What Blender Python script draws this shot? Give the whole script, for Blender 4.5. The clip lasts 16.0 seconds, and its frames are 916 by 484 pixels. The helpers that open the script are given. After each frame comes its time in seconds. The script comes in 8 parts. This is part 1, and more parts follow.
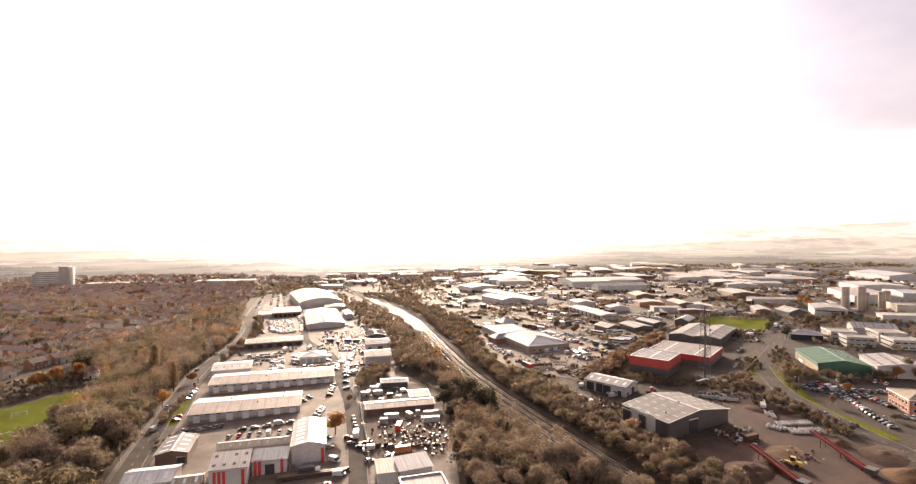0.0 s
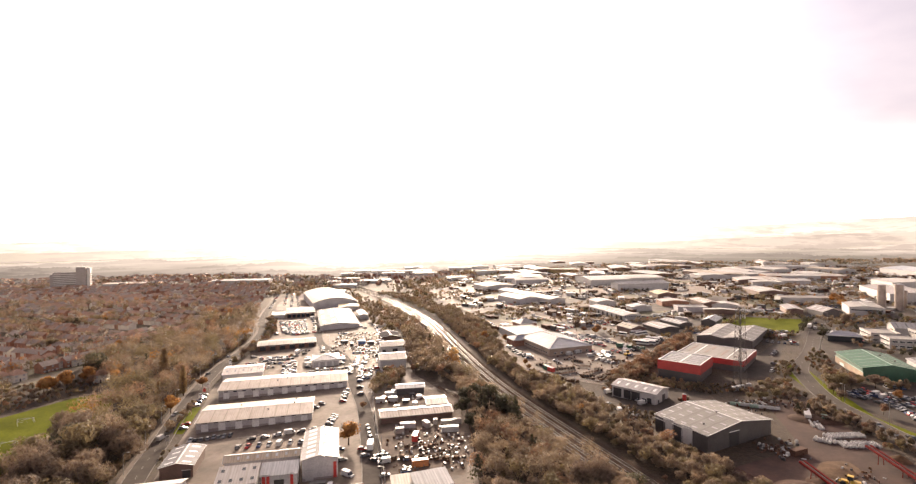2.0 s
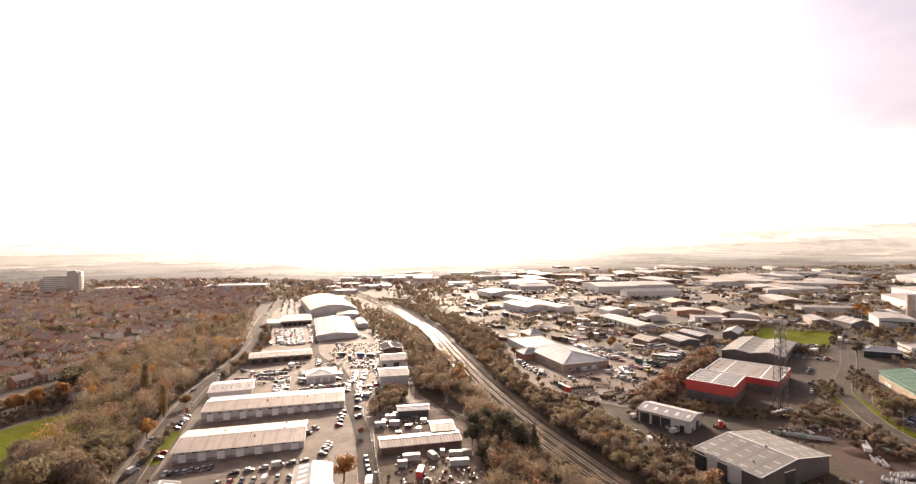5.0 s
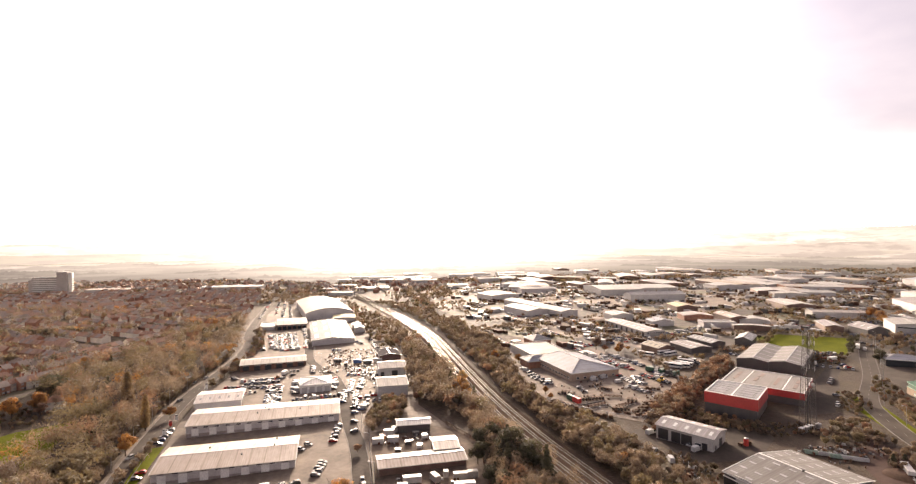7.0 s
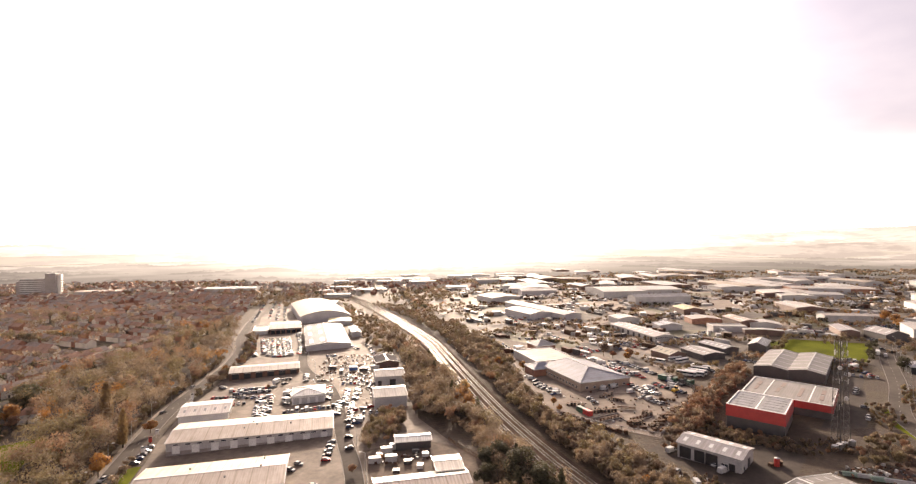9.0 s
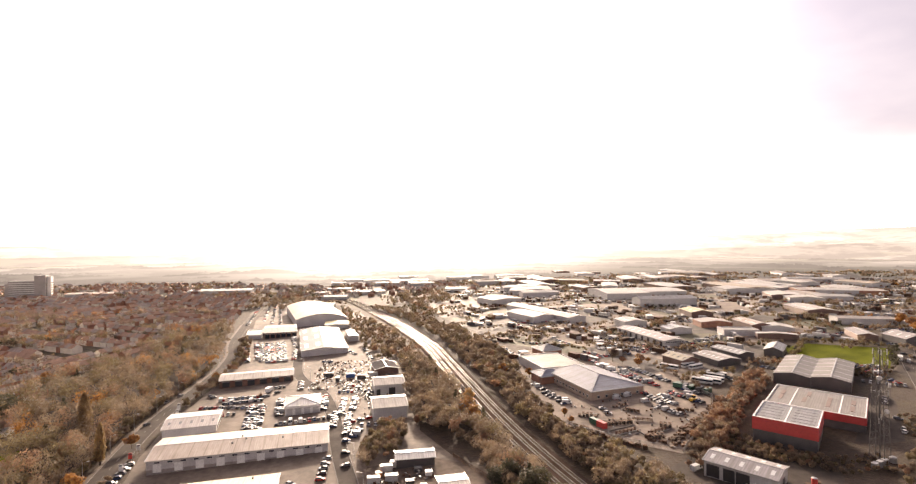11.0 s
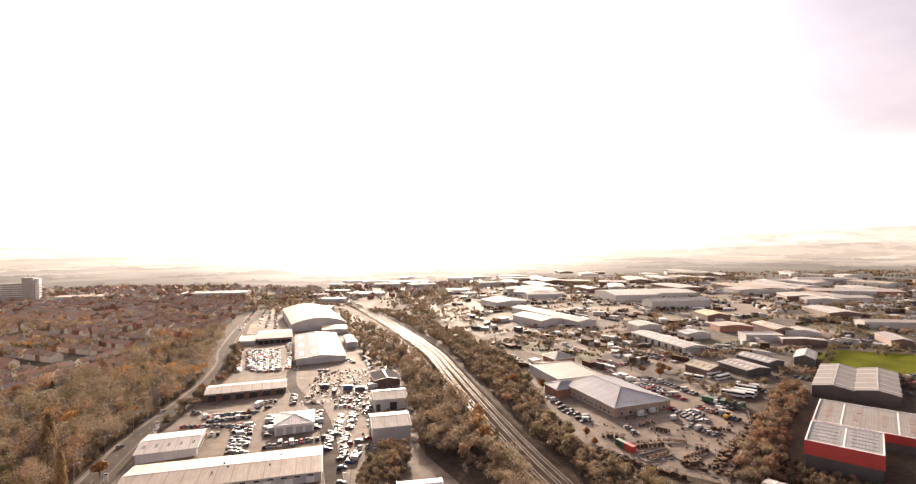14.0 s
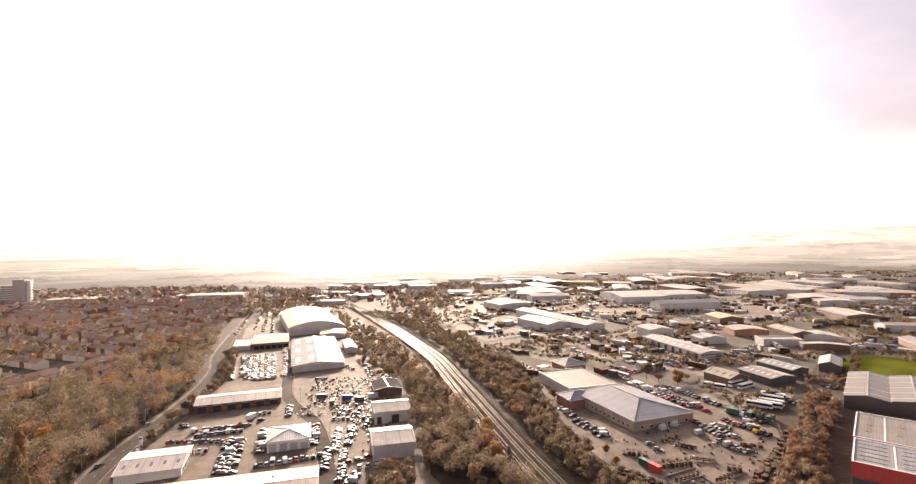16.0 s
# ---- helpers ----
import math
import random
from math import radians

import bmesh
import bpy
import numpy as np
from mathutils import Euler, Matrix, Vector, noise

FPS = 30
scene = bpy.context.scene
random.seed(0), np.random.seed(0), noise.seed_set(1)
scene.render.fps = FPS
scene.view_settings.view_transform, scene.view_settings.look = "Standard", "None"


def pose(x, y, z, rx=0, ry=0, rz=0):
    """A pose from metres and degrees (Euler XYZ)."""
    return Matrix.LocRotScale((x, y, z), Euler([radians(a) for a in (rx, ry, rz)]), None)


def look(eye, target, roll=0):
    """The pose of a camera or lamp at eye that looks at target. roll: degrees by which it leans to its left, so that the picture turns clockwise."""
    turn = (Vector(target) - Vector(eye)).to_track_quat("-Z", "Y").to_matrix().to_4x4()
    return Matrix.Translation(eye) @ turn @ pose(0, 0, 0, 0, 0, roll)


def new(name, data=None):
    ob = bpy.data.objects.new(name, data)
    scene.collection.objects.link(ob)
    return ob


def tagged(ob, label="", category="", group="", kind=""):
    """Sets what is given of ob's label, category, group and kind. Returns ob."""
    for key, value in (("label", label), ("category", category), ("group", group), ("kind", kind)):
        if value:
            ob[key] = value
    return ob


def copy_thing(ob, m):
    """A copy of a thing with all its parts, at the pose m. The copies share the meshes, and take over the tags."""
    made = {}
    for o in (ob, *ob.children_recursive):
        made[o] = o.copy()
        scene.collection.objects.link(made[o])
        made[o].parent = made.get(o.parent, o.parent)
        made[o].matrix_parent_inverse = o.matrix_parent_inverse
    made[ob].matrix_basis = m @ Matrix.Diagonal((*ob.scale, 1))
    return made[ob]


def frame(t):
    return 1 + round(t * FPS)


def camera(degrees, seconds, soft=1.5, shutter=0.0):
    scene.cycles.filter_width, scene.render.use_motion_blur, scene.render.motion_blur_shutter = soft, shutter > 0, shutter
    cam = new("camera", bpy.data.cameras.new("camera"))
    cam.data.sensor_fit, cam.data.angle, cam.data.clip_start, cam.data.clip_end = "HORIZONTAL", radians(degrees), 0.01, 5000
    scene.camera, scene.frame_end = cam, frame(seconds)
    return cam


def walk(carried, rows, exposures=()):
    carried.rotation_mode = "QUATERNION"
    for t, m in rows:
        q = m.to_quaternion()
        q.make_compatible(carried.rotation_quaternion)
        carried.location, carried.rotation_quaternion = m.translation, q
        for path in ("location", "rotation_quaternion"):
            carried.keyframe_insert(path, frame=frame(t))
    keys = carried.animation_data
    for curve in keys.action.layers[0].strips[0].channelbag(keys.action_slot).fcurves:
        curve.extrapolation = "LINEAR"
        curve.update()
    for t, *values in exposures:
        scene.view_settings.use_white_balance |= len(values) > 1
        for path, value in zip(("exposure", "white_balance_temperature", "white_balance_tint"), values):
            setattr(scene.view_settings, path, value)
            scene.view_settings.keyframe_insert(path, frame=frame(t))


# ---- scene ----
cam = camera(85.0, 16.0, 1.3)
PATH = [
    (0, (3.583, 7.123, 92.065), (3.851, 9.105, 92.04), -0.22),
    (0.5, (3.437, 9.667, 92.274), (3.69, 11.651, 92.247), -0.25),
    (1, (3.327, 13.065, 92.314), (3.562, 15.05, 92.283), -0.39),
    (1.5, (3.365, 17.113, 92.337), (3.584, 19.1, 92.302), -0.42),
    (2, (3.106, 21.973, 92.384), (3.32, 23.961, 92.351), -0.63),
    (2.5, (2.853, 26.387, 92.591), (3.068, 28.376, 92.562), -0.43),
    (3, (2.502, 31.286, 93.052), (2.718, 33.275, 93.026), -0.43),
    (3.5, (2.093, 36.247, 93.321), (2.308, 38.235, 93.297), -0.43),
    (4, (1.967, 40.922, 93.593), (2.179, 42.91, 93.571), -0.44),
    (6.5, (0.456, 63.102, 93.814), (0.675, 65.09, 93.8), -0.22),
    (7, (0.142, 67.778, 93.983), (0.365, 69.765, 93.97), -0.21),
    (7.5, (-0.47, 72.339, 94.12), (-0.244, 74.326, 94.109), -0.21),
    (8, (-0.62, 76.968, 94.315), (-0.391, 78.955, 94.305), -0.2),
    (8.5, (-0.511, 81.914, 94.24), (-0.28, 83.9, 94.231), -0.19),
    (9, (-0.431, 86.77, 94.332), (-0.198, 88.757, 94.321), -0.19),
    (11.5, (-2.071, 109.509, 93.462), (-1.827, 111.494, 93.457), -0.27),
    (12, (-2.252, 114.385, 93.441), (-2.007, 116.37, 93.436), -0.37),
    (12.5, (-2.383, 118.891, 93.489), (-2.137, 120.876, 93.485), -0.46),
    (13, (-2.271, 123.514, 93.593), (-2.027, 125.499, 93.588), -0.47),
    (13.5, (-2.535, 128.254, 93.688), (-2.291, 130.239, 93.683), -0.46),
    (14, (-2.789, 132.728, 93.763), (-2.545, 134.713, 93.757), -0.37),
    (14.5, (-2.77, 137.399, 93.606), (-2.527, 139.384, 93.603), -0.47),
    (15, (-3.156, 142.326, 93.578), (-2.912, 144.311, 93.574), -0.46),
    (15.5, (-3.534, 147.193, 93.739), (-3.291, 149.178, 93.735), -0.37),
    (16, (-4.059, 152.02, 93.858), (-3.813, 154.005, 93.854), -0.46),
]
walk(cam, [(t, look(eye, target, roll)) for t, eye, target, roll in PATH], [(0, 1.98, 7520, 20)])

# ---------- light ----------
SUN_AZ, SUN_EL = radians(0.9), radians(16.5)
SUN_DIR = Vector((math.sin(SUN_AZ) * math.cos(SUN_EL), math.cos(SUN_AZ) * math.cos(SUN_EL), math.sin(SUN_EL)))
world = bpy.data.worlds.new("sky")
scene.world = world
world.use_nodes = True
wn, wl = world.node_tree.nodes, world.node_tree.links
wn.clear()
sky = wn.new("ShaderNodeTexSky")
sky.sky_type, sky.sun_disc = "NISHITA", False
sky.sun_elevation, sky.sun_rotation = SUN_EL, SUN_AZ
sky.air_density, sky.dust_density, sky.ozone_density = 1.0, 4.0, 1.5
pale = wn.new("ShaderNodeHueSaturation")
pale.inputs["Saturation"].default_value = 0.55
wl.new(sky.outputs[0], pale.inputs["Color"])
# a thin bright veil of high haze over the whole sky, with streaks of cirrus
veil = wn.new("ShaderNodeMix")
veil.data_type, veil.blend_type = "RGBA", "ADD"
veil.inputs[0].default_value = 1.0
tcw = wn.new("ShaderNodeTexCoord")
mp = wn.new("ShaderNodeMapping")
mp.inputs["Rotation"].default_value = (0.0, radians(18), radians(-35))
mp.inputs["Scale"].default_value = (1.2, 5.0, 9.0)
cirrus = wn.new("ShaderNodeTexNoise")
cirrus.inputs["Scale"].default_value, cirrus.inputs["Detail"].default_value = 1.3, 7
crr = wn.new("ShaderNodeValToRGB")
crr.color_ramp.interpolation = "EASE"
crr.color_ramp.elements[0].position, crr.color_ramp.elements[0].color = 0.25, (0.72, 0.7, 0.86, 1)
crr.color_ramp.elements[1].position, crr.color_ramp.elements[1].color = 0.8, (1.15, 1.1, 1.2, 1)
wl.new(tcw.outputs["Generated"], mp.inputs[0])
wl.new(mp.outputs[0], cirrus.inputs["Vector"])
wl.new(cirrus.outputs[0], crr.inputs[0])
# the bright aureole round the sun fades into a lilac sky
toward = wn.new("ShaderNodeVectorMath")
toward.operation = "DOT_PRODUCT"
toward.inputs[1].default_value = SUN_DIR
wl.new(tcw.outputs["Generated"], toward.inputs[0])
aureole = wn.new("ShaderNodeValToRGB")
aureole.color_ramp.interpolation = "B_SPLINE"
aureole.color_ramp.elements[0].position, aureole.color_ramp.elements[0].color = 0.68, (0.135, 0.135, 0.156, 1)
aureole.color_ramp.elements[1].position, aureole.color_ramp.elements[1].color = 0.98, (1, 1, 1, 1)
mantle = aureole.color_ramp.elements.new(0.89)
mantle.color = (0.33, 0.322, 0.35, 1)
wl.new(toward.outputs["Value"], aureole.inputs[0])
falling = wn.new("ShaderNodeMix")
falling.data_type, falling.blend_type = "RGBA", "MULTIPLY"
falling.inputs[0].default_value = 1.0
wl.new(pale.outputs[0], falling.inputs[6])
wl.new(aureole.outputs[0], falling.inputs[7])
wl.new(falling.outputs[2], veil.inputs[6])
wl.new(crr.outputs[0], veil.inputs[7])
bg = wn.new("ShaderNodeBackground")
bg.inputs["Strength"].default_value = 0.125
wo = wn.new("ShaderNodeOutputWorld")
# low haze, brightest along the horizon
sepw = wn.new("ShaderNodeSeparateXYZ")
wl.new(tcw.outputs["Generated"], sepw.inputs[0])
low = wn.new("ShaderNodeValToRGB")
low.color_ramp.interpolation = "EASE"
low.color_ramp.elements[0].position, low.color_ramp.elements[0].color = 0.0, (15.0, 13.9, 11.8, 1)
low.color_ramp.elements[1].position, low.color_ramp.elements[1].color = 0.17, (0, 0, 0, 1)
midst = low.color_ramp.elements.new(0.085)
midst.color = (3.0, 2.75, 2.3, 1)
wl.new(sepw.outputs["Z"], low.inputs[0])
hazed = wn.new("ShaderNodeMix")
hazed.data_type, hazed.blend_type = "RGBA", "ADD"
hazed.inputs[0].default_value = 1.0
wl.new(veil.outputs[2], hazed.inputs[6])
wl.new(low.outputs[0], hazed.inputs[7])
wl.new(hazed.outputs[2], bg.inputs["Color"])
wl.new(bg.outputs[0], wo.inputs["Surface"])
sun = new("sun", bpy.data.lights.new("sun", "SUN"))
sun.data.energy, sun.data.angle, sun.data.color = 2.1, radians(1.5), (1.0, 0.9, 0.76)
sun.matrix_world = look(SUN_DIR * 1000, (0, 0, 0))


# ---------- the lie of the land ----------
def smooth(v):
    v = min(1.0, max(0.0, v))
    return v * v * (3 - 2 * v)


def gz(x, y):
    """The valley floor: it falls gently to the north and rises to the east, with a low rise under the town."""
    east = x + 0.027 * y - 2
    z = min(9.0, max(-4.0, 0.022 * east)) + 0.0082 * min(900.0, max(-900.0, x)) - 0.0064 * (min(y, 1500.0) - 77)
    return z + 13 * smooth((y - 520) / 485) * smooth((-east - 100) / 300)


# ---------- materials ----------
def ramp(nt, fac, *stops):
    n = nt.nodes.new("ShaderNodeValToRGB")
    e = n.color_ramp.elements
    while len(e) < len(stops):
        e.new(0.5)
    for el, (p, c) in zip(e, stops):
        el.position, el.color = p, (*c, 1)
    nt.links.new(fac, n.inputs[0])
    return n.outputs[0]


def mixed(nt, fac, a, b, mode="MIX"):
    n = nt.nodes.new("ShaderNodeMix")
    n.data_type, n.blend_type = "RGBA", mode
    for sock, v in ((n.inputs[0], fac), (n.inputs[6], a), (n.inputs[7], b)):
        if hasattr(v, "is_linked"):
            nt.links.new(v, sock)
        else:
            sock.default_value = v if not isinstance(v, tuple) else (*v, 1)
    return n.outputs[2]


def noisy(nt, coord, scale, detail=4.0, rough=0.6):
    n = nt.nodes.new("ShaderNodeTexNoise")
    n.inputs["Scale"].default_value, n.inputs["Detail"].default_value, n.inputs["Roughness"].default_value = scale, detail, rough
    nt.links.new(coord, n.inputs["Vector"])
    return n.outputs[0]


def material(name, rough=0.7, metal=0.0, spec=0.5, haze_sheen=0.06):
    m = bpy.data.materials.new(name)
    m.use_nodes = True
    nt = m.node_tree
    b = nt.nodes["Principled BSDF"]
    b.inputs["Roughness"].default_value, b.inputs["Metallic"].default_value = rough, metal
    b.inputs["Specular IOR Level"].default_value = spec
    # a pale sheen on every surface imitates haze, brightening at grazing angles to the low sun
    b.inputs["Sheen Weight"].default_value, b.inputs["Sheen Roughness"].default_value = haze_sheen, 0.45
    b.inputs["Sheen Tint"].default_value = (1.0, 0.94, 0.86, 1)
    tc = nt.nodes.new("ShaderNodeTexCoord")
    return m, nt, b, tc


def plain(name, colour, rough=0.7, metal=0.0, vary=0.25, big=0.15, fine=2.0, spec=0.5, bump=0.0, byrandom=0.0, world_space=False, haze_sheen=0.06):
    """A surface of one colour with stains at a large scale and grain at a fine one."""
    m, nt, b, tc = material(name, rough, metal, spec, haze_sheen)
    if world_space:
        co = nt.nodes.new("ShaderNodeNewGeometry").outputs["Position"]
    else:
        co = tc.outputs["Object"]
    dark = tuple(c * (1 - vary) for c in colour)
    light = tuple(min(1, c * (1 + vary)) for c in colour)
    c1 = ramp(nt, noisy(nt, co, big, 5), (0.3, dark), (0.7, light))
    c2 = mixed(nt, 0.6, c1, ramp(nt, noisy(nt, co, fine, 3), (0.3, (0.55, 0.55, 0.55)), (0.75, (1.1, 1.1, 1.1))), "MULTIPLY")
    if byrandom:
        oi = nt.nodes.new("ShaderNodeObjectInfo")
        c2 = mixed(nt, 1.0, c2, ramp(nt, oi.outputs["Random"], (0.0, (1 - byrandom,) * 3), (1.0, (1 + byrandom, 1 + byrandom * 0.8, 1 + byrandom * 0.7))), "MULTIPLY")
    nt.links.new(c2, b.inputs["Base Color"])
    if bump:
        bp = nt.nodes.new("ShaderNodeBump")
        bp.inputs["Strength"].default_value = bump
        nt.links.new(noisy(nt, co, fine, 4), bp.inputs["Height"])
        nt.links.new(bp.outputs[0], b.inputs["Normal"])
    return m


def sheeting(name, colour, axis="x", rough=0.68, metal=0.0, pitch=1.0, vary=0.16, spec=0.16, depth=0.2, seam=6.0):
    """Profiled metal or fibre-cement sheeting: ribs across one axis, sheet joints, rain streaks along the slope."""
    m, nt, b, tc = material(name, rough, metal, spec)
    sep = nt.nodes.new("ShaderNodeSeparateXYZ")
    nt.links.new(tc.outputs["Object"], sep.inputs[0])
    u = sep.outputs["XYZ".index(axis.upper())]

    def wave(period, power):
        mul = nt.nodes.new("ShaderNodeMath")
        mul.operation = "MULTIPLY"
        mul.inputs[1].default_value = math.pi / period
        nt.links.new(u, mul.inputs[0])
        s = nt.nodes.new("ShaderNodeMath")
        s.operation = "SINE"
        nt.links.new(mul.outputs[0], s.inputs[0])
        a = nt.nodes.new("ShaderNodeMath")
        a.operation = "ABSOLUTE"
        nt.links.new(s.outputs[0], a.inputs[0])
        p = nt.nodes.new("ShaderNodeMath")
        p.operation = "POWER"
        p.inputs[1].default_value = power
        nt.links.new(a.outputs[0], p.inputs[0])
        return p.outputs[0]
    stretch = nt.nodes.new("ShaderNodeMapping")
    stretch.inputs["Scale"].default_value = (1.6, 0.12, 0.3) if axis == "x" else (0.12, 1.6, 0.3)
    nt.links.new(tc.outputs["Object"], stretch.inputs[0])
    streak = noisy(nt, stretch.outputs[0], 1.0, 5, 0.65)
    blot = noisy(nt, tc.outputs["Object"], 0.12, 5, 0.6)
    c = ramp(nt, streak, (0.25, tuple(v * (1 - 1.5 * vary) for v in colour)), (0.7, tuple(min(1, v * (1 + vary)) for v in colour)))
    c = mixed(nt, 0.7, c, ramp(nt, blot, (0.3, (0.72, 0.7, 0.67)), (0.65, (1.05, 1.05, 1.05))), "MULTIPLY")
    c = mixed(nt, 1.0, c, ramp(nt, wave(pitch, 6), (0.0, (1, 1, 1)), (1.0, (1 - depth, 1 - depth, 1 - depth))), "MULTIPLY")
    c = mixed(nt, 1.0, c, ramp(nt, wave(seam, 60), (0.2, (1, 1, 1)), (1.0, (0.75, 0.74, 0.72))), "MULTIPLY")
    nt.links.new(c, b.inputs["Base Color"])
    bp = nt.nodes.new("ShaderNodeBump")
    bp.inputs["Strength"].default_value, bp.inputs["Distance"].default_value = 0.25, 0.05
    nt.links.new(wave(pitch, 3), bp.inputs["Height"])
    nt.links.new(bp.outputs[0], b.inputs["Normal"])
    return m


_cache = {}


def sheet(colour, axis="x", **kw):
    key = (colour, axis, tuple(sorted(kw.items())))
    if key not in _cache:
        _cache[key] = sheeting("sheeting", colour, axis, **kw)
    return _cache[key]


def leafy(name, colours, gloss=0.2):
    """Foliage: colour by leaf clump and by tree, some light passing through the leaves."""
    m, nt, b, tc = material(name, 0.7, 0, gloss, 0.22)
    g = nt.nodes.new("ShaderNodeNewGeometry")
    oi = nt.nodes.new("ShaderNodeObjectInfo")
    n = len(colours)
    c = ramp(nt, g.outputs["Random Per Island"], *[(i / max(1, n - 1), col) for i, col in enumerate(colours)])
    c = mixed(nt, 1.0, c, ramp(nt, oi.outputs["Random"], (0, (0.8, 0.78, 0.77)), (0.5, (1.0, 0.97, 0.94)), (1, (1.15, 1.14, 1.04))), "MULTIPLY")
    c = mixed(nt, 1.0, c, ramp(nt, noisy(nt, g.outputs["Position"], 0.09, 3, 0.6), (0.3, (0.62, 0.6, 0.62)), (0.5, (1.0, 0.98, 0.96)), (0.7, (1.3, 1.22, 1.1))), "MULTIPLY")
    nt.links.new(c, b.inputs["Base Color"])
    tr = nt.nodes.new("ShaderNodeBsdfTranslucent")
    nt.links.new(c, tr.inputs["Color"])
    mx = nt.nodes.new("ShaderNodeMixShader")
    mx.inputs[0].default_value = 0.46
    nt.links.new(b.outputs[0], mx.inputs[1])
    nt.links.new(tr.outputs[0], mx.inputs[2])
    nt.links.new(mx.outputs[0], nt.nodes["Material Output"].inputs["Surface"])
    return m


def ground_material():
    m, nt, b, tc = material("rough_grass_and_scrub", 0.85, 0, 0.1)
    co = nt.nodes.new("ShaderNodeNewGeometry").outputs["Position"]
    scrub = ramp(nt, noisy(nt, co, 0.03, 6, 0.65), (0.3, (0.03, 0.019, 0.014)), (0.5, (0.048, 0.032, 0.022)), (0.7, (0.06, 0.046, 0.025)))
    scrub = mixed(nt, 0.7, scrub, ramp(nt, noisy(nt, co, 0.5, 4), (0.3, (0.5, 0.5, 0.5)), (0.7, (1.25, 1.2, 1.1))), "MULTIPLY")
    vo = nt.nodes.new("ShaderNodeTexVoronoi")
    vo.inputs["Scale"].default_value = 0.0042
    nt.links.new(co, vo.inputs["Vector"])
    fields = ramp(nt, vo.outputs["Color"], (0.1, (0.14, 0.13, 0.06)), (0.4, (0.10, 0.14, 0.05)), (0.6, (0.2, 0.17, 0.1)), (0.85, (0.12, 0.16, 0.06)))
    ve = nt.nodes.new("ShaderNodeTexVoronoi")
    ve.feature = "DISTANCE_TO_EDGE"
    ve.inputs["Scale"].default_value = 0.0042
    nt.links.new(co, ve.inputs["Vector"])
    fields = mixed(nt, ramp(nt, ve.outputs["Distance"], (0.015, (1, 1, 1)), (0.03, (0, 0, 0))), fields, (0.035, 0.035, 0.025))
    dist = nt.nodes.new("ShaderNodeVectorMath")
    dist.operation = "LENGTH"
    nt.links.new(co, dist.inputs[0])
    mr = nt.nodes.new("ShaderNodeMapRange")
    mr.inputs["From Min"].default_value, mr.inputs["From Max"].default_value = 1380, 1860
    nt.links.new(dist.outputs["Value"], mr.inputs[0])
    nt.links.new(mixed(nt, mr.outputs[0], scrub, fields), b.inputs["Base Color"])
    bp = nt.nodes.new("ShaderNodeBump")
    bp.inputs["Strength"].default_value, bp.inputs["Distance"].default_value = 0.8, 0.5
    nt.links.new(noisy(nt, co, 0.6, 5), bp.inputs["Height"])
    nt.links.new(bp.outputs[0], b.inputs["Normal"])
    return m


GROUND = ground_material()
ASPHALT = plain("worn_asphalt", (0.05, 0.039, 0.033), 0.9, spec=0.05, vary=0.4, big=0.08, fine=0.5, bump=0.3, world_space=True)
CONCRETE = plain("yard_concrete", (0.13, 0.099, 0.076), 0.8, spec=0.13, vary=0.45, big=0.07, fine=0.45, bump=0.25, world_space=True)


def patchwork_yard():
    """Yards, verges and forecourts laid side by side in patches of asphalt, concrete, grass and bare earth."""
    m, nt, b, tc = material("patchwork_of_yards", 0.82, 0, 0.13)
    co = nt.nodes.new("ShaderNodeNewGeometry").outputs["Position"]
    vo = nt.nodes.new("ShaderNodeTexVoronoi")
    vo.inputs["Scale"].default_value = 0.022
    nt.links.new(co, vo.inputs["Vector"])
    c = ramp(nt, vo.outputs["Color"], (0.2, (0.07, 0.058, 0.05)), (0.4, (0.16, 0.125, 0.1)), (0.55, (0.085, 0.08, 0.045)), (0.7, (0.2, 0.16, 0.125)), (0.85, (0.1, 0.08, 0.06)))
    for n in nt.nodes:
        if n.type == "VALTORGB":
            n.color_ramp.interpolation = "CONSTANT"
    c = mixed(nt, 0.8, c, ramp(nt, noisy(nt, co, 0.12, 6, 0.7), (0.35, (0.45, 0.43, 0.4)), (0.65, (1.3, 1.28, 1.25))), "MULTIPLY")
    nt.links.new(c, b.inputs["Base Color"])
    return m


MIXED_YARD = patchwork_yard()
DIRT = plain("damp_earth", (0.05, 0.026, 0.02), 0.85, spec=0.1, vary=0.6, big=0.05, fine=0.7, bump=0.6, world_space=True)
LAWN = plain("mown_grass", (0.1, 0.112, 0.01), 0.9, spec=0.02, haze_sheen=0.0, vary=0.35, big=0.04, fine=0.9, bump=0.4, world_space=True)
BALLAST = plain("track_ballast", (0.065, 0.047, 0.038), 0.95, spec=0.0, haze_sheen=0.0, vary=0.3, big=0.1, fine=3.0, bump=0.8, world_space=True)
STEEL_RAIL = plain("polished_rail_steel", (0.27, 0.25, 0.23), 0.4, 1.0, vary=0.1)
RUSTY = plain("rusty_rail_steel", (0.11, 0.058, 0.04), 0.8, 0.2, vary=0.2, spec=0.1)
SLEEPER = plain("concrete_sleeper", (0.12, 0.1, 0.085), 0.9, spec=0.0, haze_sheen=0.0)
PAINT_LINE = plain("road_paint", (0.26, 0.24, 0.22), 0.8, vary=0.3, fine=1.5, spec=0.1)
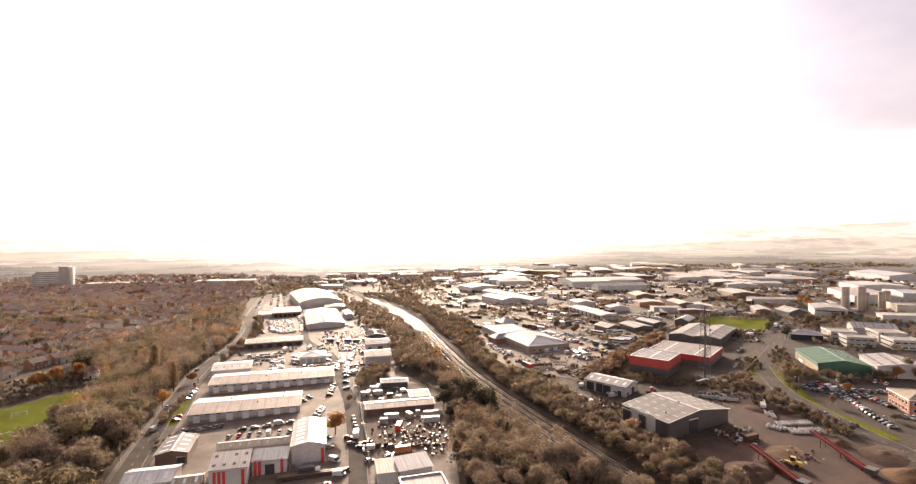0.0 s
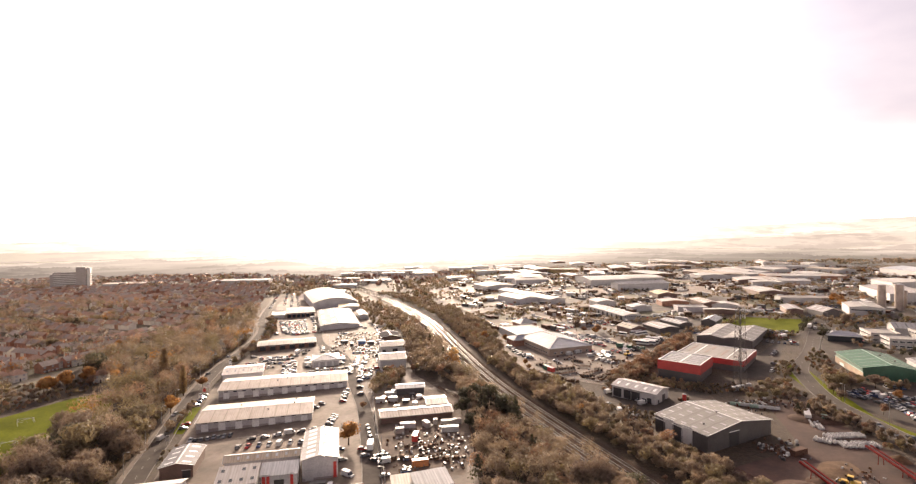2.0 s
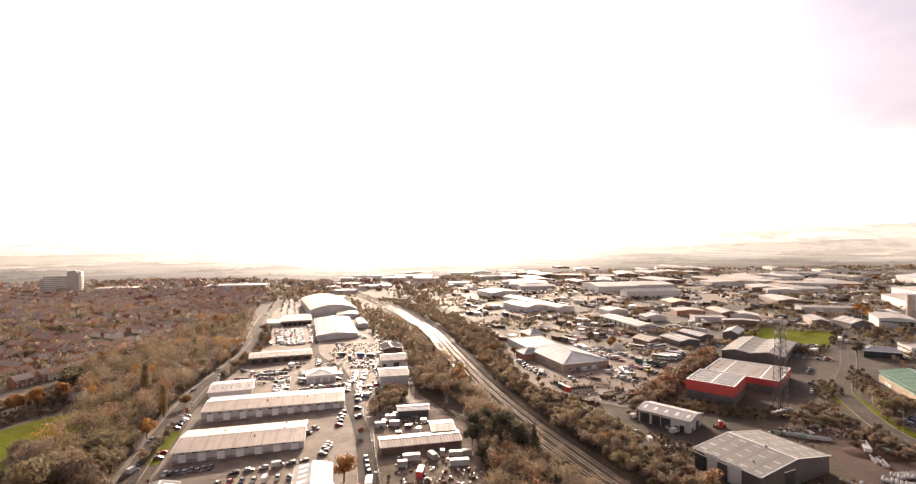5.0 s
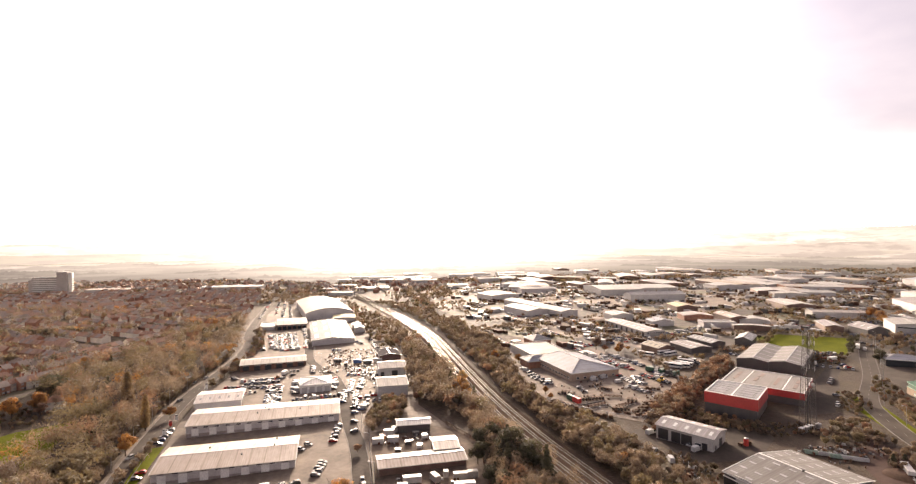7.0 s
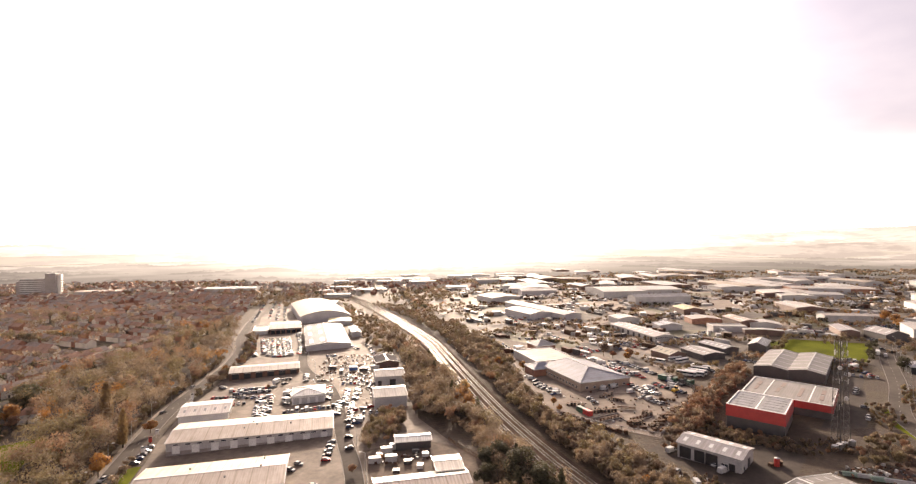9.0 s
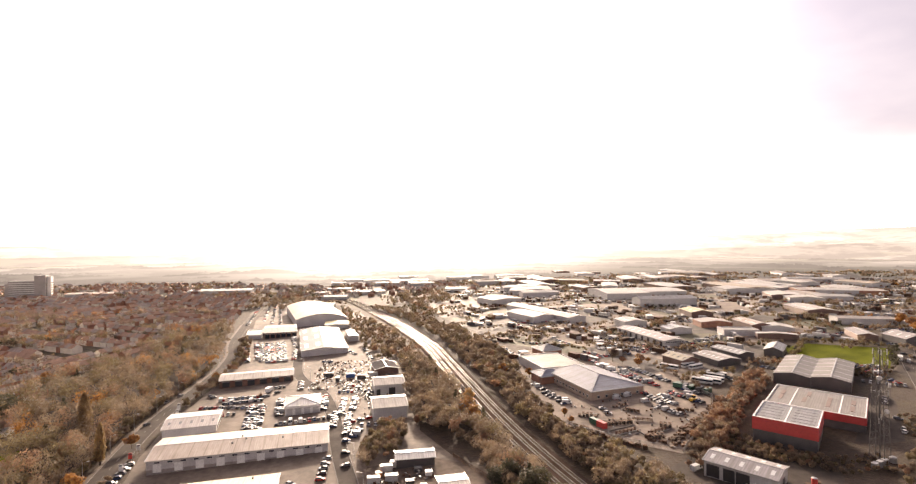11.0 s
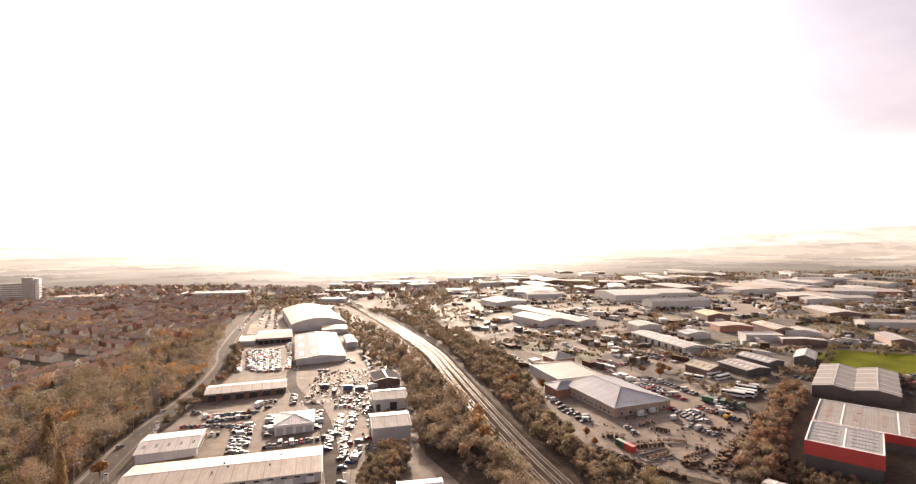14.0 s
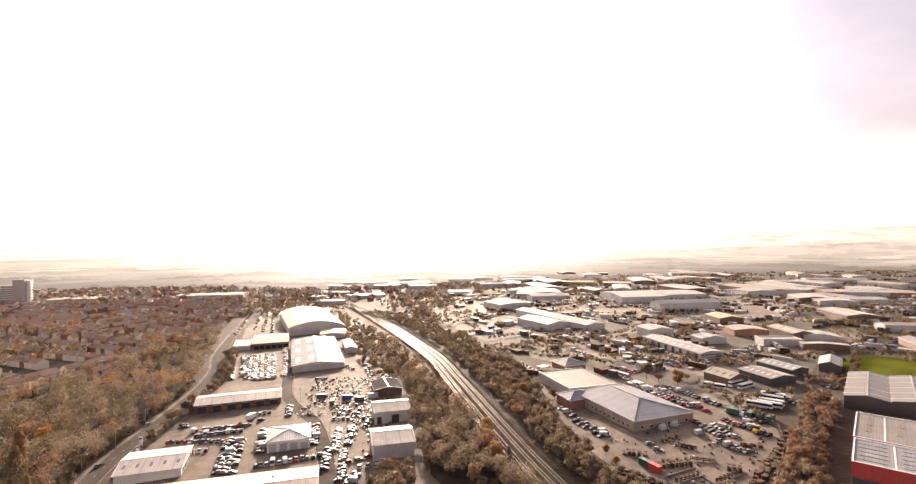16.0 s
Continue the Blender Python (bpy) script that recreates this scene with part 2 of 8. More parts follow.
KERB = plain("kerb_stone", (0.2, 0.18, 0.16), 0.9, spec=0.06)
BRICK = plain("red_brick", (0.3, 0.15, 0.095), 0.8, vary=0.3, big=0.3, fine=4.0, byrandom=0.15)
DARK_BRICK = plain("brown_brick", (0.15, 0.085, 0.06), 0.8, vary=0.3, big=0.3, fine=4.0)
RENDER_W = plain("cream_render", (0.62, 0.58, 0.5), 0.8, vary=0.15, byrandom=0.15)
GLASS = plain("window_glass", (0.03, 0.035, 0.04), 0.12, 0.0, vary=0.2, spec=0.5)
WHITE = plain("white_paint", (0.7, 0.69, 0.66), 0.4, vary=0.08)
OFFWHITE = plain("weathered_white_cladding", (0.43, 0.415, 0.4), 0.5, vary=0.12)
# DARK: dark doors and rooflights; on open bays the panel paints in the shade inside
DARK = plain("dark_opening_door", (0.03, 0.028, 0.028), 0.5)
RED = plain("red_cladding", (0.34, 0.03, 0.028), 0.5, vary=0.12)
REDDOOR = plain("red_painted_steel", (0.5, 0.05, 0.04), 0.45, vary=0.15)
GREEN = plain("green_painted_steel", (0.022, 0.085, 0.052), 0.45, vary=0.15)
BLACKS = plain("black_rubber", (0.02, 0.02, 0.02), 0.7)
GALV = plain("galvanised_steel", (0.42, 0.41, 0.4), 0.45, 0.7, vary=0.2)
DARKSTEEL = plain("dark_steel", (0.08, 0.075, 0.075), 0.5, 0.4, vary=0.2)
WOOD = plain("old_timber", (0.115, 0.068, 0.043), 0.85, vary=0.4, fine=3.0, byrandom=0.45, spec=0.1)
BARK = plain("bark", (0.085, 0.06, 0.042), 0.9, vary=0.3, fine=5.0)
DULLGLASS = plain("weathered_rooflight", (0.29, 0.285, 0.28), 0.5, vary=0.2)
DARKGLASS = plain("dark_rooflight", (0.09, 0.09, 0.1), 0.3, vary=0.2)
ROOFGLASS = plain("rooflight_sheet", (0.6, 0.6, 0.58), 0.35, vary=0.15)
TILES = sheeting("clay_roof_tiles", (0.36, 0.23, 0.17), "x", 0.9, pitch=0.35, depth=0.2, vary=0.3, seam=30, spec=0.05)
SLATE = sheeting("slate_roof", (0.30, 0.245, 0.21), "x", 0.85, pitch=0.4, depth=0.2, vary=0.25, seam=30, spec=0.1)


# ---------- mesh tools ----------
class Shape:
    def __init__(self):
        self.v, self.f = [], []

    def face(self, *pts):
        i = len(self.v)
        self.v += [tuple(p) for p in pts]
        self.f.append(tuple(range(i, i + len(pts))))
        return self

    def box(self, x, y, z, sx, sy, sz, turn=0.0, taper=1.0):
        """z is the underside; turn in degrees about the upright through the middle."""
        c, s, i = math.cos(radians(turn)), math.sin(radians(turn)), len(self.v)
        for k in (0, 1):
            q = taper if k else 1.0
            for a, b in ((-1, -1), (1, -1), (1, 1), (-1, 1)):
                px, py = a * sx / 2 * q, b * sy / 2 * q
                self.v.append((x + c * px - s * py, y + s * px + c * py, z + k * sz))
        self.f += [tuple(i + n for n in f) for f in ((3, 2, 1, 0), (4, 5, 6, 7), (0, 1, 5, 4), (1, 2, 6, 5), (2, 3, 7, 6), (3, 0, 4, 7))]
        return self

    def loft(self, low, high):
        """A solid between two polygons of as many points."""
        n, i = len(low), len(self.v)
        self.v += [tuple(p) for p in low] + [tuple(p) for p in high]
        self.f.append(tuple(i + n - 1 - k for k in range(n)))
        self.f.append(tuple(i + n + k for k in range(n)))
        for k in range(n):
            j = (k + 1) % n
            self.f.append((i + k, i + j, i + n + j, i + n + k))
        return self

    def slab(self, quad, thick):
        """A plate: its upper face through the points given, its lower face that much further down."""
        return self.loft([(x, y, z - thick) for x, y, z in quad], quad)

    def tube(self, p, q, r0, r1, n=6):
        p, q = Vector(p), Vector(q)
        d = (q - p).normalized()
        a = d.orthogonal().normalized()
        b = d.cross(a)
        ring = [(math.cos(2 * math.pi * k / n), math.sin(2 * math.pi * k / n)) for k in range(n)]
        return self.loft([p + (a * c + b * s) * r0 for c, s in ring], [q + (a * c + b * s) * r1 for c, s in ring])

    def add(self, other, m):
        i = len(self.v)
        self.v += [tuple(m @ Vector(p)) for p in other.v]
        self.f += [tuple(i + k for k in f) for f in other.f]
        return self

    def mesh(self, name, mat=None):
        me = bpy.data.meshes.new(name)
        me.from_pydata(self.v, [], self.f)
        if mat:
            me.materials.append(mat)
        return me


def part(name, shape, mat, parent=None, label=""):
    ob = new(name, shape.mesh(name, mat))
    if parent:
        ob.parent = parent
    return tagged(ob, label)


def thing(name, label, category, x, y, turn=0.0, z=None, group="", kind=""):
    ob = new(name)
    ob.matrix_world = pose(x, y, gz(x, y) if z is None else z, 0, 0, turn)
    return tagged(ob, label, category, group, kind)


def structure(name, shape, mat, label, category):
    return tagged(part(name, shape, mat), label, category, kind="structure")


# ---------- ground, roads, yards ----------
def build_ground():
    def steps(fine, lo, hi):
        out, v, d = [], 0.0, fine
        while v < hi:
            out.append(v)
            d = fine if v < 900 else min(220, d * 1.12)
            v += d
        out.append(hi)
        neg, v, d = [], 0.0, fine
        while v > lo:
            v -= d
            d = fine if v > -900 else min(220, d * 1.12)
            neg.append(max(v, lo))
        return sorted(set(neg + out))
    xs, ys = steps(30, -4800, 4800), steps(30, -1500, 4850)
    s = Shape()
    s.v = [(x, y, gz(x, y)) for y in ys for x in xs]
    w = len(xs)
    s.f = [(j * w + i, j * w + i + 1, (j + 1) * w + i + 1, (j + 1) * w + i) for j in range(len(ys) - 1) for i in range(w - 1)]
    ob = structure("ground", s, GROUND, "rough winter grass and brown scrub land with far fields", "ground")
    ob.data.shade_smooth()
    return ob


def resample(pts, step):
    """Points at even steps along a line."""
    out, carry = [pts[0]], 0.0
    for (x0, y0), (x1, y1) in zip(pts, pts[1:]):
        d = math.hypot(x1 - x0, y1 - y0)
        s = step - carry
        while s <= d:
            out.append((x0 + (x1 - x0) * s / d, y0 + (y1 - y0) * s / d))
            s += step
        carry = d - (s - step)
    return out if out[-1] == pts[-1] else out + [pts[-1]]


def curve_through(pts, n=8):
    """A smooth line through the points (Catmull-Rom)."""
    p = [pts[0]] + list(pts) + [pts[-1]]
    out = []
    for a, b, c, d in zip(p, p[1:], p[2:], p[3:]):
        for k in range(n):
            t = k / n
            out.append(tuple(0.5 * (2 * b[i] + (c[i] - a[i]) * t + (2 * a[i] - 5 * b[i] + 4 * c[i] - d[i]) * t * t + (3 * b[i] - a[i] - 3 * c[i] + d[i]) * t ** 3) for i in (0, 1)))
    return out + [pts[-1]]


def offset_line(line, off):
    out = []
    for k, (x, y) in enumerate(line):
        x0, y0 = line[max(0, k - 1)]
        x1, y1 = line[min(len(line) - 1, k + 1)]
        d = math.hypot(x1 - x0, y1 - y0) or 1
        out.append((x + (y1 - y0) / d * off, y - (x1 - x0) / d * off))
    return out


def strip(shape, line, left, right, up, thick=0.0):
    """A band along a line, from left to right of it (metres, right is positive), lying up above the land."""
    a, b = offset_line(line, left), offset_line(line, right)
    pa = [(x, y, gz(x, y) + up) for x, y in a]
    pb = [(x, y, gz(x, y) + up) for x, y in b]
    i, n = len(shape.v), len(line)
    shape.v += pa + pb
    shape.f += [(i + k, i + n + k, i + n + k + 1, i + k + 1) for k in range(n - 1)]
    if thick:
        j = len(shape.v)
        shape.v += [(x, y, z - thick) for x, y, z in pa] + [(x, y, z - thick) for x, y, z in pb]
        shape.f += [(j + k, i + k, i + k + 1, j + k + 1) for k in range(n - 1)]
        shape.f += [(i + n + k, j + n + k, j + n + k + 1, i + n + k + 1) for k in range(n - 1)]
    return shape


def inside(x, y, poly):
    hit = False
    for (x0, y0), (x1, y1) in zip(poly, poly[1:] + poly[:1]):
        if (y0 > y) != (y1 > y) and x < (x1 - x0) * (y - y0) / (y1 - y0) + x0:
            hit = not hit
    return hit


def patch(name, poly, mat, label, category, up):
    """A flat piece of ground cover over a polygon, laid on the slope."""
    bm = bmesh.new()
    bm.faces.new([bm.verts.new((x, y, 0)) for x, y in poly])
    x0, x1 = min(p[0] for p in poly), max(p[0] for p in poly)
    y0, y1 = min(p[1] for p in poly), max(p[1] for p in poly)
    for axis, lo, hi in ((0, x0, x1), (1, y0, y1)):
        k = math.ceil(lo / 30) * 30
        while k < hi:
            no = (1, 0, 0) if axis == 0 else (0, 1, 0)
            bmesh.ops.bisect_plane(bm, geom=bm.verts[:] + bm.edges[:] + bm.faces[:], plane_co=(k, k, 0), plane_no=no)
            k += 30
    for v in bm.verts:
        v.co.z = gz(v.co.x, v.co.y) + up
    bmesh.ops.recalc_face_normals(bm, faces=bm.faces)
    me = bpy.data.meshes.new(name)
    bm.to_mesh(me)
    bm.free()
    if sum(p.normal.z for p in me.polygons) < 0:
        me.flip_normals()
    me.materials.append(mat)
    return tagged(new(name, me), label, category, kind="structure")


build_ground()


def backdrop_material(name="hazy_distance", tone=1.0):
    """Hazy far hills, emissive: haze that pales with distance and the sun's glow are painted into the colour."""
    m = bpy.data.materials.new(name)
    m.use_nodes = True
    nt = m.node_tree
    nt.nodes.clear()
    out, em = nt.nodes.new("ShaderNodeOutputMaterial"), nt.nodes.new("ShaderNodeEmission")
    co = nt.nodes.new("ShaderNodeNewGeometry").outputs["Position"]
    mp = nt.nodes.new("ShaderNodeMapping")
    mp.inputs["Scale"].default_value = (1, 1, 7)
    nt.links.new(co, mp.inputs[0])
    vo = nt.nodes.new("ShaderNodeTexVoronoi")
    vo.inputs["Scale"].default_value = 0.0035
    nt.links.new(mp.outputs[0], vo.inputs["Vector"])
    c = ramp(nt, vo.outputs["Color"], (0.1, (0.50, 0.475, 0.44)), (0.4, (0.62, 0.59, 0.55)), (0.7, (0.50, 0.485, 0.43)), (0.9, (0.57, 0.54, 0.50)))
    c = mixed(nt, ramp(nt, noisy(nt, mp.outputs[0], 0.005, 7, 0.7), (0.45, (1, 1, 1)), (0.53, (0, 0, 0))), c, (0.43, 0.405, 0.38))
    nrm = nt.nodes.new("ShaderNodeVectorMath")
    nrm.operation = "NORMALIZE"
    nt.links.new(co, nrm.inputs[0])
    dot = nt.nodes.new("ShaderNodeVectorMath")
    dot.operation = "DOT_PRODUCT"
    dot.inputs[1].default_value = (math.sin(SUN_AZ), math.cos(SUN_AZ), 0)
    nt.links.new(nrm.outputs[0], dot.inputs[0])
    flat = nt.nodes.new("ShaderNodeVectorMath")
    flat.operation = "LENGTH"
    nt.links.new(co, flat.inputs[0])
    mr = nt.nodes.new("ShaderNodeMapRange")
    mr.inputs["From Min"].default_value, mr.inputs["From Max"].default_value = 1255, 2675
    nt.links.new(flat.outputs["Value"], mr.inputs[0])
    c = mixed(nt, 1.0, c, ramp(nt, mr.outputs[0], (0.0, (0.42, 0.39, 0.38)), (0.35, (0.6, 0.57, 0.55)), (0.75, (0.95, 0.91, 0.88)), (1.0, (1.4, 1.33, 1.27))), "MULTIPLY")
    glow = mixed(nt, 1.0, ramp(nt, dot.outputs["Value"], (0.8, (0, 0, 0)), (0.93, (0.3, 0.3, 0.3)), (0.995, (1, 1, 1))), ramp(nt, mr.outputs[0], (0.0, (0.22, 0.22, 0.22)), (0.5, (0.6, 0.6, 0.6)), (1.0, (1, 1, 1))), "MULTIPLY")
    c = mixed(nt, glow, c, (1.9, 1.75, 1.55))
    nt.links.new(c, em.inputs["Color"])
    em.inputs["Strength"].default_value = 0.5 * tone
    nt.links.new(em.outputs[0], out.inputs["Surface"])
    return m


def build_backdrop():
    """A ring of low hills on the horizon, higher to the east."""
    steps = ((-180, 60), (-62, 78), (-30, 74), (-11, 68), (16, 70), (27, 92), (35, 130), (49, 168), (74, 160), (180, 60))
    # tone: the farther ring is painted brighter, for its thicker haze
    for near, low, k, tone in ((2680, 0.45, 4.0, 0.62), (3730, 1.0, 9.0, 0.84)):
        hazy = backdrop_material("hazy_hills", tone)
        s, n = Shape(), 720
        for i in range(n + 1):
            az = -180 + 360 * i / n
            for (a0, h0), (a1, h1) in zip(steps, steps[1:]):
                if a0 <= az <= a1:
                    top = h0 + (h1 - h0) * smooth((az - a0) / (a1 - a0))
            a = radians(az)
            top = top * low + 12 * noise.noise((math.sin(a) * k, math.cos(a) * k, k)) + 3.0 * noise.noise((math.sin(a) * 40, math.cos(a) * 40, k)) + 2.0 * noise.noise((math.sin(a) * 160, math.cos(a) * 160, k))
            for q in range(6):
                r = near + q * 45
                s.v.append((r * math.sin(a), r * math.cos(a), -30 + (top + 30) * math.sin(math.pi / 2 * q / 5)))
        s.f = [(i * 6 + q, (i + 1) * 6 + q, (i + 1) * 6 + q + 1, i * 6 + q + 1) for i in range(n) for q in range(5)]
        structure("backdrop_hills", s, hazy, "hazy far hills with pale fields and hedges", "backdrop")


def build_distance():
    """The plain far beyond the town, out to the foot of the hills, with low lines of far woods standing on it."""
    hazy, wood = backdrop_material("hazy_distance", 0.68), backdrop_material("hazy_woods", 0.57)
    s, n = Shape(), 360
    rs = (1300, 1375, 1500, 1620, 1740, 1900, 2110, 2350, 2690)
    for i in range(n + 1):
        a = radians(-180 + 360 * i / n)
        for r in rs:
            s.v.append((r * math.sin(a), r * math.cos(a), gz(r * math.sin(a), r * math.cos(a)) + 0.6))
    m = len(rs)
    s.f = [(i * m + q, (i + 1) * m + q, (i + 1) * m + q + 1, i * m + q + 1) for i in range(n) for q in range(m - 1)]
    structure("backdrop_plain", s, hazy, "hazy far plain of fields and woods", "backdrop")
    for r, k in ((1330, 7), (1425, 8), (1580, 1), (1720, 2), (1865, 3), (2040, 4), (2270, 5), (2530, 6)):
        s, n = Shape(), 2400
        for i in range(n + 1):
            a = radians(-100 + 200 * i / n)
            x, y = r * math.sin(a), r * math.cos(a)
            e = noise.noise((math.sin(a) * 9, math.cos(a) * 9, k * 7.3)) * 16 + noise.noise((math.sin(a) * 60, math.cos(a) * 60, k)) * 6 + noise.noise((math.sin(a) * 420, math.cos(a) * 420, k)) * 4
            z = gz(x, y)
            s.v += [(x, y, z), (x * 1.004, y * 1.004, z + max(0.2, 3 + e))]
        s.f = [(2 * i, 2 * i + 2, 2 * i + 3, 2 * i + 1) for i in range(n)]
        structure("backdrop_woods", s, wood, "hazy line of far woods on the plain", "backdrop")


build_backdrop()
build_distance()
MAIN_ROAD = curve_through([(-93.7, 179.4), (-101.8, 219.2), (-107.4, 244.4), (-112.1, 268.8), (-120.1, 306.2), (-128.2, 350.1), (-134.4, 394.8), (-135.7, 422.3), (-136.0, 451.5), (-136.9, 487.9), (-139.4, 524.4), (-148.3, 574.8), (-167.0, 640.0), (-196.6, 813.1), (-220.7, 1005.5), (-244.4, 1218.9)])
SERVICE_ROAD = curve_through([(-6.8, 173.4), (-9.0, 197.8), (-11.3, 226.1), (-15.2, 261.0), (-20.2, 299.2), (-27.1, 331.7), (-32.9, 362.6), (-37.6, 388.6), (-48.6, 429.3), (-62.3, 454.7), (-76.2, 491.5), (-88.1, 561.4)])
EAST_ROAD = curve_through([(204.6, 132.4), (205.4, 175.3), (208.5, 206.8), (212.0, 227.0), (218.2, 255.2), (236.2, 291.2), (251.5, 311.9), (292.4, 349.9), (352.5, 412.5), (439.9, 495.6), (560.2, 620.1), (680.4, 745.4)])
RAIL = curve_through([(100.7, 102.3), (91.7, 142.9), (83.7, 177.9), (73.6, 220.3), (65.8, 252.8), (55.6, 297.6), (46.1, 354.4), (36.9, 435.6), (30.2, 500.5), (23.6, 557.3), (9.9, 622.4), (-7.0, 694.8), (-32.5, 791.7), (-67.8, 915.5), (-120.8, 1070.5), (-179.6, 1217.5)], 10)


def build_road(name, line, half, label):
    structure(name, strip(Shape(), line, -half, half, 0.07), ASPHALT, label, "road")
    k = Shape()
    strip(k, line, -half - 0.3, -half, 0.17, 0.2)
    strip(k, line, half, half + 0.3, 0.17, 0.2)
    structure(name + "_kerb", k, KERB, "pale concrete kerbs along the road", "kerb")
    if name == "road_estate":
        return
    marks = Shape()
    pts = resample(line, 1.0)
    for i in range(0, len(pts) - 4, 9):
        if pts[i][1] < 730:
            strip(marks, pts[i:i + 4], -0.08, 0.08, 0.076)
    structure(name + "_marking", marks, PAINT_LINE, "white broken centre line on asphalt", "road marking")


build_road("road_west", MAIN_ROAD, 4.2, "grey asphalt road beside the wood")
build_road("road_estate", SERVICE_ROAD, 3.6, "worn pale asphalt service road of the estate")
build_road("road_east", EAST_ROAD, 4.2, "grey asphalt road curving past the works")
structure("pavement", strip(Shape(), MAIN_ROAD, -6.4, -4.6, 0.1), CONCRETE, "pale footpath beside the road", "pavement")
patch("yard_estate", [(-89.8, 183.3), (-94.8, 219.9), (-99.5, 244.3), (-105.4, 280.8), (-113.6, 325.5), (-119.3, 349.9), (-125.4, 394.6), (-125.2, 422.9), (-127.0, 487.7), (-127.1, 528.2), (-134.1, 568.8), (-151.9, 634.0), (-183.7, 780.4), (-208.5, 959.1), (-142.2, 941.4), (-48.5, 793.6), (-20.2, 631.1), (-3.2, 517.4), (9.9, 403.8), (9.2, 355.2), (22.0, 322.6), (34.6, 298.0), (32.2, 241.4), (27.8, 180.8)], CONCRETE, "worn concrete and asphalt yards between the units", "yard", 0.03)
PALE_YARD = plain("pale_yard_concrete", (0.165, 0.13, 0.104), 0.85, spec=0.08, vary=0.35, big=0.07, fine=0.4, bump=0.2, world_space=True)
patch("yard_depot", [(89.9, 503.2), (80.6, 403.9), (78.8, 358.6), (81.2, 343.9), (105.9, 316.7), (119.2, 304.3), (126.9, 313.0), (143.4, 329.6), (161.8, 348.7), (174.3, 368.6), (173.4, 400.2), (163.8, 424.7), (158.7, 465.3), (144.3, 481.8), (118.3, 522.9)], PALE_YARD, "pale concrete depot yard", "yard", 0.03)
patch("yard_units", [(106.5, 293.2), (120.5, 257.3), (145.4, 256.7), (166.8, 274.9), (159.3, 296.9), (134.5, 292.6), (122.2, 302.6)], ASPHALT, "dark asphalt forecourt of the small units", "yard", 0.04)
SCRAPYARD = plain("oily_brown_hardstanding", (0.105, 0.078, 0.06), 0.92, spec=0.06, vary=0.5, big=0.12, fine=0.6, world_space=True)
patch("yard_scrap", [(-8.4, 211.5), (-9.7, 259.3), (-14.3, 300.7), (-15.2, 317.7), (-3.9, 321.5), (15.1, 321.1), (33.3, 309.4), (36.5, 265.6), (30.5, 229.3), (25.0, 210.8)], SCRAPYARD, "oily brown hardstanding of the scrap yard", "yard", 0.045)
patch("yard_mast", [(197.0, 300.9), (205.1, 295.9), (218.0, 297.3), (245.2, 324.2), (262.7, 341.6), (268.5, 349.6), (295.7, 373.3), (291.6, 379.8), (254.5, 349.9), (232.9, 337.4), (219.4, 319.9)], ASPHALT, "dark asphalt yard beside the red building", "yard", 0.045)
patch("yard_long_shed", [(268.0, 367.4), (291.7, 376.6), (325.0, 395.3), (308.5, 416.7), (294.9, 404.1)], ASPHALT, "asphalt car park behind the grey shed", "car park", 0.05)
patch("yard_works", [(182.4, 252.7), (206.8, 269.2), (201.7, 237.7), (196.1, 223.3), (192.7, 203.1), (189.2, 185.4), (187.9, 157.0), (123.1, 158.5), (119.4, 186.9), (125.1, 196.5), (162.7, 207.8), (171.1, 226.2)], DIRT, "wet brown earth yard of the recycling works", "yard", 0.05)
patch("car_park_east", [(223.0, 261.5), (269.5, 272.7), (295.0, 251.9), (258.2, 212.2), (234.9, 188.4), (218.9, 193.6), (221.9, 229.2)], ASPHALT, "asphalt car park of the offices", "car park", 0.04)
patch("yard_dairy", [(321.0, 397.0), (408.3, 484.2), (545.1, 586.4), (744.6, 582.0), (688.7, 437.5), (472.8, 312.7), (324.3, 275.5), (283.3, 316.9)], ASPHALT, "dark asphalt yards among the works", "yard", 0.03)
patch("yard_far", [(140.2, 449.5), (176.4, 400.2), (206.3, 399.5), (250.2, 435.0), (318.4, 494.2), (417.2, 524.4), (543.2, 659.3), (679.1, 794.0), (872.0, 1032.6), (471.9, 1081.8), (174.9, 1007.4), (37.5, 929.4), (53.0, 726.7), (92.5, 555.8), (118.5, 514.8)], MIXED_YARD, "asphalt yards and streets of the far estate", "yard", 0.02)
patch("lawn_east", [(282.1, 434.3), (308.4, 419.1), (322.0, 398.6), (361.9, 432.6), (375.5, 446.0), (333.8, 477.7), (307.0, 471.8)], LAWN, "bright green mown field beside the sheds", "lawn", 0.06)
patch("lawn_west", [(-124.6, 214.0), (-144.0, 269.5), (-165.4, 322.6), (-184.7, 374.0), (-196.0, 367.0), (-219.4, 327.0), (-242.0, 296.0), (-333.5, 262.0), (-331.3, 192.7), (-151.8, 188.7)], LAWN, "sunlit playing field between the trees", "lawn", 0.05)
GARDENS = plain("garden_plots", (0.085, 0.072, 0.045), 0.9, spec=0.1, vary=0.5, big=0.06, fine=0.3, world_space=True)
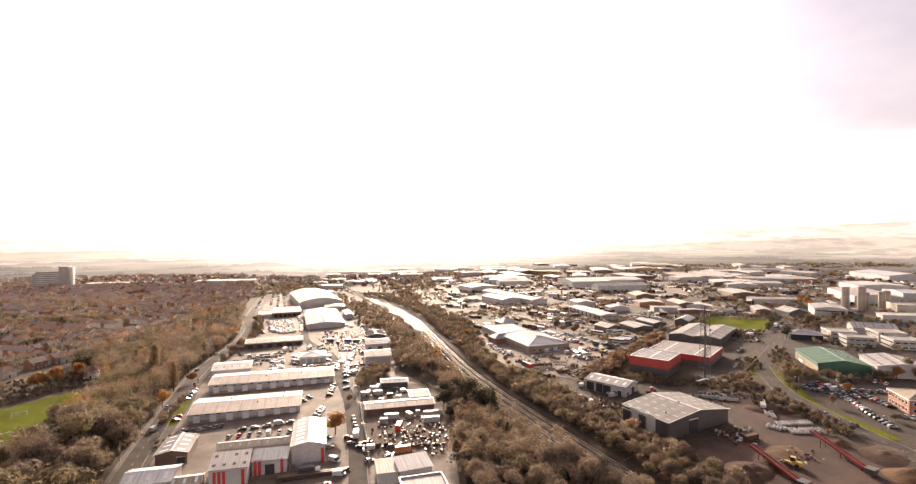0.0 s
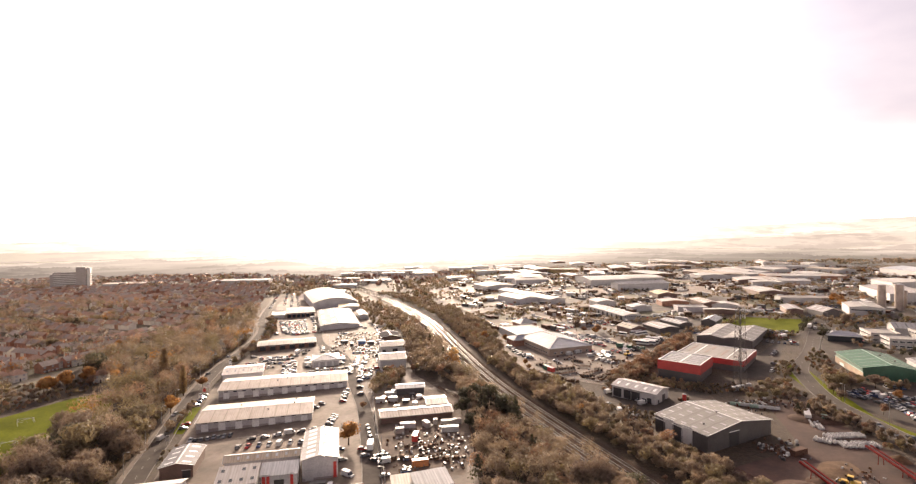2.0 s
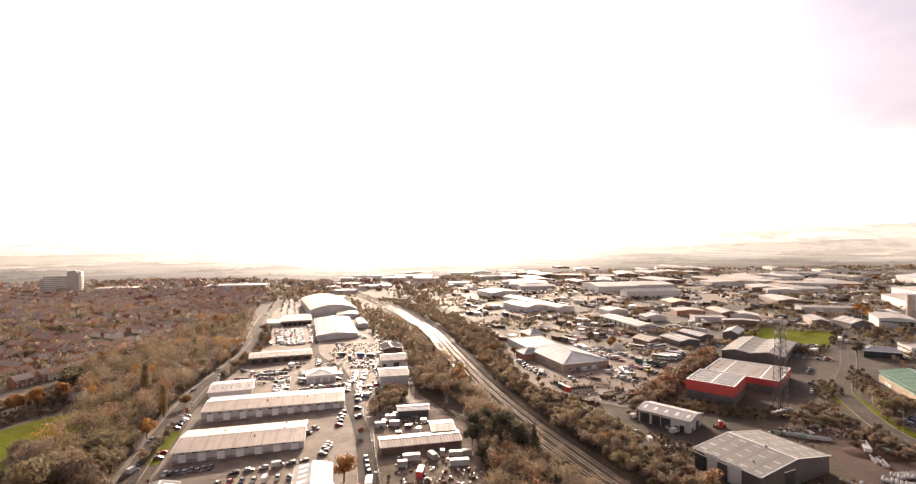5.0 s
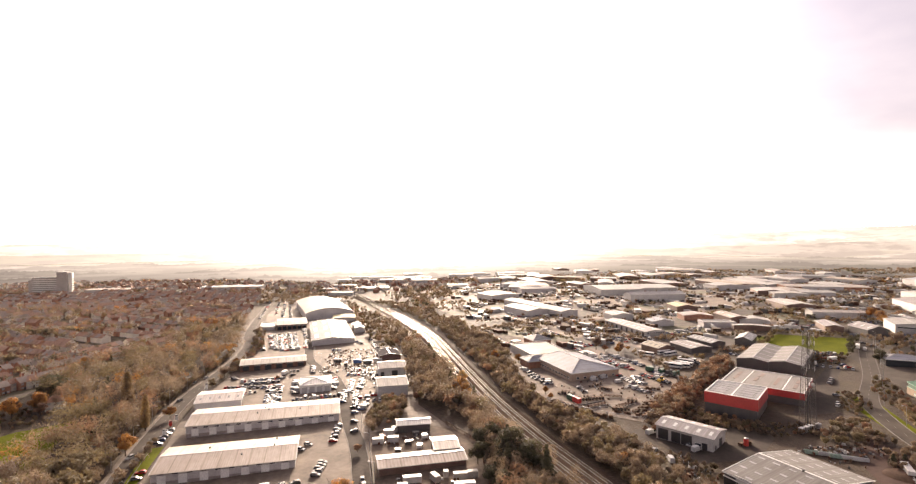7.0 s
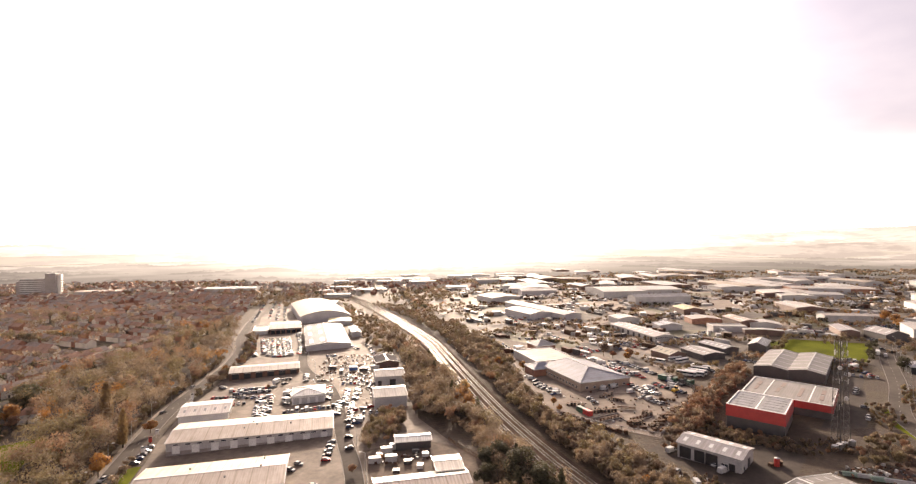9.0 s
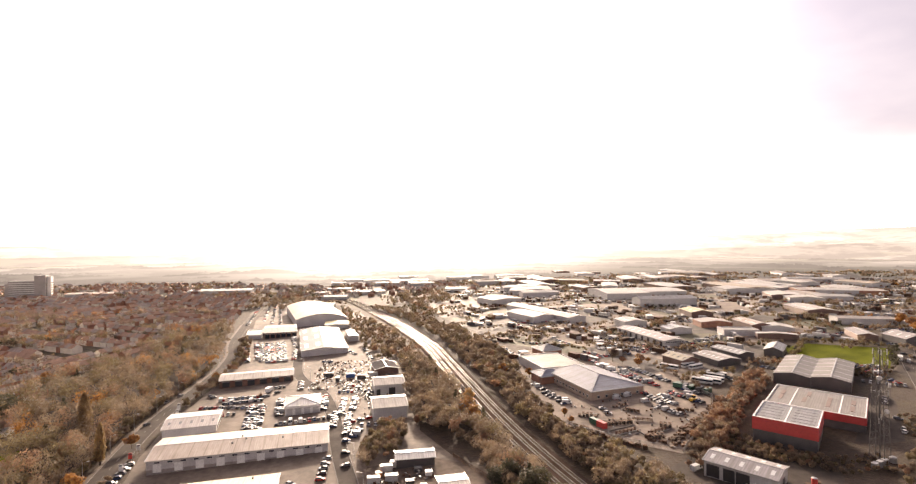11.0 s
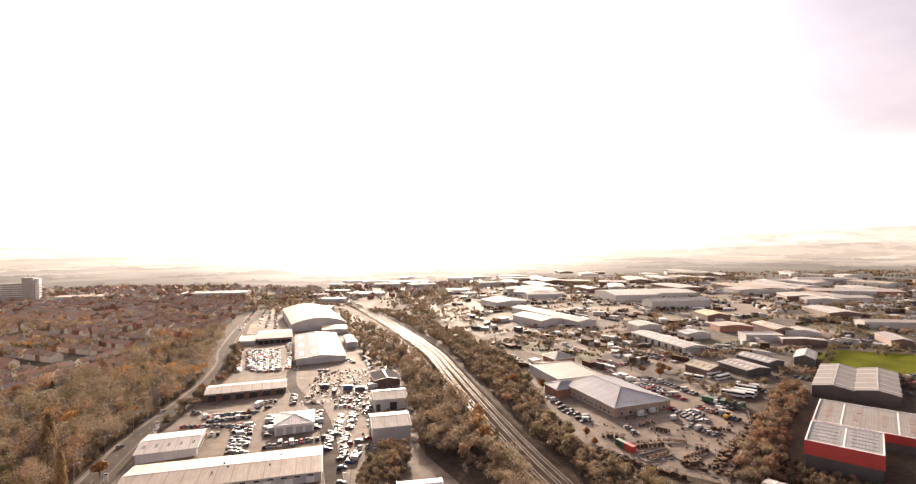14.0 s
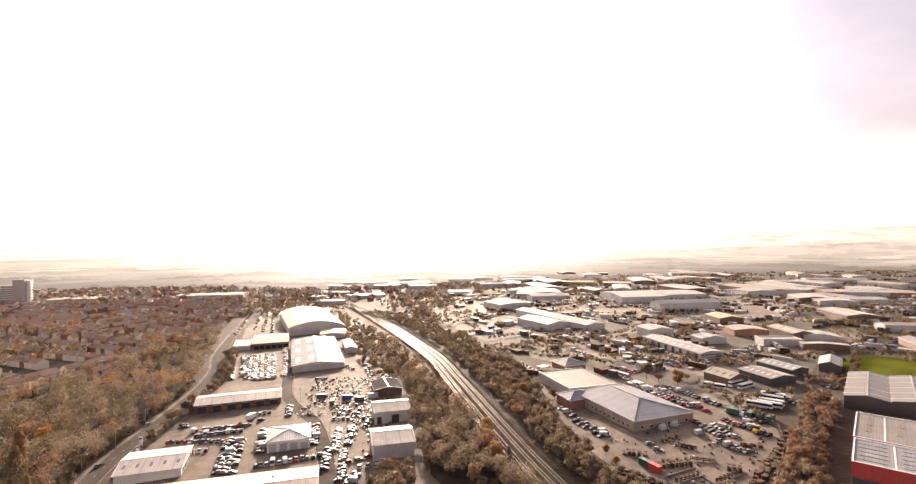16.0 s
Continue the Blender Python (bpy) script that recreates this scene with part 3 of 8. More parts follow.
patch("gardens", [(-246.8, 458.0), (-238.5, 522.5), (-218.2, 619.2), (-206.3, 732.3), (-260.0, 1057.3), (-445.3, 1085.7), (-1176.0, 1198.9), (-914.6, 747.9), (-567.9, 465.0), (-335.7, 354.7), (-241.8, 385.0)], GARDENS, "small back gardens and plots between the houses", "gardens", 0.05)
patch("verge", [(-110.9, 279.3), (-105.9, 278.4), (-109.4, 298.7), (-113.0, 319.8), (-118.4, 319.1), (-117.4, 309.4), (-114.3, 293.2)], LAWN, "grass verge beside the road", "verge", 0.09)
patch("verge_east", [(207.7, 237.6), (214.2, 255.2), (230.1, 295.4), (245.4, 316.1), (255.4, 315.9), (234.6, 273.4), (227.3, 251.7), (217.9, 229.3), (216.0, 188.8), (211.0, 188.9)], LAWN, "grass verge along the curving road", "verge", 0.06)


# ---------- railway ----------
def build_railway():
    structure("track_bed", strip(strip(Shape(), RAIL, -4.0, 13.5, 0.25, 0.4), RAIL, -6.5, -4.0, 0.1), BALLAST, "grey-brown stone ballast of the railway", "track bed")
    pts = resample(RAIL, 0.8)
    for off, mat, name in ((-2.0, STEEL_RAIL, "worn bright"), (1.6, STEEL_RAIL, "worn bright"), (6.2, STEEL_RAIL, "worn bright"), (10.2, STEEL_RAIL, "worn bright")):
        t = tagged(new("railway_track"), name + " steel rails on concrete sleepers in ballast", "railway track", "tracks of the railway", "structure")
        for side in (-0.75, 0.75):
            part("rail", strip(Shape(), RAIL, off + side - 0.042, off + side + 0.042, 0.5, 0.16), mat, t)
        s = Shape()
        line = offset_line(pts, off)
        for k in range(0, len(line) - 1):
            (x, y), (x1, y1) = line[k], line[k + 1]
            if y < 500:
                s.box(x, y, gz(x, y) + 0.2, 2.5, 0.28, 0.16, math.degrees(math.atan2(y1 - y, x1 - x)) + 90)
        tagged(part("sleepers", s, SLEEPER, t, "rows of pale concrete sleepers"), kind="stuff")
    s = thing("trackside_path", "brown trampled path beside the railway", "path", 2.8, -0.8, -1.3, 0, kind="structure")
    part("surface", strip(Shape(), RAIL[:90], -8.6, -7.2, 0.13), BALLAST, s)
    # an old siding beside the works
    side = [(131.2, 154.2), (127.8, 169.7), (121.1, 196.5), (115.6, 215.3)]
    t = tagged(new("siding_track"), "rusty disused siding rails beside the shed", "railway track", "", "structure")
    for o in (-0.75, 0.75, 3.2, 4.7):
        part("rail", strip(Shape(), resample(side, 5), o - 0.07, o + 0.07, 0.35, 0.2), RUSTY, t)


build_railway()


# ---------- sheds and works ----------
def shed(label, x, y, turn, L, D, eave, rise, ridge="x", wall=None, roof=(0.5, 0.48, 0.45), lights=(), doors=(), windows=(), plinth=None, name="warehouse", roofkw=None, trim=None, over=0.5, band=None, group="", base=None, vents=0, apex=None, roof2=None):
    """An industrial building. Its front lies at -D/2. ridge: 'x' along L, 'y' along D, 'flat', 'hip', 'arch' (arched over L) or 'mono'.
    roof2: the colour of the second slope; lights: (count along, rows, length, width, share) of rooflights on each slope; doors: (side, place, width, height, material);
    windows: (side, first, last, count, sill, width, height). Sides: f, b, l, r."""
    wall = wall or OFFWHITE
    roofkw = roofkw or {}
    z0 = gz(x, y) if base is None else base
    ob = thing(name, label, "warehouse" if name == "warehouse" else name.replace("_", " "), x, y, turn, z0, group)
    hx, hy, lo = L / 2, D / 2, -2.0
    axis = "y" if ridge in ("y", "arch") else "x"
    rm = sheet(roof, axis, **roofkw)
    w = Shape()
    if ridge in ("x", "y"):
        if ridge == "x":
            prof = [(-hy, lo), (hy, lo), (hy, eave), (0, eave + rise), (-hy, eave)]
            w.loft([(-hx, p, z) for p, z in reversed(prof)], [(hx, p, z) for p, z in reversed(prof)])
        else:
            prof = [(-hx, lo), (hx, lo), (hx, eave), (0, eave + rise), (-hx, eave)]
            w.loft([(p, -hy, z) for p, z in prof], [(p, hy, z) for p, z in prof])
    else:
        w.box(0, 0, lo, L, D, eave - lo - (0 if ridge != "flat" else 0.3))
    part("wall", w, wall, ob)
    slopes = []
    e, up = over, 0.28
    if ridge == "x":
        k = rise / hy
        slopes = [[(-hx - e, -hy - e, eave - k * e + up), (hx + e, -hy - e, eave - k * e + up), (hx + e, 0, eave + rise + up), (-hx - e, 0, eave + rise + up)],
                  [(hx + e, hy + e, eave - k * e + up), (-hx - e, hy + e, eave - k * e + up), (-hx - e, 0, eave + rise + up), (hx + e, 0, eave + rise + up)]]
        part("ridge_cap", Shape().box(0, 0, eave + rise + up - 0.05, L + 2 * e, 0.7, 0.12), trim or GALV, ob)
    elif ridge == "y":
        k = rise / hx
        slopes = [[(-hx - e, hy + e, eave - k * e + up), (-hx - e, -hy - e, eave - k * e + up), (0, -hy - e, eave + rise + up), (0, hy + e, eave + rise + up)],
                  [(hx + e, -hy - e, eave - k * e + up), (hx + e, hy + e, eave - k * e + up), (0, hy + e, eave + rise + up), (0, -hy - e, eave + rise + up)]]
        part("ridge_cap", Shape().box(0, 0, eave + rise + up - 0.05, 0.7, D + 2 * e, 0.12), trim or GALV, ob)
    elif ridge == "mono":
        slopes = [[(-hx - e, -hy - e, eave + up), (hx + e, -hy - e, eave + up), (hx + e, hy + e, eave + rise + up), (-hx - e, hy + e, eave + rise + up)]]
        part("gable_wall", Shape().loft([(-hx + .05, -hy, eave), (-hx + .05, hy, eave), (-hx + .05, hy, eave + rise)], [(hx - .05, -hy, eave), (hx - .05, hy, eave), (hx - .05, hy, eave + rise)]), wall, ob)
    elif ridge == "hip":
        inset = min(hx, hy)
        rx, ry = hx - inset + 0.01, hy - inset + 0.01
        c = [(-hx - e, -hy - e, eave), (hx + e, -hy - e, eave), (hx + e, hy + e, eave), (-hx - e, hy + e, eave)]
        r0, r1 = apex or (-rx, rx)
        t = [(r0, -ry, eave + rise), (r1, -ry, eave + rise), (r1, ry, eave + rise), (r0, ry, eave + rise)]
        part("roof", Shape().loft([(px, py, pz - 0.3) for px, py, pz in c], c).loft(c, t), rm, ob)
        for q, r in zip(c, t):
            part("hip_cap", Shape().tube((q[0], q[1], q[2] + 0.05), (r[0], r[1], r[2] + 0.05), 0.25, 0.25, 4), trim or GALV, ob)
        part("ridge_cap", Shape().tube((t[0][0], t[0][1], t[0][2] + 0.05), (t[2][0], t[2][1], t[2][2] + 0.05), 0.25, 0.25, 4), trim or GALV, ob)
        part("fascia", Shape().box(0, -hy - e, eave - 0.45, L + 2 * e, 0.15, 0.5).box(0, hy + e, eave - 0.45, L + 2 * e, 0.15, 0.5).box(-hx - e, 0, eave - 0.45, 0.15, D + 2 * e, 0.5).box(hx + e, 0, eave - 0.45, 0.15, D + 2 * e, 0.5), trim or WHITE, ob)
    elif ridge == "arch":
        n = 12
        arc = [(-hx - e + (2 * hx + 2 * e) * k / n, eave + rise * math.sin(math.pi * k / n) ** 0.9) for k in range(n + 1)]
        bow = [(px, pz + up) for px, pz in arc] + [(px, pz + up - 0.3) for px, pz in reversed(arc)]
        s = Shape()
        s.v = [(px, yy, pz) for yy in (-hy - e, hy + e) for px, pz in bow]
        q = len(bow)
        s.f = [(i, (i + 1) % q, q + (i + 1) % q, q + i) for i in range(q)] + [(q - 1 - i, i, i + 1, q - 2 - i) for i in range(n)] + [(q + i, 2 * q - 1 - i, 2 * q - 2 - i, q + i + 1) for i in range(n)]
        part("roof", s, rm, ob)
        end = [(px, pz) for px, pz in arc[1:-1]]
        for yy in (-hy + 0.02, hy - 0.32):
            prof = [(hx, eave - 0.1)] + [(max(-hx, min(hx, px)), pz) for px, pz in reversed(end)] + [(-hx, eave - 0.1)]
            part("gable_wall", Shape().loft([(px, yy + 0.3, pz) for px, pz in prof], [(px, yy, pz) for px, pz in prof]), wall, ob)
    elif ridge == "flat":
        part("roof", Shape().box(0, 0, eave - 0.2, L - 0.8, D - 0.8, 0.25), rm, ob)
        p = Shape()
        h = rise
        for q in ((0, -hy, L + 0.5, 0.5), (0, hy, L + 0.5, 0.5)):
            p.box(q[0], q[1], eave - 0.6, q[2], q[3], h + 0.6)
        for q in ((-hx, 0, 0.5, D - 0.5), (hx, 0, 0.5, D - 0.5)):
            p.box(q[0], q[1], eave - 0.6, q[2], q[3], h + 0.6)
        part("parapet", p, trim or wall, ob)
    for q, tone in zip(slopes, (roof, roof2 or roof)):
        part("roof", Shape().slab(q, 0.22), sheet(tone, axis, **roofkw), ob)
    if slopes and ridge in ("x", "y"):
        for q in slopes:
            a, b = Vector(q[0]), Vector(q[1])
            part("gutter", Shape().tube(a + Vector((0, 0, -0.15)), b + Vector((0, 0, -0.15)), 0.14, 0.14, 4), trim or GALV, ob)
            for i, j in ((1, 2), (0, 3)) if y < 730 else ():
                part("barge_board", Shape().tube(q[i], q[j], 0.16, 0.16, 4), trim or GALV, ob)
    if lights:
        for q in slopes:
            a, b, c, d = (Vector(p) for p in q)
            nu, nv, ln, wd, tone = lights
            if ridge == "y":
                nu, nv, ln, wd = nv, nu, wd, ln
            nrm = (b - a).cross(d - a).normalized() * 0.06
            across, along = (b - a).normalized(), (d - a).normalized()
            for i in range(nu):
                for j in range(nv):
                    if nu * nv > 6 and random.random() < 0.1:
                        continue
                    m = a + (b - a) * ((i + 0.5) / nu) + (d - a) * ((j + 0.5) / nv)
                    qd = [m + across * su * wd / 2 + along * sv * ln / 2 + nrm for su, sv in ((-1, -1), (1, -1), (1, 1), (-1, 1))]
                    part("rooflight", Shape().slab(qd, 0.05), tone, ob)
    if plinth:
        ph, pm = plinth
        part("plinth", Shape().box(0, 0, lo, L + 0.12, D + 0.12, ph - lo), pm, ob)
    if band:
        b0, b1, bmat = band
        for bx, by, bl, bd in ((0, -hy - 0.25, L + 0.8, 0.3), (0, hy + 0.25, L + 0.8, 0.3), (-hx - 0.25, 0, 0.3, D + 0.2), (hx + 0.25, 0, 0.3, D + 0.2)):
            part("cladding_band", Shape().box(bx, by, b0, bl, bd, b1 - b0), bmat, ob)

    def onside(side, u, dz, ww, hh, th=0.12, out=0.1):
        if side == "f":
            return Shape().box(u * L, -hy - out, dz, ww, th, hh)
        if side == "b":
            return Shape().box(u * L, hy + out, dz, ww, th, hh)
        if side == "l":
            return Shape().box(-hx - out, u * D, dz, th, ww, hh)
        return Shape().box(hx + out, u * D, dz, th, ww, hh)
    for side, u, ww, hh, dm in doors:
        d = part("door", onside(side, u, 0, ww, hh), dm, ob)
        part("lintel", onside(side, u, hh, ww + 0.5, 0.3, 0.2, 0.12), trim or GALV, d)
    for side, u0, u1, n, sill, ww, hh in windows:
        for k in range(n):
            u = u0 + (u1 - u0) * (k + 0.5) / n
            f = part("window", onside(side, u, sill, ww, hh, 0.1, 0.04), WHITE, ob)
            part("pane", onside(side, u, sill + 0.12, ww - 0.25, hh - 0.24, 0.1, 0.08), GLASS, f)
    for k in range(vents):
        vx, vy = random.uniform(-0.4, 0.4) * L, random.uniform(-0.4, 0.4) * D
        zz = eave + rise * (1 - abs(vy) / hy if ridge == "x" else 1 - abs(vx) / hx if ridge == "y" else 0)
        part("roof_vent", Shape().box(vx, vy, zz, 0.55, 0.55, 0.8).box(vx, vy, zz + 0.8, 0.8, 0.8, 0.15), DARKSTEEL, ob)
    return ob


CREAM = (0.52, 0.43, 0.32)
TAN = (0.30, 0.25, 0.20)
GREYR = (0.32, 0.31, 0.30)
DGREY = (0.15, 0.15, 0.155)
PALE = (0.52, 0.51, 0.49)
WORN = (0.36, 0.345, 0.33)
BLUEG = (0.34, 0.36, 0.40)
LIL = plain("lilac_grey_cladding", (0.44, 0.415, 0.41), 0.5, vary=0.12)
DKWALL = plain("dark_grey_cladding", (0.075, 0.068, 0.066), 0.5, vary=0.2)
BROWNW = plain("brown_cladding", (0.14, 0.085, 0.065), 0.6, vary=0.2)
PLINTH = plain("blockwork", (0.28, 0.25, 0.23), 0.8, vary=0.2, fine=3)
UNIT = "units of the west estate"


def unit_doors(n, dm, w=3.2, h=3.6):
    return [("f", -0.5 + (k + 0.5) / n, w, h, dm) for k in range(n)]


# x-ridge units of this group: light on the sun-facing back slope is put into roof2
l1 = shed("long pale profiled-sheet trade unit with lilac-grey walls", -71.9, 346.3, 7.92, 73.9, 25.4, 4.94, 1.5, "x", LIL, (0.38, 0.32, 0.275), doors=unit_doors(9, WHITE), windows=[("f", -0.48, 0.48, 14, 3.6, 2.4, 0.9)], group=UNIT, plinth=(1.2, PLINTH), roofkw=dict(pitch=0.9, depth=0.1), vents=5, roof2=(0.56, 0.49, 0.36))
for u in (-22, -15, -8, -1, 9, 20):
    part("rooflight", Shape().slab([Vector((u - 2.2, 2.0, 6.55)), Vector((u + 2.2, 2.0, 6.55)), Vector((u + 2.2, 11.0, 5.5)), Vector((u - 2.2, 11.0, 5.5))], 0.06), DULLGLASS, l1)
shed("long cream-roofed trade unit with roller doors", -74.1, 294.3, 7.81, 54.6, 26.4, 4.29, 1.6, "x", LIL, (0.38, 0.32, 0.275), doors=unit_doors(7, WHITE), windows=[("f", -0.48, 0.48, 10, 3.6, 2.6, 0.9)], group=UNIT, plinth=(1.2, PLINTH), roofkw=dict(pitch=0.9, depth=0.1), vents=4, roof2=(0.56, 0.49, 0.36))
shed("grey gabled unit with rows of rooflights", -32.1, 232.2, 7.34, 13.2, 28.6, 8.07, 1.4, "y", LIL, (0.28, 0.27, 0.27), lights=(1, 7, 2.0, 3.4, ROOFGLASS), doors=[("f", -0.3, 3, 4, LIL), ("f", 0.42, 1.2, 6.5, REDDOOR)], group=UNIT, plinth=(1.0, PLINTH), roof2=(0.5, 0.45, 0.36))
shed("white-roofed unit with red door strips", -44.6, 215.5, 5.09, 12.8, 6.28, 5.63, 2.0, "mono", LIL, PALE, doors=[("f", -0.42, 1.1, 6, REDDOOR), ("f", -0.3, 1.1, 6, REDDOOR), ("f", 0.36, 1.1, 6, REDDOOR), ("f", 0.0, 3.6, 4, DARK)], group=UNIT, name="workshop_unit")
shed("grey-roofed unit with red door strips", -58.5, 210.7, 7.71, 13.5, 11.10, 6.64, 2.0, "mono", LIL, (0.36, 0.33, 0.31), lights=(4, 2, 1.6, 1.2, GLASS), doors=[("f", -0.36, 1.1, 6, REDDOOR), ("f", -0.24, 1.1, 6, REDDOOR), ("f", -0.12, 1.1, 6, REDDOOR), ("f", 0.38, 1.1, 6, REDDOOR)], group=UNIT, name="workshop_unit")
shed("cream-roofed rear range of the workshop units", -54.0, 227.6, 6.72, 27.8, 5.56, 6.90, 1.4, "x", LIL, CREAM, group=UNIT, name="workshop_unit", lights=(8, 1, 1.4, 0.9, ROOFGLASS))
shed("dark grey gabled workshop with brown brick gable", -89.0, 238.5, 7.89, 12.1, 18.8, 5.00, 1.3, "y", BROWNW, DGREY, lights=(1, 4, 1.0, 3.2, ROOFGLASS), doors=[("f", 0.3, 3, 3.2, DARK)], group=UNIT)
shed("pale grey low workshop beside the road", -86.6, 209.6, 7.0, 16.7, 13.7, 5.0, 1.8, "x", LIL, PALE, lights=(3, 1, 3.6, 1.2, ROOFGLASS), group=UNIT)
shed("small pale-roofed lean-to store with brick end", -73.1, 206.0, 9.0, 10.9, 7.5, 3.6, 1.0, "x", BRICK, TAN, lights=(3, 1, 2.6, 1.0, ROOFGLASS), group=UNIT)
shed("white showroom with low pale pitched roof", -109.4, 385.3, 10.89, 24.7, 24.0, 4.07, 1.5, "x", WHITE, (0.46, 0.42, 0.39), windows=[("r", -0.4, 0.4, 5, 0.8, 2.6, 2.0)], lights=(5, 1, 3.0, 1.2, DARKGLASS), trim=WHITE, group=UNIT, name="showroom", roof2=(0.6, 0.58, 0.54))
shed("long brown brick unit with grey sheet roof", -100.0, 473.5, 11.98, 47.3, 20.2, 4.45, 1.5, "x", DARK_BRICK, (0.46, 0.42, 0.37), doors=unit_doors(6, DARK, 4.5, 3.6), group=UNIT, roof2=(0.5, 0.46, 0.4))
shed("pale pavilion showroom with shallow hipped roof", -56.2, 402.9, 8.91, 18.9, 18.6, 5.20, 1.8, "hip", WHITE, PALE, doors=unit_doors(4, OFFWHITE, 3.2, 3.4), windows=[("l", -0.45, 0.45, 5, 0.5, 3.0, 3.2)], group=UNIT, name="showroom")
shed("white barrel-roofed box warehouse", -6.86, 384.4, 7.25, 18.1, 20.4, 6.64, 2.2, "x", OFFWHITE, (0.5, 0.46, 0.4), roofkw=dict(depth=0.12), lights=(), group=UNIT)
# the open bays are dark panels in place of the shaded inside
shed("white barrel-roofed warehouse with open loading bay", -7.94, 428.5, 7.97, 18.5, 18.7, 6.29, 2.2, "x", OFFWHITE, (0.5, 0.46, 0.4), doors=[("f", 0.08, 4, 4.4, DARK), ("f", -0.38, 2.4, 3.8, DARK)], roofkw=dict(depth=0.12), group=UNIT)
shed("dark-roofed open store hut with white verge boards", -11.3, 478.7, 10.0, 16.9, 21.3, 4.0, 1.6, "y", BROWNW, (0.085, 0.08, 0.085), roofkw=dict(spec=0.0), trim=WHITE, group=UNIT, name="store_hut")
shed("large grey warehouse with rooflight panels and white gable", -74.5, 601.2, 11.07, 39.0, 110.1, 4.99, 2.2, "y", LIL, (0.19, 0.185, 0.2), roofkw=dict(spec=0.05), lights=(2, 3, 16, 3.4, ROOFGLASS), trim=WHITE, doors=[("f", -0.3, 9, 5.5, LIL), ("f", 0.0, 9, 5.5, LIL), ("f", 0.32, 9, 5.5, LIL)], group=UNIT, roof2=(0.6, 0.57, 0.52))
shed("low white-roofed annexe beside the warehouse", -47.4, 619.6, 11.0, 9, 35.7, 5.0, 0.8, "y", OFFWHITE, PALE, group=UNIT)
shed("great hall with wide curved pale roof", -110.1, 781.1, 16.2, 58.5, 138.1, 8.74, 6.0, "arch", LIL, (0.5, 0.46, 0.38), roofkw=dict(depth=0.1), group=UNIT)
shed("low ochre-roofed store of the estate", -69.9, 694.8, 7.39, 28.1, 28.1, 4.50, 1.0, "y", OFFWHITE, (0.55, 0.48, 0.25), group=UNIT)
shed("brown brick showroom range with tall windows", -128.1, 669.4, 12.5, 31.8, 47.4, 5.45, 1.6, "x", DARK_BRICK, (0.25, 0.23, 0.22), doors=unit_doors(6, GLASS, 4, 4), group=UNIT)
shed("small white flat-roofed kiosk building", -152.8, 661.2, 11.26, 14.9, 34.7, 4.00, 0.6, "flat", OFFWHITE, (0.35, 0.33, 0.3), trim=WHITE, group=UNIT, name="kiosk")
shed("long low pale-roofed store at the far end", -118.2, 864.0, -1.3, 47.9, 32.4, 8.0, 1.2, "x", OFFWHITE, PALE, group=UNIT)
shed("low white-roofed store shed in the scrap yard", 5.36, 319.0, 3.08, 16.0, 8.70, 3.60, 0.9, "x", DKWALL, PALE, group=UNIT)
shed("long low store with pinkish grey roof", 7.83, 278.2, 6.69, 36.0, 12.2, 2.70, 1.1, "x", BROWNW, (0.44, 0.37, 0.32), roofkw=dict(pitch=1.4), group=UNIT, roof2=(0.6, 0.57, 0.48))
shed("low wing with pale sheet roof", 18.7, 289.9, 4.66, 10.60, 13.5, 3.60, 1.0, "x", BROWNW, (0.58, 0.53, 0.47), group=UNIT)
shed("pale sheet-roofed workshop by the scrap yard", 11.7, 198.4, 14.0, 12.5, 8.8, 5.0, 1.6, "mono", OFFWHITE, PALE, group=UNIT)
shed("tan-roofed lean-to of the workshop", 1.7, 197.9, 6.9, 7.5, 9.8, 5.0, 0.9, "mono", OFFWHITE, (0.5, 0.44, 0.38), group=UNIT)
shed("flat-roofed block with parapet at the wood's edge", 14.8, 184.3, 8.6, 15.7, 10.7, 4.2, 0.6, "flat", LIL, (0.3, 0.28, 0.27), group=UNIT)

# sheds east of the railway
EAST = "sheds east of the railway"
shed("large dark grey shed with pale rooflight panels", 137.4, 228.1, -71.3, 26.6, 39.5, 6.99, 2.6, "x", DKWALL, (0.17, 0.16, 0.15), lights=(5, 4, 0.9, 2.6, DULLGLASS), doors=[("f", -0.05, 5.5, 6.0, DARK), ("f", -0.40, 5.5, 5.5, DARK), ("f", -0.23, 5.5, 7.4, OFFWHITE), ("f", 0.13, 5.5, 7.4, OFFWHITE), ("r", -0.1, 5.5, 6.0, DARK)], trim=WHITE, group=EAST, vents=2)
# vehicle bays: flat dark panels painted as the shade within
shed("white steel unit with open vehicle bays", 129.4, 280.2, -51.8, 24.5, 15.2, 5.61, 1.5, "x", OFFWHITE, (0.30, 0.28, 0.28), lights=(5, 1, 3.2, 1.3, ROOFGLASS), doors=[("f", -0.37, 4.6, 4.6, DARK), ("f", -0.14, 4.0, 4.6, DARK), ("f", 0.05, 4.6, 4.6, DARK), ("f", 0.36, 2.2, 3.0, DARK), ("r", 0.1, 3.2, 4.0, DARK), ("r", -0.3, 1.2, 2.2, DARK)], windows=[("f", 0.2, 0.3, 2, 1.0, 1.4, 1.4)], group=EAST, trim=GALV)
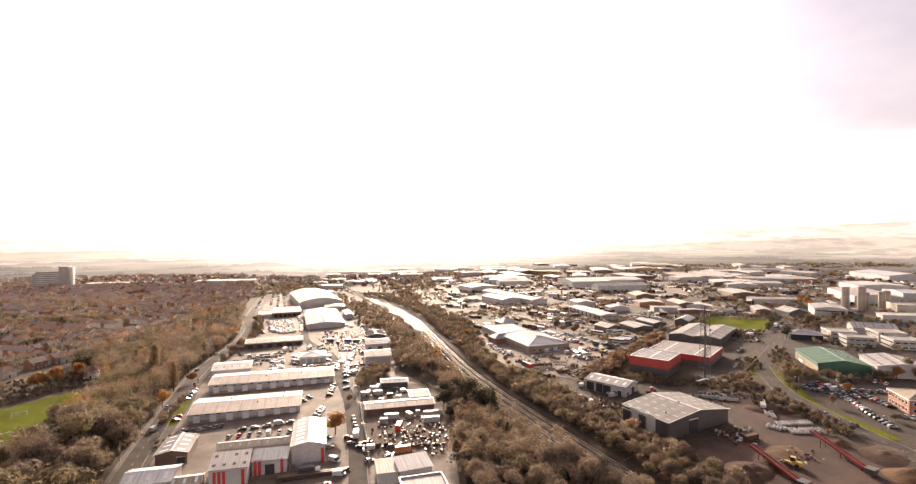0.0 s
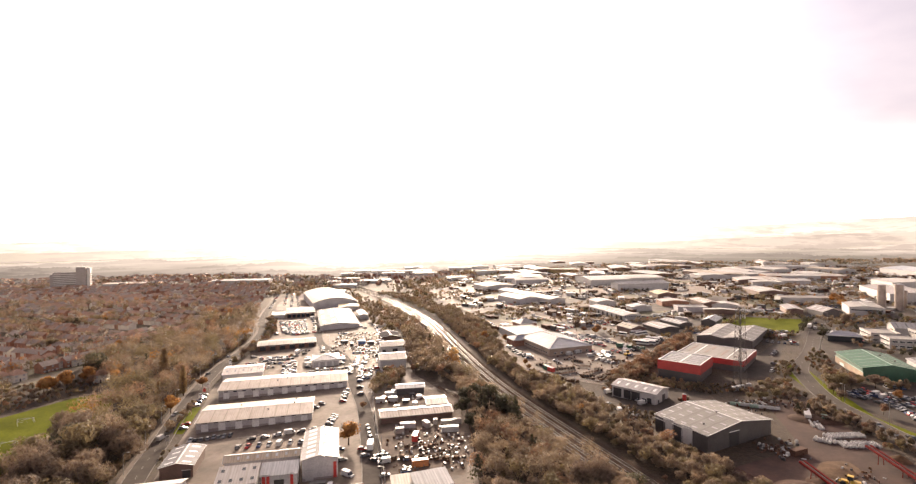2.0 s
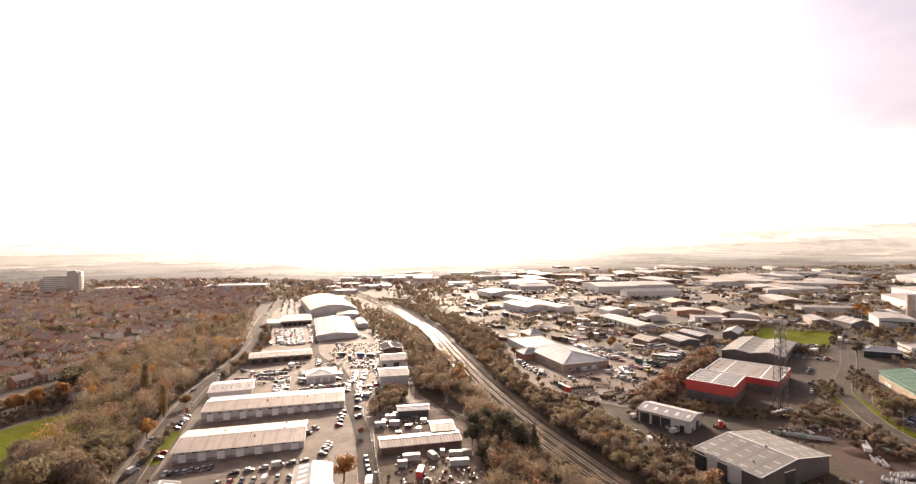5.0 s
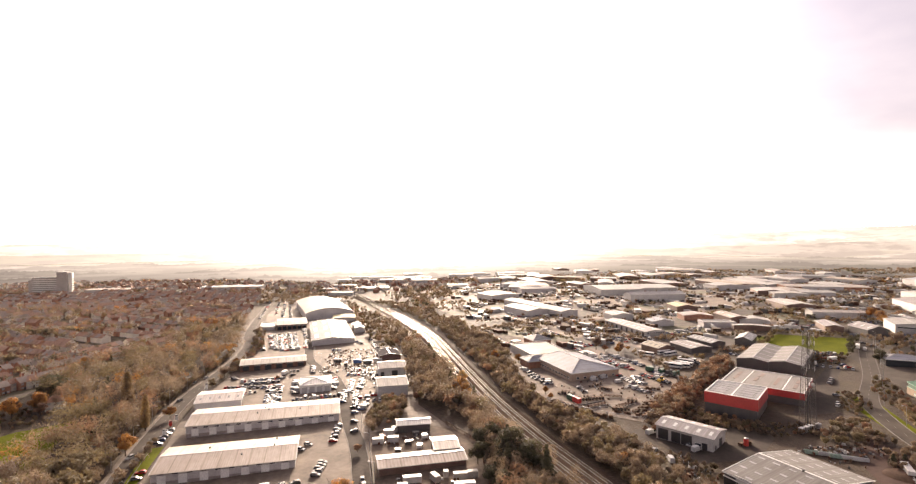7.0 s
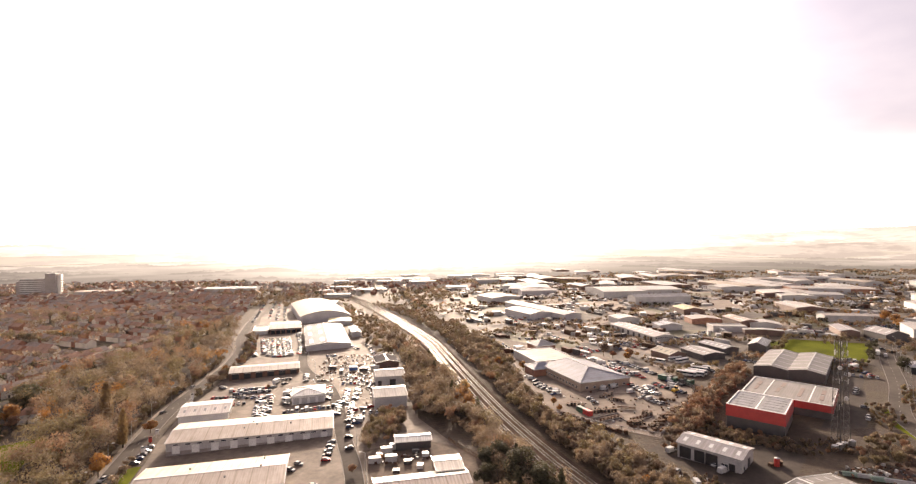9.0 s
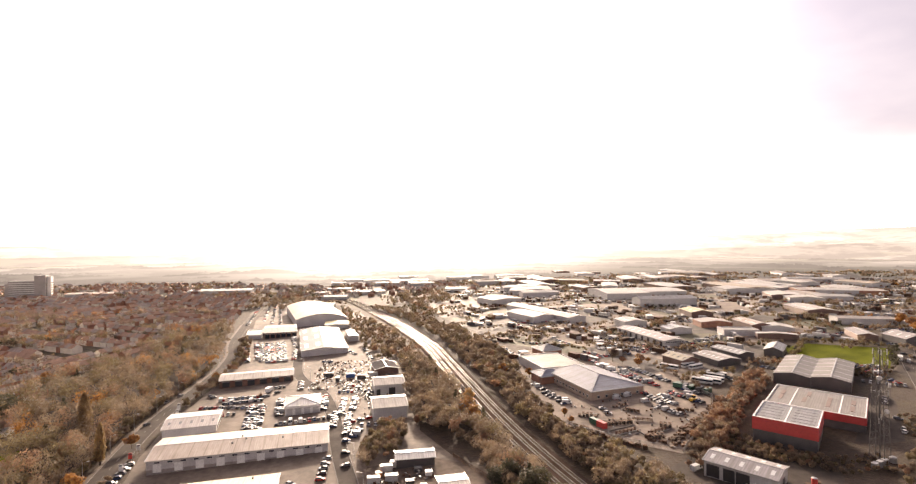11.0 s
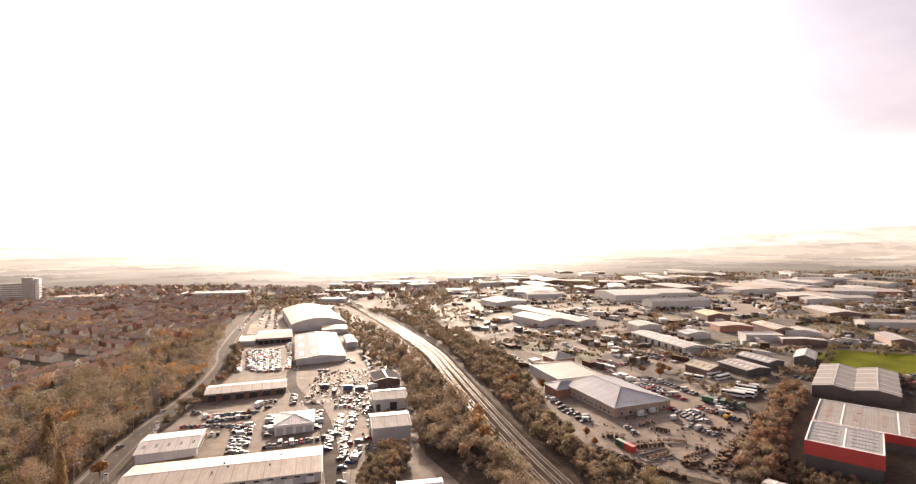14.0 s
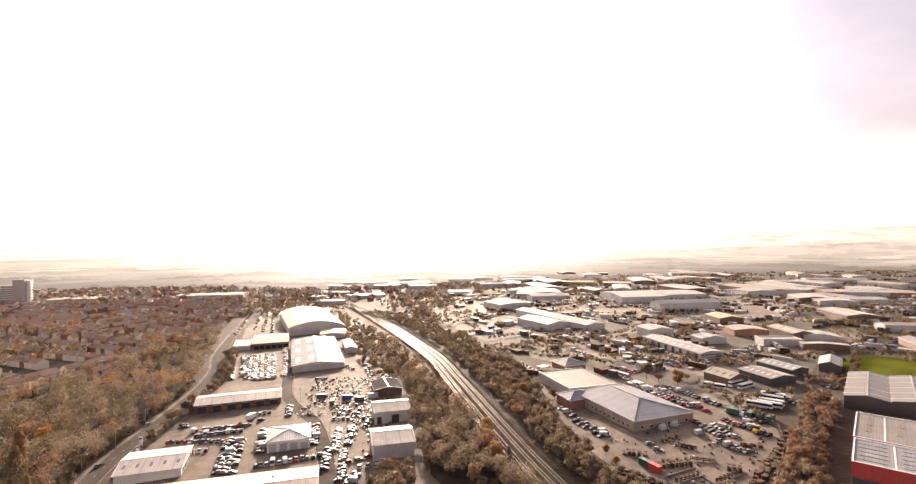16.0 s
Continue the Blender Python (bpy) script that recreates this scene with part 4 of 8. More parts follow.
red_front = shed("red-clad building with parapet and grey lower walls", 174.3, 311.7, -46.8, 23.6, 26.7, 10.3, 0.45, "flat", DKWALL, (0.24, 0.24, 0.25), band=(5.1, 10.6, RED), trim=plain("white_coping", (0.75, 0.74, 0.72), 0.5), lights=(), name="storage_building", group=EAST)
red_rear = shed("larger red-clad block with weathered flat roof", 210.1, 335.1, -47.2, 39.3, 37.4, 6.8, 0.45, "flat", DKWALL, (0.2, 0.185, 0.175), band=(3.6, 7.1, RED), trim=plain("pale_coping", (0.7, 0.68, 0.66), 0.5), name="storage_building", group=EAST)
for k in range(5):
    for u in (-6.2, 6.2):
        part("rooflight", Shape().box(u, -9 + 4.4 * k, 10.32, 8.5, 1.0, 0.14), DARKGLASS, red_front)
part("ridge_cap", Shape().box(0, 0, 10.3, 0.6, 25, 0.16), WHITE, red_front)
for u, v in ((-15, 6), (-15, -4), (-4, 9), (-5, -3), (5, 4), (5, -5), (14.5, 6), (14.5, -6)):
    part("rooflight", Shape().box(u, v, 6.82, 1.8, 9.0, 0.14), BROWNW, red_rear)
part("ridge_cap", Shape().box(9.8, 0, 6.8, 0.6, 36, 0.16), WHITE, red_rear)
part("ridge_cap", Shape().box(-9.8, 0, 6.8, 0.6, 36, 0.16), WHITE, red_rear)
shed("long grey fibre-cement shed with a shallow gable", 256.2, 400.3, -46.8, 18.9, 60.1, 5.44, 1.7, "y", DKWALL, (0.19, 0.18, 0.175), lights=(1, 5, 1.2, 11, DULLGLASS), roofkw=dict(pitch=1.6, depth=0.3), over=0.05, group=EAST)
shed("matching grey fibre-cement shed joined to its neighbour", 269.2, 386.5, -46.8, 18.9, 60.1, 5.44, 1.7, "y", DKWALL, (0.19, 0.18, 0.175), lights=(1, 5, 1.2, 11, DULLGLASS), roofkw=dict(pitch=1.6, depth=0.3), over=0.05, group=EAST)
shed("green-roofed sports hall with buff block lower wall", 282.2, 290.8, -115.4, 39.6, 27.2, 6.31, 2.4, "x", GREEN, (0.025, 0.105, 0.066), doors=[("f", 0, 41.5, 3.8, plain("buff_blockwork", (0.27, 0.19, 0.13), 0.85)), ("f", -0.25, 7, 1.8, WHITE)], lights=(6, 1, 11, 0.7, plain("dark_green_rooflight", (0.02, 0.09, 0.06), 0.4)), trim=plain("pale_green_trim", (0.16, 0.3, 0.24), 0.5), roofkw=dict(pitch=1.2, depth=0.2), group=EAST, vents=2)
shed("low grey office depot with hipped slate-blue roof", 120.5, 406.6, -76.7, 48.4, 36.4, 5.26, 3.9, "hip", plain("buff_brick", (0.34, 0.26, 0.2), 0.8, vary=0.2, fine=4), (0.19, 0.20, 0.24), apex=(-20.0, 6.0), trim=OFFWHITE, windows=[("f", -0.45, 0.45, 12, 1.0, 1.8, 1.4), ("r", -0.45, 0.45, 6, 1.0, 1.8, 1.4)], roofkw=dict(pitch=0.8, depth=0.12), name="depot_building", group=EAST)
shed("flat grey-roofed rear range of the depot", 108.7, 457.9, -79.6, 40.0, 32.0, 5.20, 0.5, "flat", OFFWHITE, (0.28, 0.26, 0.24), name="depot_building", group=EAST, lights=())
shed("small hipped porch wing of the depot", 97.5, 425.4, -77.5, 14, 18.6, 5.0, 2.6, "hip", BRICK, (0.19, 0.20, 0.24), trim=OFFWHITE, name="depot_building", group=EAST)
shed("square hipped pavilion behind the depot", 119.6, 502.2, -74, 16.6, 17.5, 4.0, 3.6, "hip", BRICK, (0.26, 0.26, 0.26), name="depot_building", group=EAST)
shed("long low white factory range", 223.8, 532.3, -82.1, 69.2, 19.9, 4.92, 1.6, "x", OFFWHITE, (0.34, 0.31, 0.31), windows=[("r", -0.45, 0.45, 8, 3.2, 1.6, 1.2)], doors=unit_doors(8, DARK, 3, 4), lights=(9, 1, 4, 1.4, ROOFGLASS), group=EAST)
shed("blue-grey gabled store of the estate", 261.5, 551.6, -91.1, 15.9, 22.4, 4.84, 2.0, "x", LIL, BLUEG, lights=(5, 1, 4, 1.2, DARK), group=EAST)
shed("white distribution warehouse with pale roof", 350.6, 731.6, -88.5, 22.4, 79.5, 9.37, 3.0, "y", OFFWHITE, WORN, roofkw=dict(depth=0.1), group=EAST)
shed("huge pale distribution warehouse of the estate", 338.4, 845.9, -90.2, 76.0, 67.3, 8.8, 3.0, "y", OFFWHITE, (0.41, 0.40, 0.38), roofkw=dict(depth=0.1), group=EAST)
shed("long extension of the pale warehouse", 403.2, 845.7, -90.2, 60.8, 61.7, 8.2, 2.0, "y", OFFWHITE, (0.38, 0.37, 0.36), group=EAST)
shed("grey twin-gabled factory shed", 152.2, 674.0, -69.3, 53.3, 28.9, 7.0, 2.4, "x", LIL, (0.33, 0.32, 0.32), lights=(8, 1, 6, 1.5, ROOFGLASS), group=EAST)
shed("very long grey factory range of the estate", 174.0, 696.5, -71.6, 131.7, 23.2, 7.0, 2.0, "x", LIL, (0.30, 0.29, 0.29), group=EAST)
shed("small grey gabled workshop", 239.1, 599.4, -88.5, 23.4, 23.9, 6.0, 2.0, "x", OFFWHITE, (0.30, 0.29, 0.29), lights=(4, 1, 4, 1.2, ROOFGLASS), group=EAST)
shed("pale far factory with flat roof of the estate", 148.8, 836.3, -70.5, 46.8, 48.3, 8.0, 2.0, "x", OFFWHITE, (0.40, 0.38, 0.36), group=EAST)
shed("long low far store of the estate", 225.8, 892.7, -88.5, 24.3, 59.8, 8.0, 2.0, "y", LIL, (0.36, 0.35, 0.33), group=EAST)
shed("ochre-roofed workshop of the estate", 336.0, 637.3, -98.3, 32.3, 24, 6.0, 2.4, "x", BROWNW, (0.45, 0.38, 0.22), lights=(3, 1, 4, 1.2, ROOFGLASS), group=EAST)
shed("low pinkish-roofed factory of the estate", 314.2, 575.3, -100.8, 21.3, 30, 5.0, 1.6, "x", BRICK, (0.32, 0.28, 0.26), group=EAST)
shed("brown-roofed works range of the estate", 341.3, 554.9, -98.3, 36.9, 18, 5.5, 2.0, "x", BROWNW, (0.34, 0.28, 0.24), lights=(9, 1, 4, 1.2, ROOFGLASS), group=EAST)
shed("low flat grey factory of the estate", 307.7, 527.9, -103.3, 15.6, 29.9, 5.0, 0.8, "flat", LIL, (0.33, 0.32, 0.30), group=EAST)
shed("white barrel-vaulted warehouse of the estate", 353.0, 536.1, -120.0, 19.1, 25.8, 3.71, 2.2, "x", OFFWHITE, WORN, roofkw=dict(depth=0.1), group=EAST)
shed("long white-roofed canopy shed", 324.9, 501.9, -112.4, 7.40, 31.3, 4.40, 0.9, "x", BROWNW, WORN, group=EAST)
shed("small grey shed with rooflight strips", 283.6, 453.1, -45.1, 11.8, 26.6, 5.0, 2.2, "y", DKWALL, (0.33, 0.33, 0.31), lights=(1, 6, 1.2, 4.5, ROOFGLASS), group=EAST)
shed("low grey garage range of the estate", 249.8, 455.2, -79.9, 26.2, 13.8, 4.6, 1.4, "x", DKWALL, (0.31, 0.31, 0.31), lights=(6, 1, 3, 1, ROOFGLASS), group=EAST)
shed("low bus garage with grey roof", 228.1, 442.0, -82.3, 24.5, 18.8, 4.2, 1.4, "x", DKWALL, (0.28, 0.26, 0.25), lights=(6, 1, 3, 1, ROOFGLASS), group=EAST)
shed("small brown workshop beside the coaches", 202.1, 444.9, -76.3, 19, 15.7, 4.6, 2.2, "x", BROWNW, (0.36, 0.32, 0.25), lights=(4, 1, 3, 1, DARK), group=EAST)
shed("wide grey factory shed of the estate", 464.1, 621.0, -105.1, 52.8, 31.1, 6.63, 2.0, "x", BROWNW, (0.36, 0.34, 0.32), lights=(8, 1, 6, 1.3, ROOFGLASS), group=EAST)
shed("grey-roofed works with dark walls", 544.8, 756.3, -115.4, 49.4, 41.2, 7.0, 2.0, "x", BROWNW, (0.36, 0.34, 0.32), group=EAST)
shed("white-roofed trade warehouse of the estate", 540.7, 715.4, -113, 26.8, 41.4, 6.5, 1.6, "x", OFFWHITE, WORN, group=EAST)
shed("long brown brick factory of the estate", 668.9, 802.3, -17.5, 118.9, 48.9, 6.5, 1.6, "x", BRICK, (0.30, 0.26, 0.23), group=EAST)
shed("pale low range of the estate", 454.5, 547.9, -107, 16.2, 49.7, 6.0, 1.4, "y", OFFWHITE, (0.40, 0.36, 0.32), group=EAST)
shed("dark low depot of the estate", 390.4, 486.2, -119, 33.2, 13.6, 5.0, 1.4, "x", BROWNW, (0.24, 0.23, 0.24), group=EAST)

# the dairy and offices beyond the east road
WORKS = "buildings beyond the east road"
shed("vast grey factory with pale gable", 585.4, 555.0, -119, 97.8, 46.8, 9.0, 2.5, "x", OFFWHITE, (0.26, 0.24, 0.24), group=WORKS)
shed("white production block beside the silos", 449.3, 465.9, -124.8, 37.8, 26.9, 7.5, 1.6, "x", OFFWHITE, (0.26, 0.25, 0.24), group=WORKS, windows=[("r", -0.45, 0.45, 1, 4.5, 24, 1.4)])
shed("white arched storage tent hall", 396.4, 369.0, -122.5, 18.7, 29, 5.5, 3.0, "y", OFFWHITE, WORN, lights=(1, 5, 0.5, 9, DARK), group=WORKS)
DULLWALL = plain("weathered_office_panel", (0.33, 0.31, 0.29), 0.6, vary=0.15)
OFFICES = (("white two-storey office with ribbon windows", 357.9, 360.6, 20), ("white office block with ribbon windows and red panel", 350.5, 338.1, 15), ("pale two-storey office range", 386.1, 347.8, 22), ("white flat-roofed office by the car park", 370.9, 322.3, 19))
for lab, cx, cy, w in OFFICES:
    shed(lab, cx, cy, -116.0, w, 18.0, 6.4, 0.6, "flat", DULLWALL, (0.24, 0.225, 0.21), windows=[("f", -0.46, 0.46, 5, 1.0, 3.2, 1.2), ("f", -0.46, 0.46, 5, 4.2, 3.2, 1.2), ("r", -0.45, 0.45, 4, 1.0, 3.4, 1.2), ("r", -0.45, 0.45, 4, 4.2, 3.4, 1.2)], name="office_block", group=WORKS)
shed("grey gabled warehouse with long rooflights", 306.4, 271.9, -120.2, 29.9, 25.3, 6.0, 2.2, "x", LIL, (0.29, 0.28, 0.28), lights=(3, 2, 1.4, 9, DARK), group=WORKS)
shed("red brick two-storey office with shallow tan roof", 257.1, 216.3, -113, 17.9, 16.8, 7.0, 2.2, "hip", BRICK, (0.32, 0.25, 0.18), windows=[("f", -0.46, 0.46, 6, 1.0, 1.6, 1.4), ("f", -0.46, 0.46, 6, 4.2, 1.6, 1.4), ("r", -0.46, 0.46, 5, 1.0, 1.6, 1.4), ("r", -0.46, 0.46, 5, 4.2, 1.6, 1.4)], name="office_block", group=WORKS)
shed("low glass pavilion with grey hipped roof", 333.2, 367.0, -120.2, 13.3, 21.4, 4.6, 2.4, "hip", GLASS, (0.31, 0.31, 0.34), name="pavilion", group=WORKS)
shed("grey gabled lodge shed beside the road", 401.1, 457.6, -100.8, 24.2, 18, 6.0, 3.2, "x", DKWALL, (0.30, 0.28, 0.28), lights=(3, 1, 4, 1.2, ROOFGLASS), group=WORKS)
shed("wide blue-grey arched works hall", 883.7, 784.6, -105.7, 105.4, 69.7, 10.0, 4.0, "x", LIL, BLUEG, group=WORKS)
shed("bright white-roofed cold store of the estate", 683.5, 632.0, -113, 57.3, 59.2, 10.0, 2.0, "x", OFFWHITE, WORN, group=WORKS)
shed("white and blue-grey warehouse", 646.2, 535.6, -115.4, 49.4, 58.9, 10.0, 2.0, "y", OFFWHITE, (0.33, 0.34, 0.37), group=WORKS)
shed("cream process building of the estate", 529.1, 441.0, -119, 24.9, 44.8, 10.0, 0.8, "flat", plain("cream_cladding", (0.42, 0.37, 0.3), 0.6), WORN, group=WORKS)
shed("long low loading shed of the works", 490.1, 409.5, -122.5, 18.4, 58, 5.0, 1.2, "x", OFFWHITE, (0.33, 0.32, 0.29), group=WORKS)


SILO = plain("silo_steel", (0.3, 0.24, 0.21), 0.45, 0.3)


def silo(x, y, r, h):
    ob = thing("silo", "tall brown-grey steel silo at the works", "silo", x, y, group="silos")
    s = Shape().tube((0, 0, -0.5), (0, 0, h), r, r, 16)
    part("body", s, SILO, ob)
    part("cap", Shape().tube((0, 0, h), (0, 0, h + 1.0), r, 0.5, 16), GALV, ob)
    part("ladder", Shape().box(0, -r - 0.25, 0, 0.5, 0.12, h), GALV, ob)


for sx, sy, sr, sh in ((488.1, 483.2, 3.6, 25), (498.3, 474.1, 3.8, 26), (509.2, 479.5, 3.0, 19), (522.3, 473.6, 3.2, 20), (533.1, 478.2, 3.4, 20)):
    silo(sx, sy, sr, sh)

# rows of far works, street by street, too far to tell their parts
random.seed(11)
for k in range(46):
    az = radians(random.uniform(11, 44))
    r = random.uniform(930, 1500)
    fx, fy = r * math.sin(az), r * math.cos(az)
    shed("far factory shed with pale weathered roof", fx, fy, random.choice((-88, -20, 72, -100)) + random.uniform(-4, 4), random.uniform(40, 110), random.uniform(24, 50), random.uniform(5, 8), random.uniform(1.2, 2.4), "x", random.choice((OFFWHITE, BROWNW, LIL)), random.choice((WORN, GREYR, TAN, (0.26, 0.22, 0.2))), group="far works", name="factory_shed")
for k in range(26):
    fx, fy = random.uniform(-145, 300), random.uniform(955, 1455)
    shed("low far shed with bright roof", fx, fy, random.uniform(-15, 15), random.uniform(25, 70), random.uniform(18, 40), random.uniform(5, 8), 1.5, "x", OFFWHITE, random.choice((WORN, GREYR)), group="far works", name="factory_shed")


# ---------- tower block ----------
def tower_block():
    x, y = -601.1, 1024.4
    ob = thing("tower_block", "grey concrete slab block with lift towers", "tower block", x, y, 14, gz(x, y))
    c = plain("grey_concrete_cladding", (0.27, 0.25, 0.24), 0.75, vary=0.15)
    part("main_slab", Shape().box(-20, 0, -3, 36, 14, 34), c, ob)
    part("lift_tower", Shape().box(5.5, -1, -3, 15, 18, 43), c, ob)
    part("side_tower", Shape().box(-40, 0, -3, 5, 15, 30), c, ob)
    part("end_stair", Shape().box(15.5, 3, -3, 5, 10, 41), WHITE, ob)
    pane = plain("dull_window_glass", (0.2, 0.19, 0.185), 0.25, vary=0.2)
    for f in range(9):
        part("window_band", Shape().box(-20, -7.06, 1.2 + f * 3.4, 35, 0.12, 1.5), pane, ob)
        part("spandrel", Shape().box(-20, -7.05, 2.8 + f * 3.4, 35, 0.14, 1.5), OFFWHITE, ob)
    for f in range(7):
        part("window_band", Shape().box(18.06, 3, 2 + f * 4, 0.2, 9, 1.6), pane, ob)
    part("roof_mast", Shape().tube((5.5, 0, 39), (5.5, 0, 44), 0.3, 0.2), GALV, ob)


tower_block()
shed("long low pale-roofed store near the tower block", -524.0, 1047.0, 5.3, 79.1, 32.7, 6.0, 1.2, "x", OFFWHITE, (0.6, 0.5, 0.42))
shed("low pale retail sheds at the town's edge", -325.5, 1083.1, 2, 109.4, 40.6, 7.0, 1.4, "x", OFFWHITE, PALE)


# ---------- lattice mast ----------
MASTS = plain("weathered_galvanised_mast", (0.075, 0.066, 0.062), 0.7, 0.1, vary=0.2)


def lattice_mast():
    x, y = 189.5, 282.5
    ob = thing("lattice_mast", "tall grey steel lattice telecom mast with antennas", "mast", x, y, 20)
    H, b0, b1 = 45.0, 2.6, 1.5
    corner = lambda k, z: ((b0 + (b1 - b0) * z / H) * (1, -1, -1, 1)[k], (b0 + (b1 - b0) * z / H) * (1, 1, -1, -1)[k], z)
    for k in range(4):
        part("leg", Shape().tube(corner(k, -0.5), corner(k, H), 0.13, 0.1, 6), MASTS, ob)
    levels = [H * i / 16 for i in range(17)]
    for k in range(4):
        s = Shape()
        for z0, z1 in zip(levels, levels[1:]):
            s.tube(corner(k, z0), corner((k + 1) % 4, z1), 0.05, 0.05, 4)
            s.tube(corner((k + 1) % 4, z0), corner(k, z1), 0.05, 0.05, 4)
            s.tube(corner(k, z1), corner((k + 1) % 4, z1), 0.045, 0.045, 4)
        part("bracing", s, MASTS, ob)
    part("cable_ladder", Shape().box(0, 0, 0, 0.5, 0.3, H), MASTS, ob)
    for z, n, rr in ((43, 4, 2.2), (39, 5, 2.4), (27, 4, 2.6), (16, 2, 2.8)):
        for k in range(n):
            a = 2 * math.pi * k / n + z
            px, py = rr * math.cos(a), rr * math.sin(a)
            an = part("antenna", Shape().box(px, py, z, 0.35, 0.25, 2.2, math.degrees(a)), GALV, ob)
            part("bracket", Shape().tube((px, py, z + 1.2), (px * 0.5, py * 0.5, z + 1.2), 0.08, 0.08, 4), GALV, an)
    for z, a in ((34, 200), (31, 300), (21, 250)):
        px, py = 2.6 * math.cos(radians(a)), 2.6 * math.sin(radians(a))
        part("dish", Shape().tube((px, py, z), (px * 1.3, py * 1.3, z), 0.9, 0.75, 12), OFFWHITE, ob)
    for k in range(3):
        c = thing("equipment_cabinet", "pale grey equipment cabinet at the mast's foot", "cabinet", 182 + k * 3.2, 277.5 + k, 20, group="mast cabinets")
        part("body", Shape().box(0, 0, 0, 2.4, 1.6, 2.3), GALV, c)
        part("roof", Shape().box(0, 0, 2.3, 2.6, 1.8, 0.15), OFFWHITE, c)


lattice_mast()


# ---------- trees, hedges and scrub ----------
LEAF = {
    "brown": leafy("brown_winter_leaves", [(0.155, 0.114, 0.085), (0.183, 0.137, 0.103), (0.203, 0.155, 0.114), (0.172, 0.129, 0.099)]),
    "olive": leafy("olive_late_leaves", [(0.151, 0.118, 0.069), (0.181, 0.145, 0.083), (0.207, 0.166, 0.092), (0.167, 0.130, 0.079)]),
    "orange": leafy("orange_autumn_leaves", [(0.289, 0.138, 0.048), (0.354, 0.179, 0.061), (0.322, 0.171, 0.064), (0.242, 0.127, 0.054)]),
    "russet": leafy("russet_autumn_leaves", [(0.198, 0.121, 0.084), (0.238, 0.144, 0.094), (0.222, 0.135, 0.090)]),
    "dark": leafy("dark_evergreen_needles", [(0.050, 0.050, 0.033), (0.064, 0.062, 0.039), (0.080, 0.074, 0.045)]),
    "poplar": leafy("thin_brown_poplar_leaves", [(0.204, 0.135, 0.070), (0.242, 0.167, 0.082), (0.175, 0.122, 0.070)]),
}


def leaf_quads(rng, centres, size, thin=1.0, out=None):
    """One small leaf clump a point, lying roughly along the crown's surface: corners and faces as arrays."""
    n = len(centres)
    nn = rng.normal(size=(n, 3)) * 0.5
    if out is not None:
        nn += out
    nn /= np.linalg.norm(nn, axis=1)[:, None]
    a = np.cross(nn, rng.normal(size=(n, 3)))
    if thin < 1:
        a[:, 2] += 0.5
    a /= np.linalg.norm(a, axis=1)[:, None]
    b = np.cross(nn, a)
    b /= np.linalg.norm(b, axis=1)[:, None]
    s = (size * rng.uniform(0.55, 1.3, n))[:, None]
    t = s * thin * rng.uniform(0.45, 0.9, n)[:, None]
    v = np.stack([centres - a * s - b * t * 0.6, centres + a * s * 0.8 - b * t, centres + a * s + b * t * 0.7, centres - a * s * 0.7 + b * t], 1).reshape(-1, 3)
    f = np.arange(4 * n).reshape(-1, 4)
    return v, f


def crown_points(rng, n, height, radius, lumps, kind):
    """Points in an uneven crown made of several lumps, with gaps between."""
    if kind == "cone":
        z = rng.uniform(0.08, 1, n) ** 0.8
        r = radius * (1 - z * 0.93) * np.sqrt(rng.uniform(0.25, 1, n)) * (0.8 + 0.3 * np.sin(z * 40))
        th = rng.uniform(0, 2 * np.pi, n)
        return np.stack([r * np.cos(th), r * np.sin(th), z * height], 1), np.stack([np.cos(th), np.sin(th), 0 * th + 0.5], 1)
    if kind == "poplar":
        z = rng.uniform(0.12, 1, n)
        r = radius * np.sin(np.pi * (0.12 + 0.85 * z)) ** 0.7 * np.sqrt(rng.uniform(0.1, 1, n))
        th = rng.uniform(0, 2 * np.pi, n)
        return np.stack([r * np.cos(th), r * np.sin(th), z * height], 1), np.stack([np.cos(th), np.sin(th), 0 * th + 0.3], 1)
    c = []
    for k in range(lumps):
        th, q = rng.uniform(0, 2 * np.pi), rng.uniform(0.0, 0.72)
        c.append((radius * q * np.cos(th), radius * q * np.sin(th), height * (0.42 + 0.5 * rng.uniform() * (1 - 0.35 * q)), radius * rng.uniform(0.3, 0.52)))
    c = np.array(c)
    i = rng.integers(0, lumps, n)
    d = rng.normal(size=(n, 3))
    d /= np.linalg.norm(d, axis=1)[:, None]
    out = d.copy()
    d *= (c[i, 3] * rng.uniform(0.35, 1.0, n) ** 0.45)[:, None]
    d[:, 2] *= 0.8
    pts = c[i, :3] + d
    mid = pts - np.array((0, 0, height * 0.5))
    mid /= np.linalg.norm(mid, axis=1)[:, None] + 1e-6
    return pts, out * 0.7 + mid * 0.6


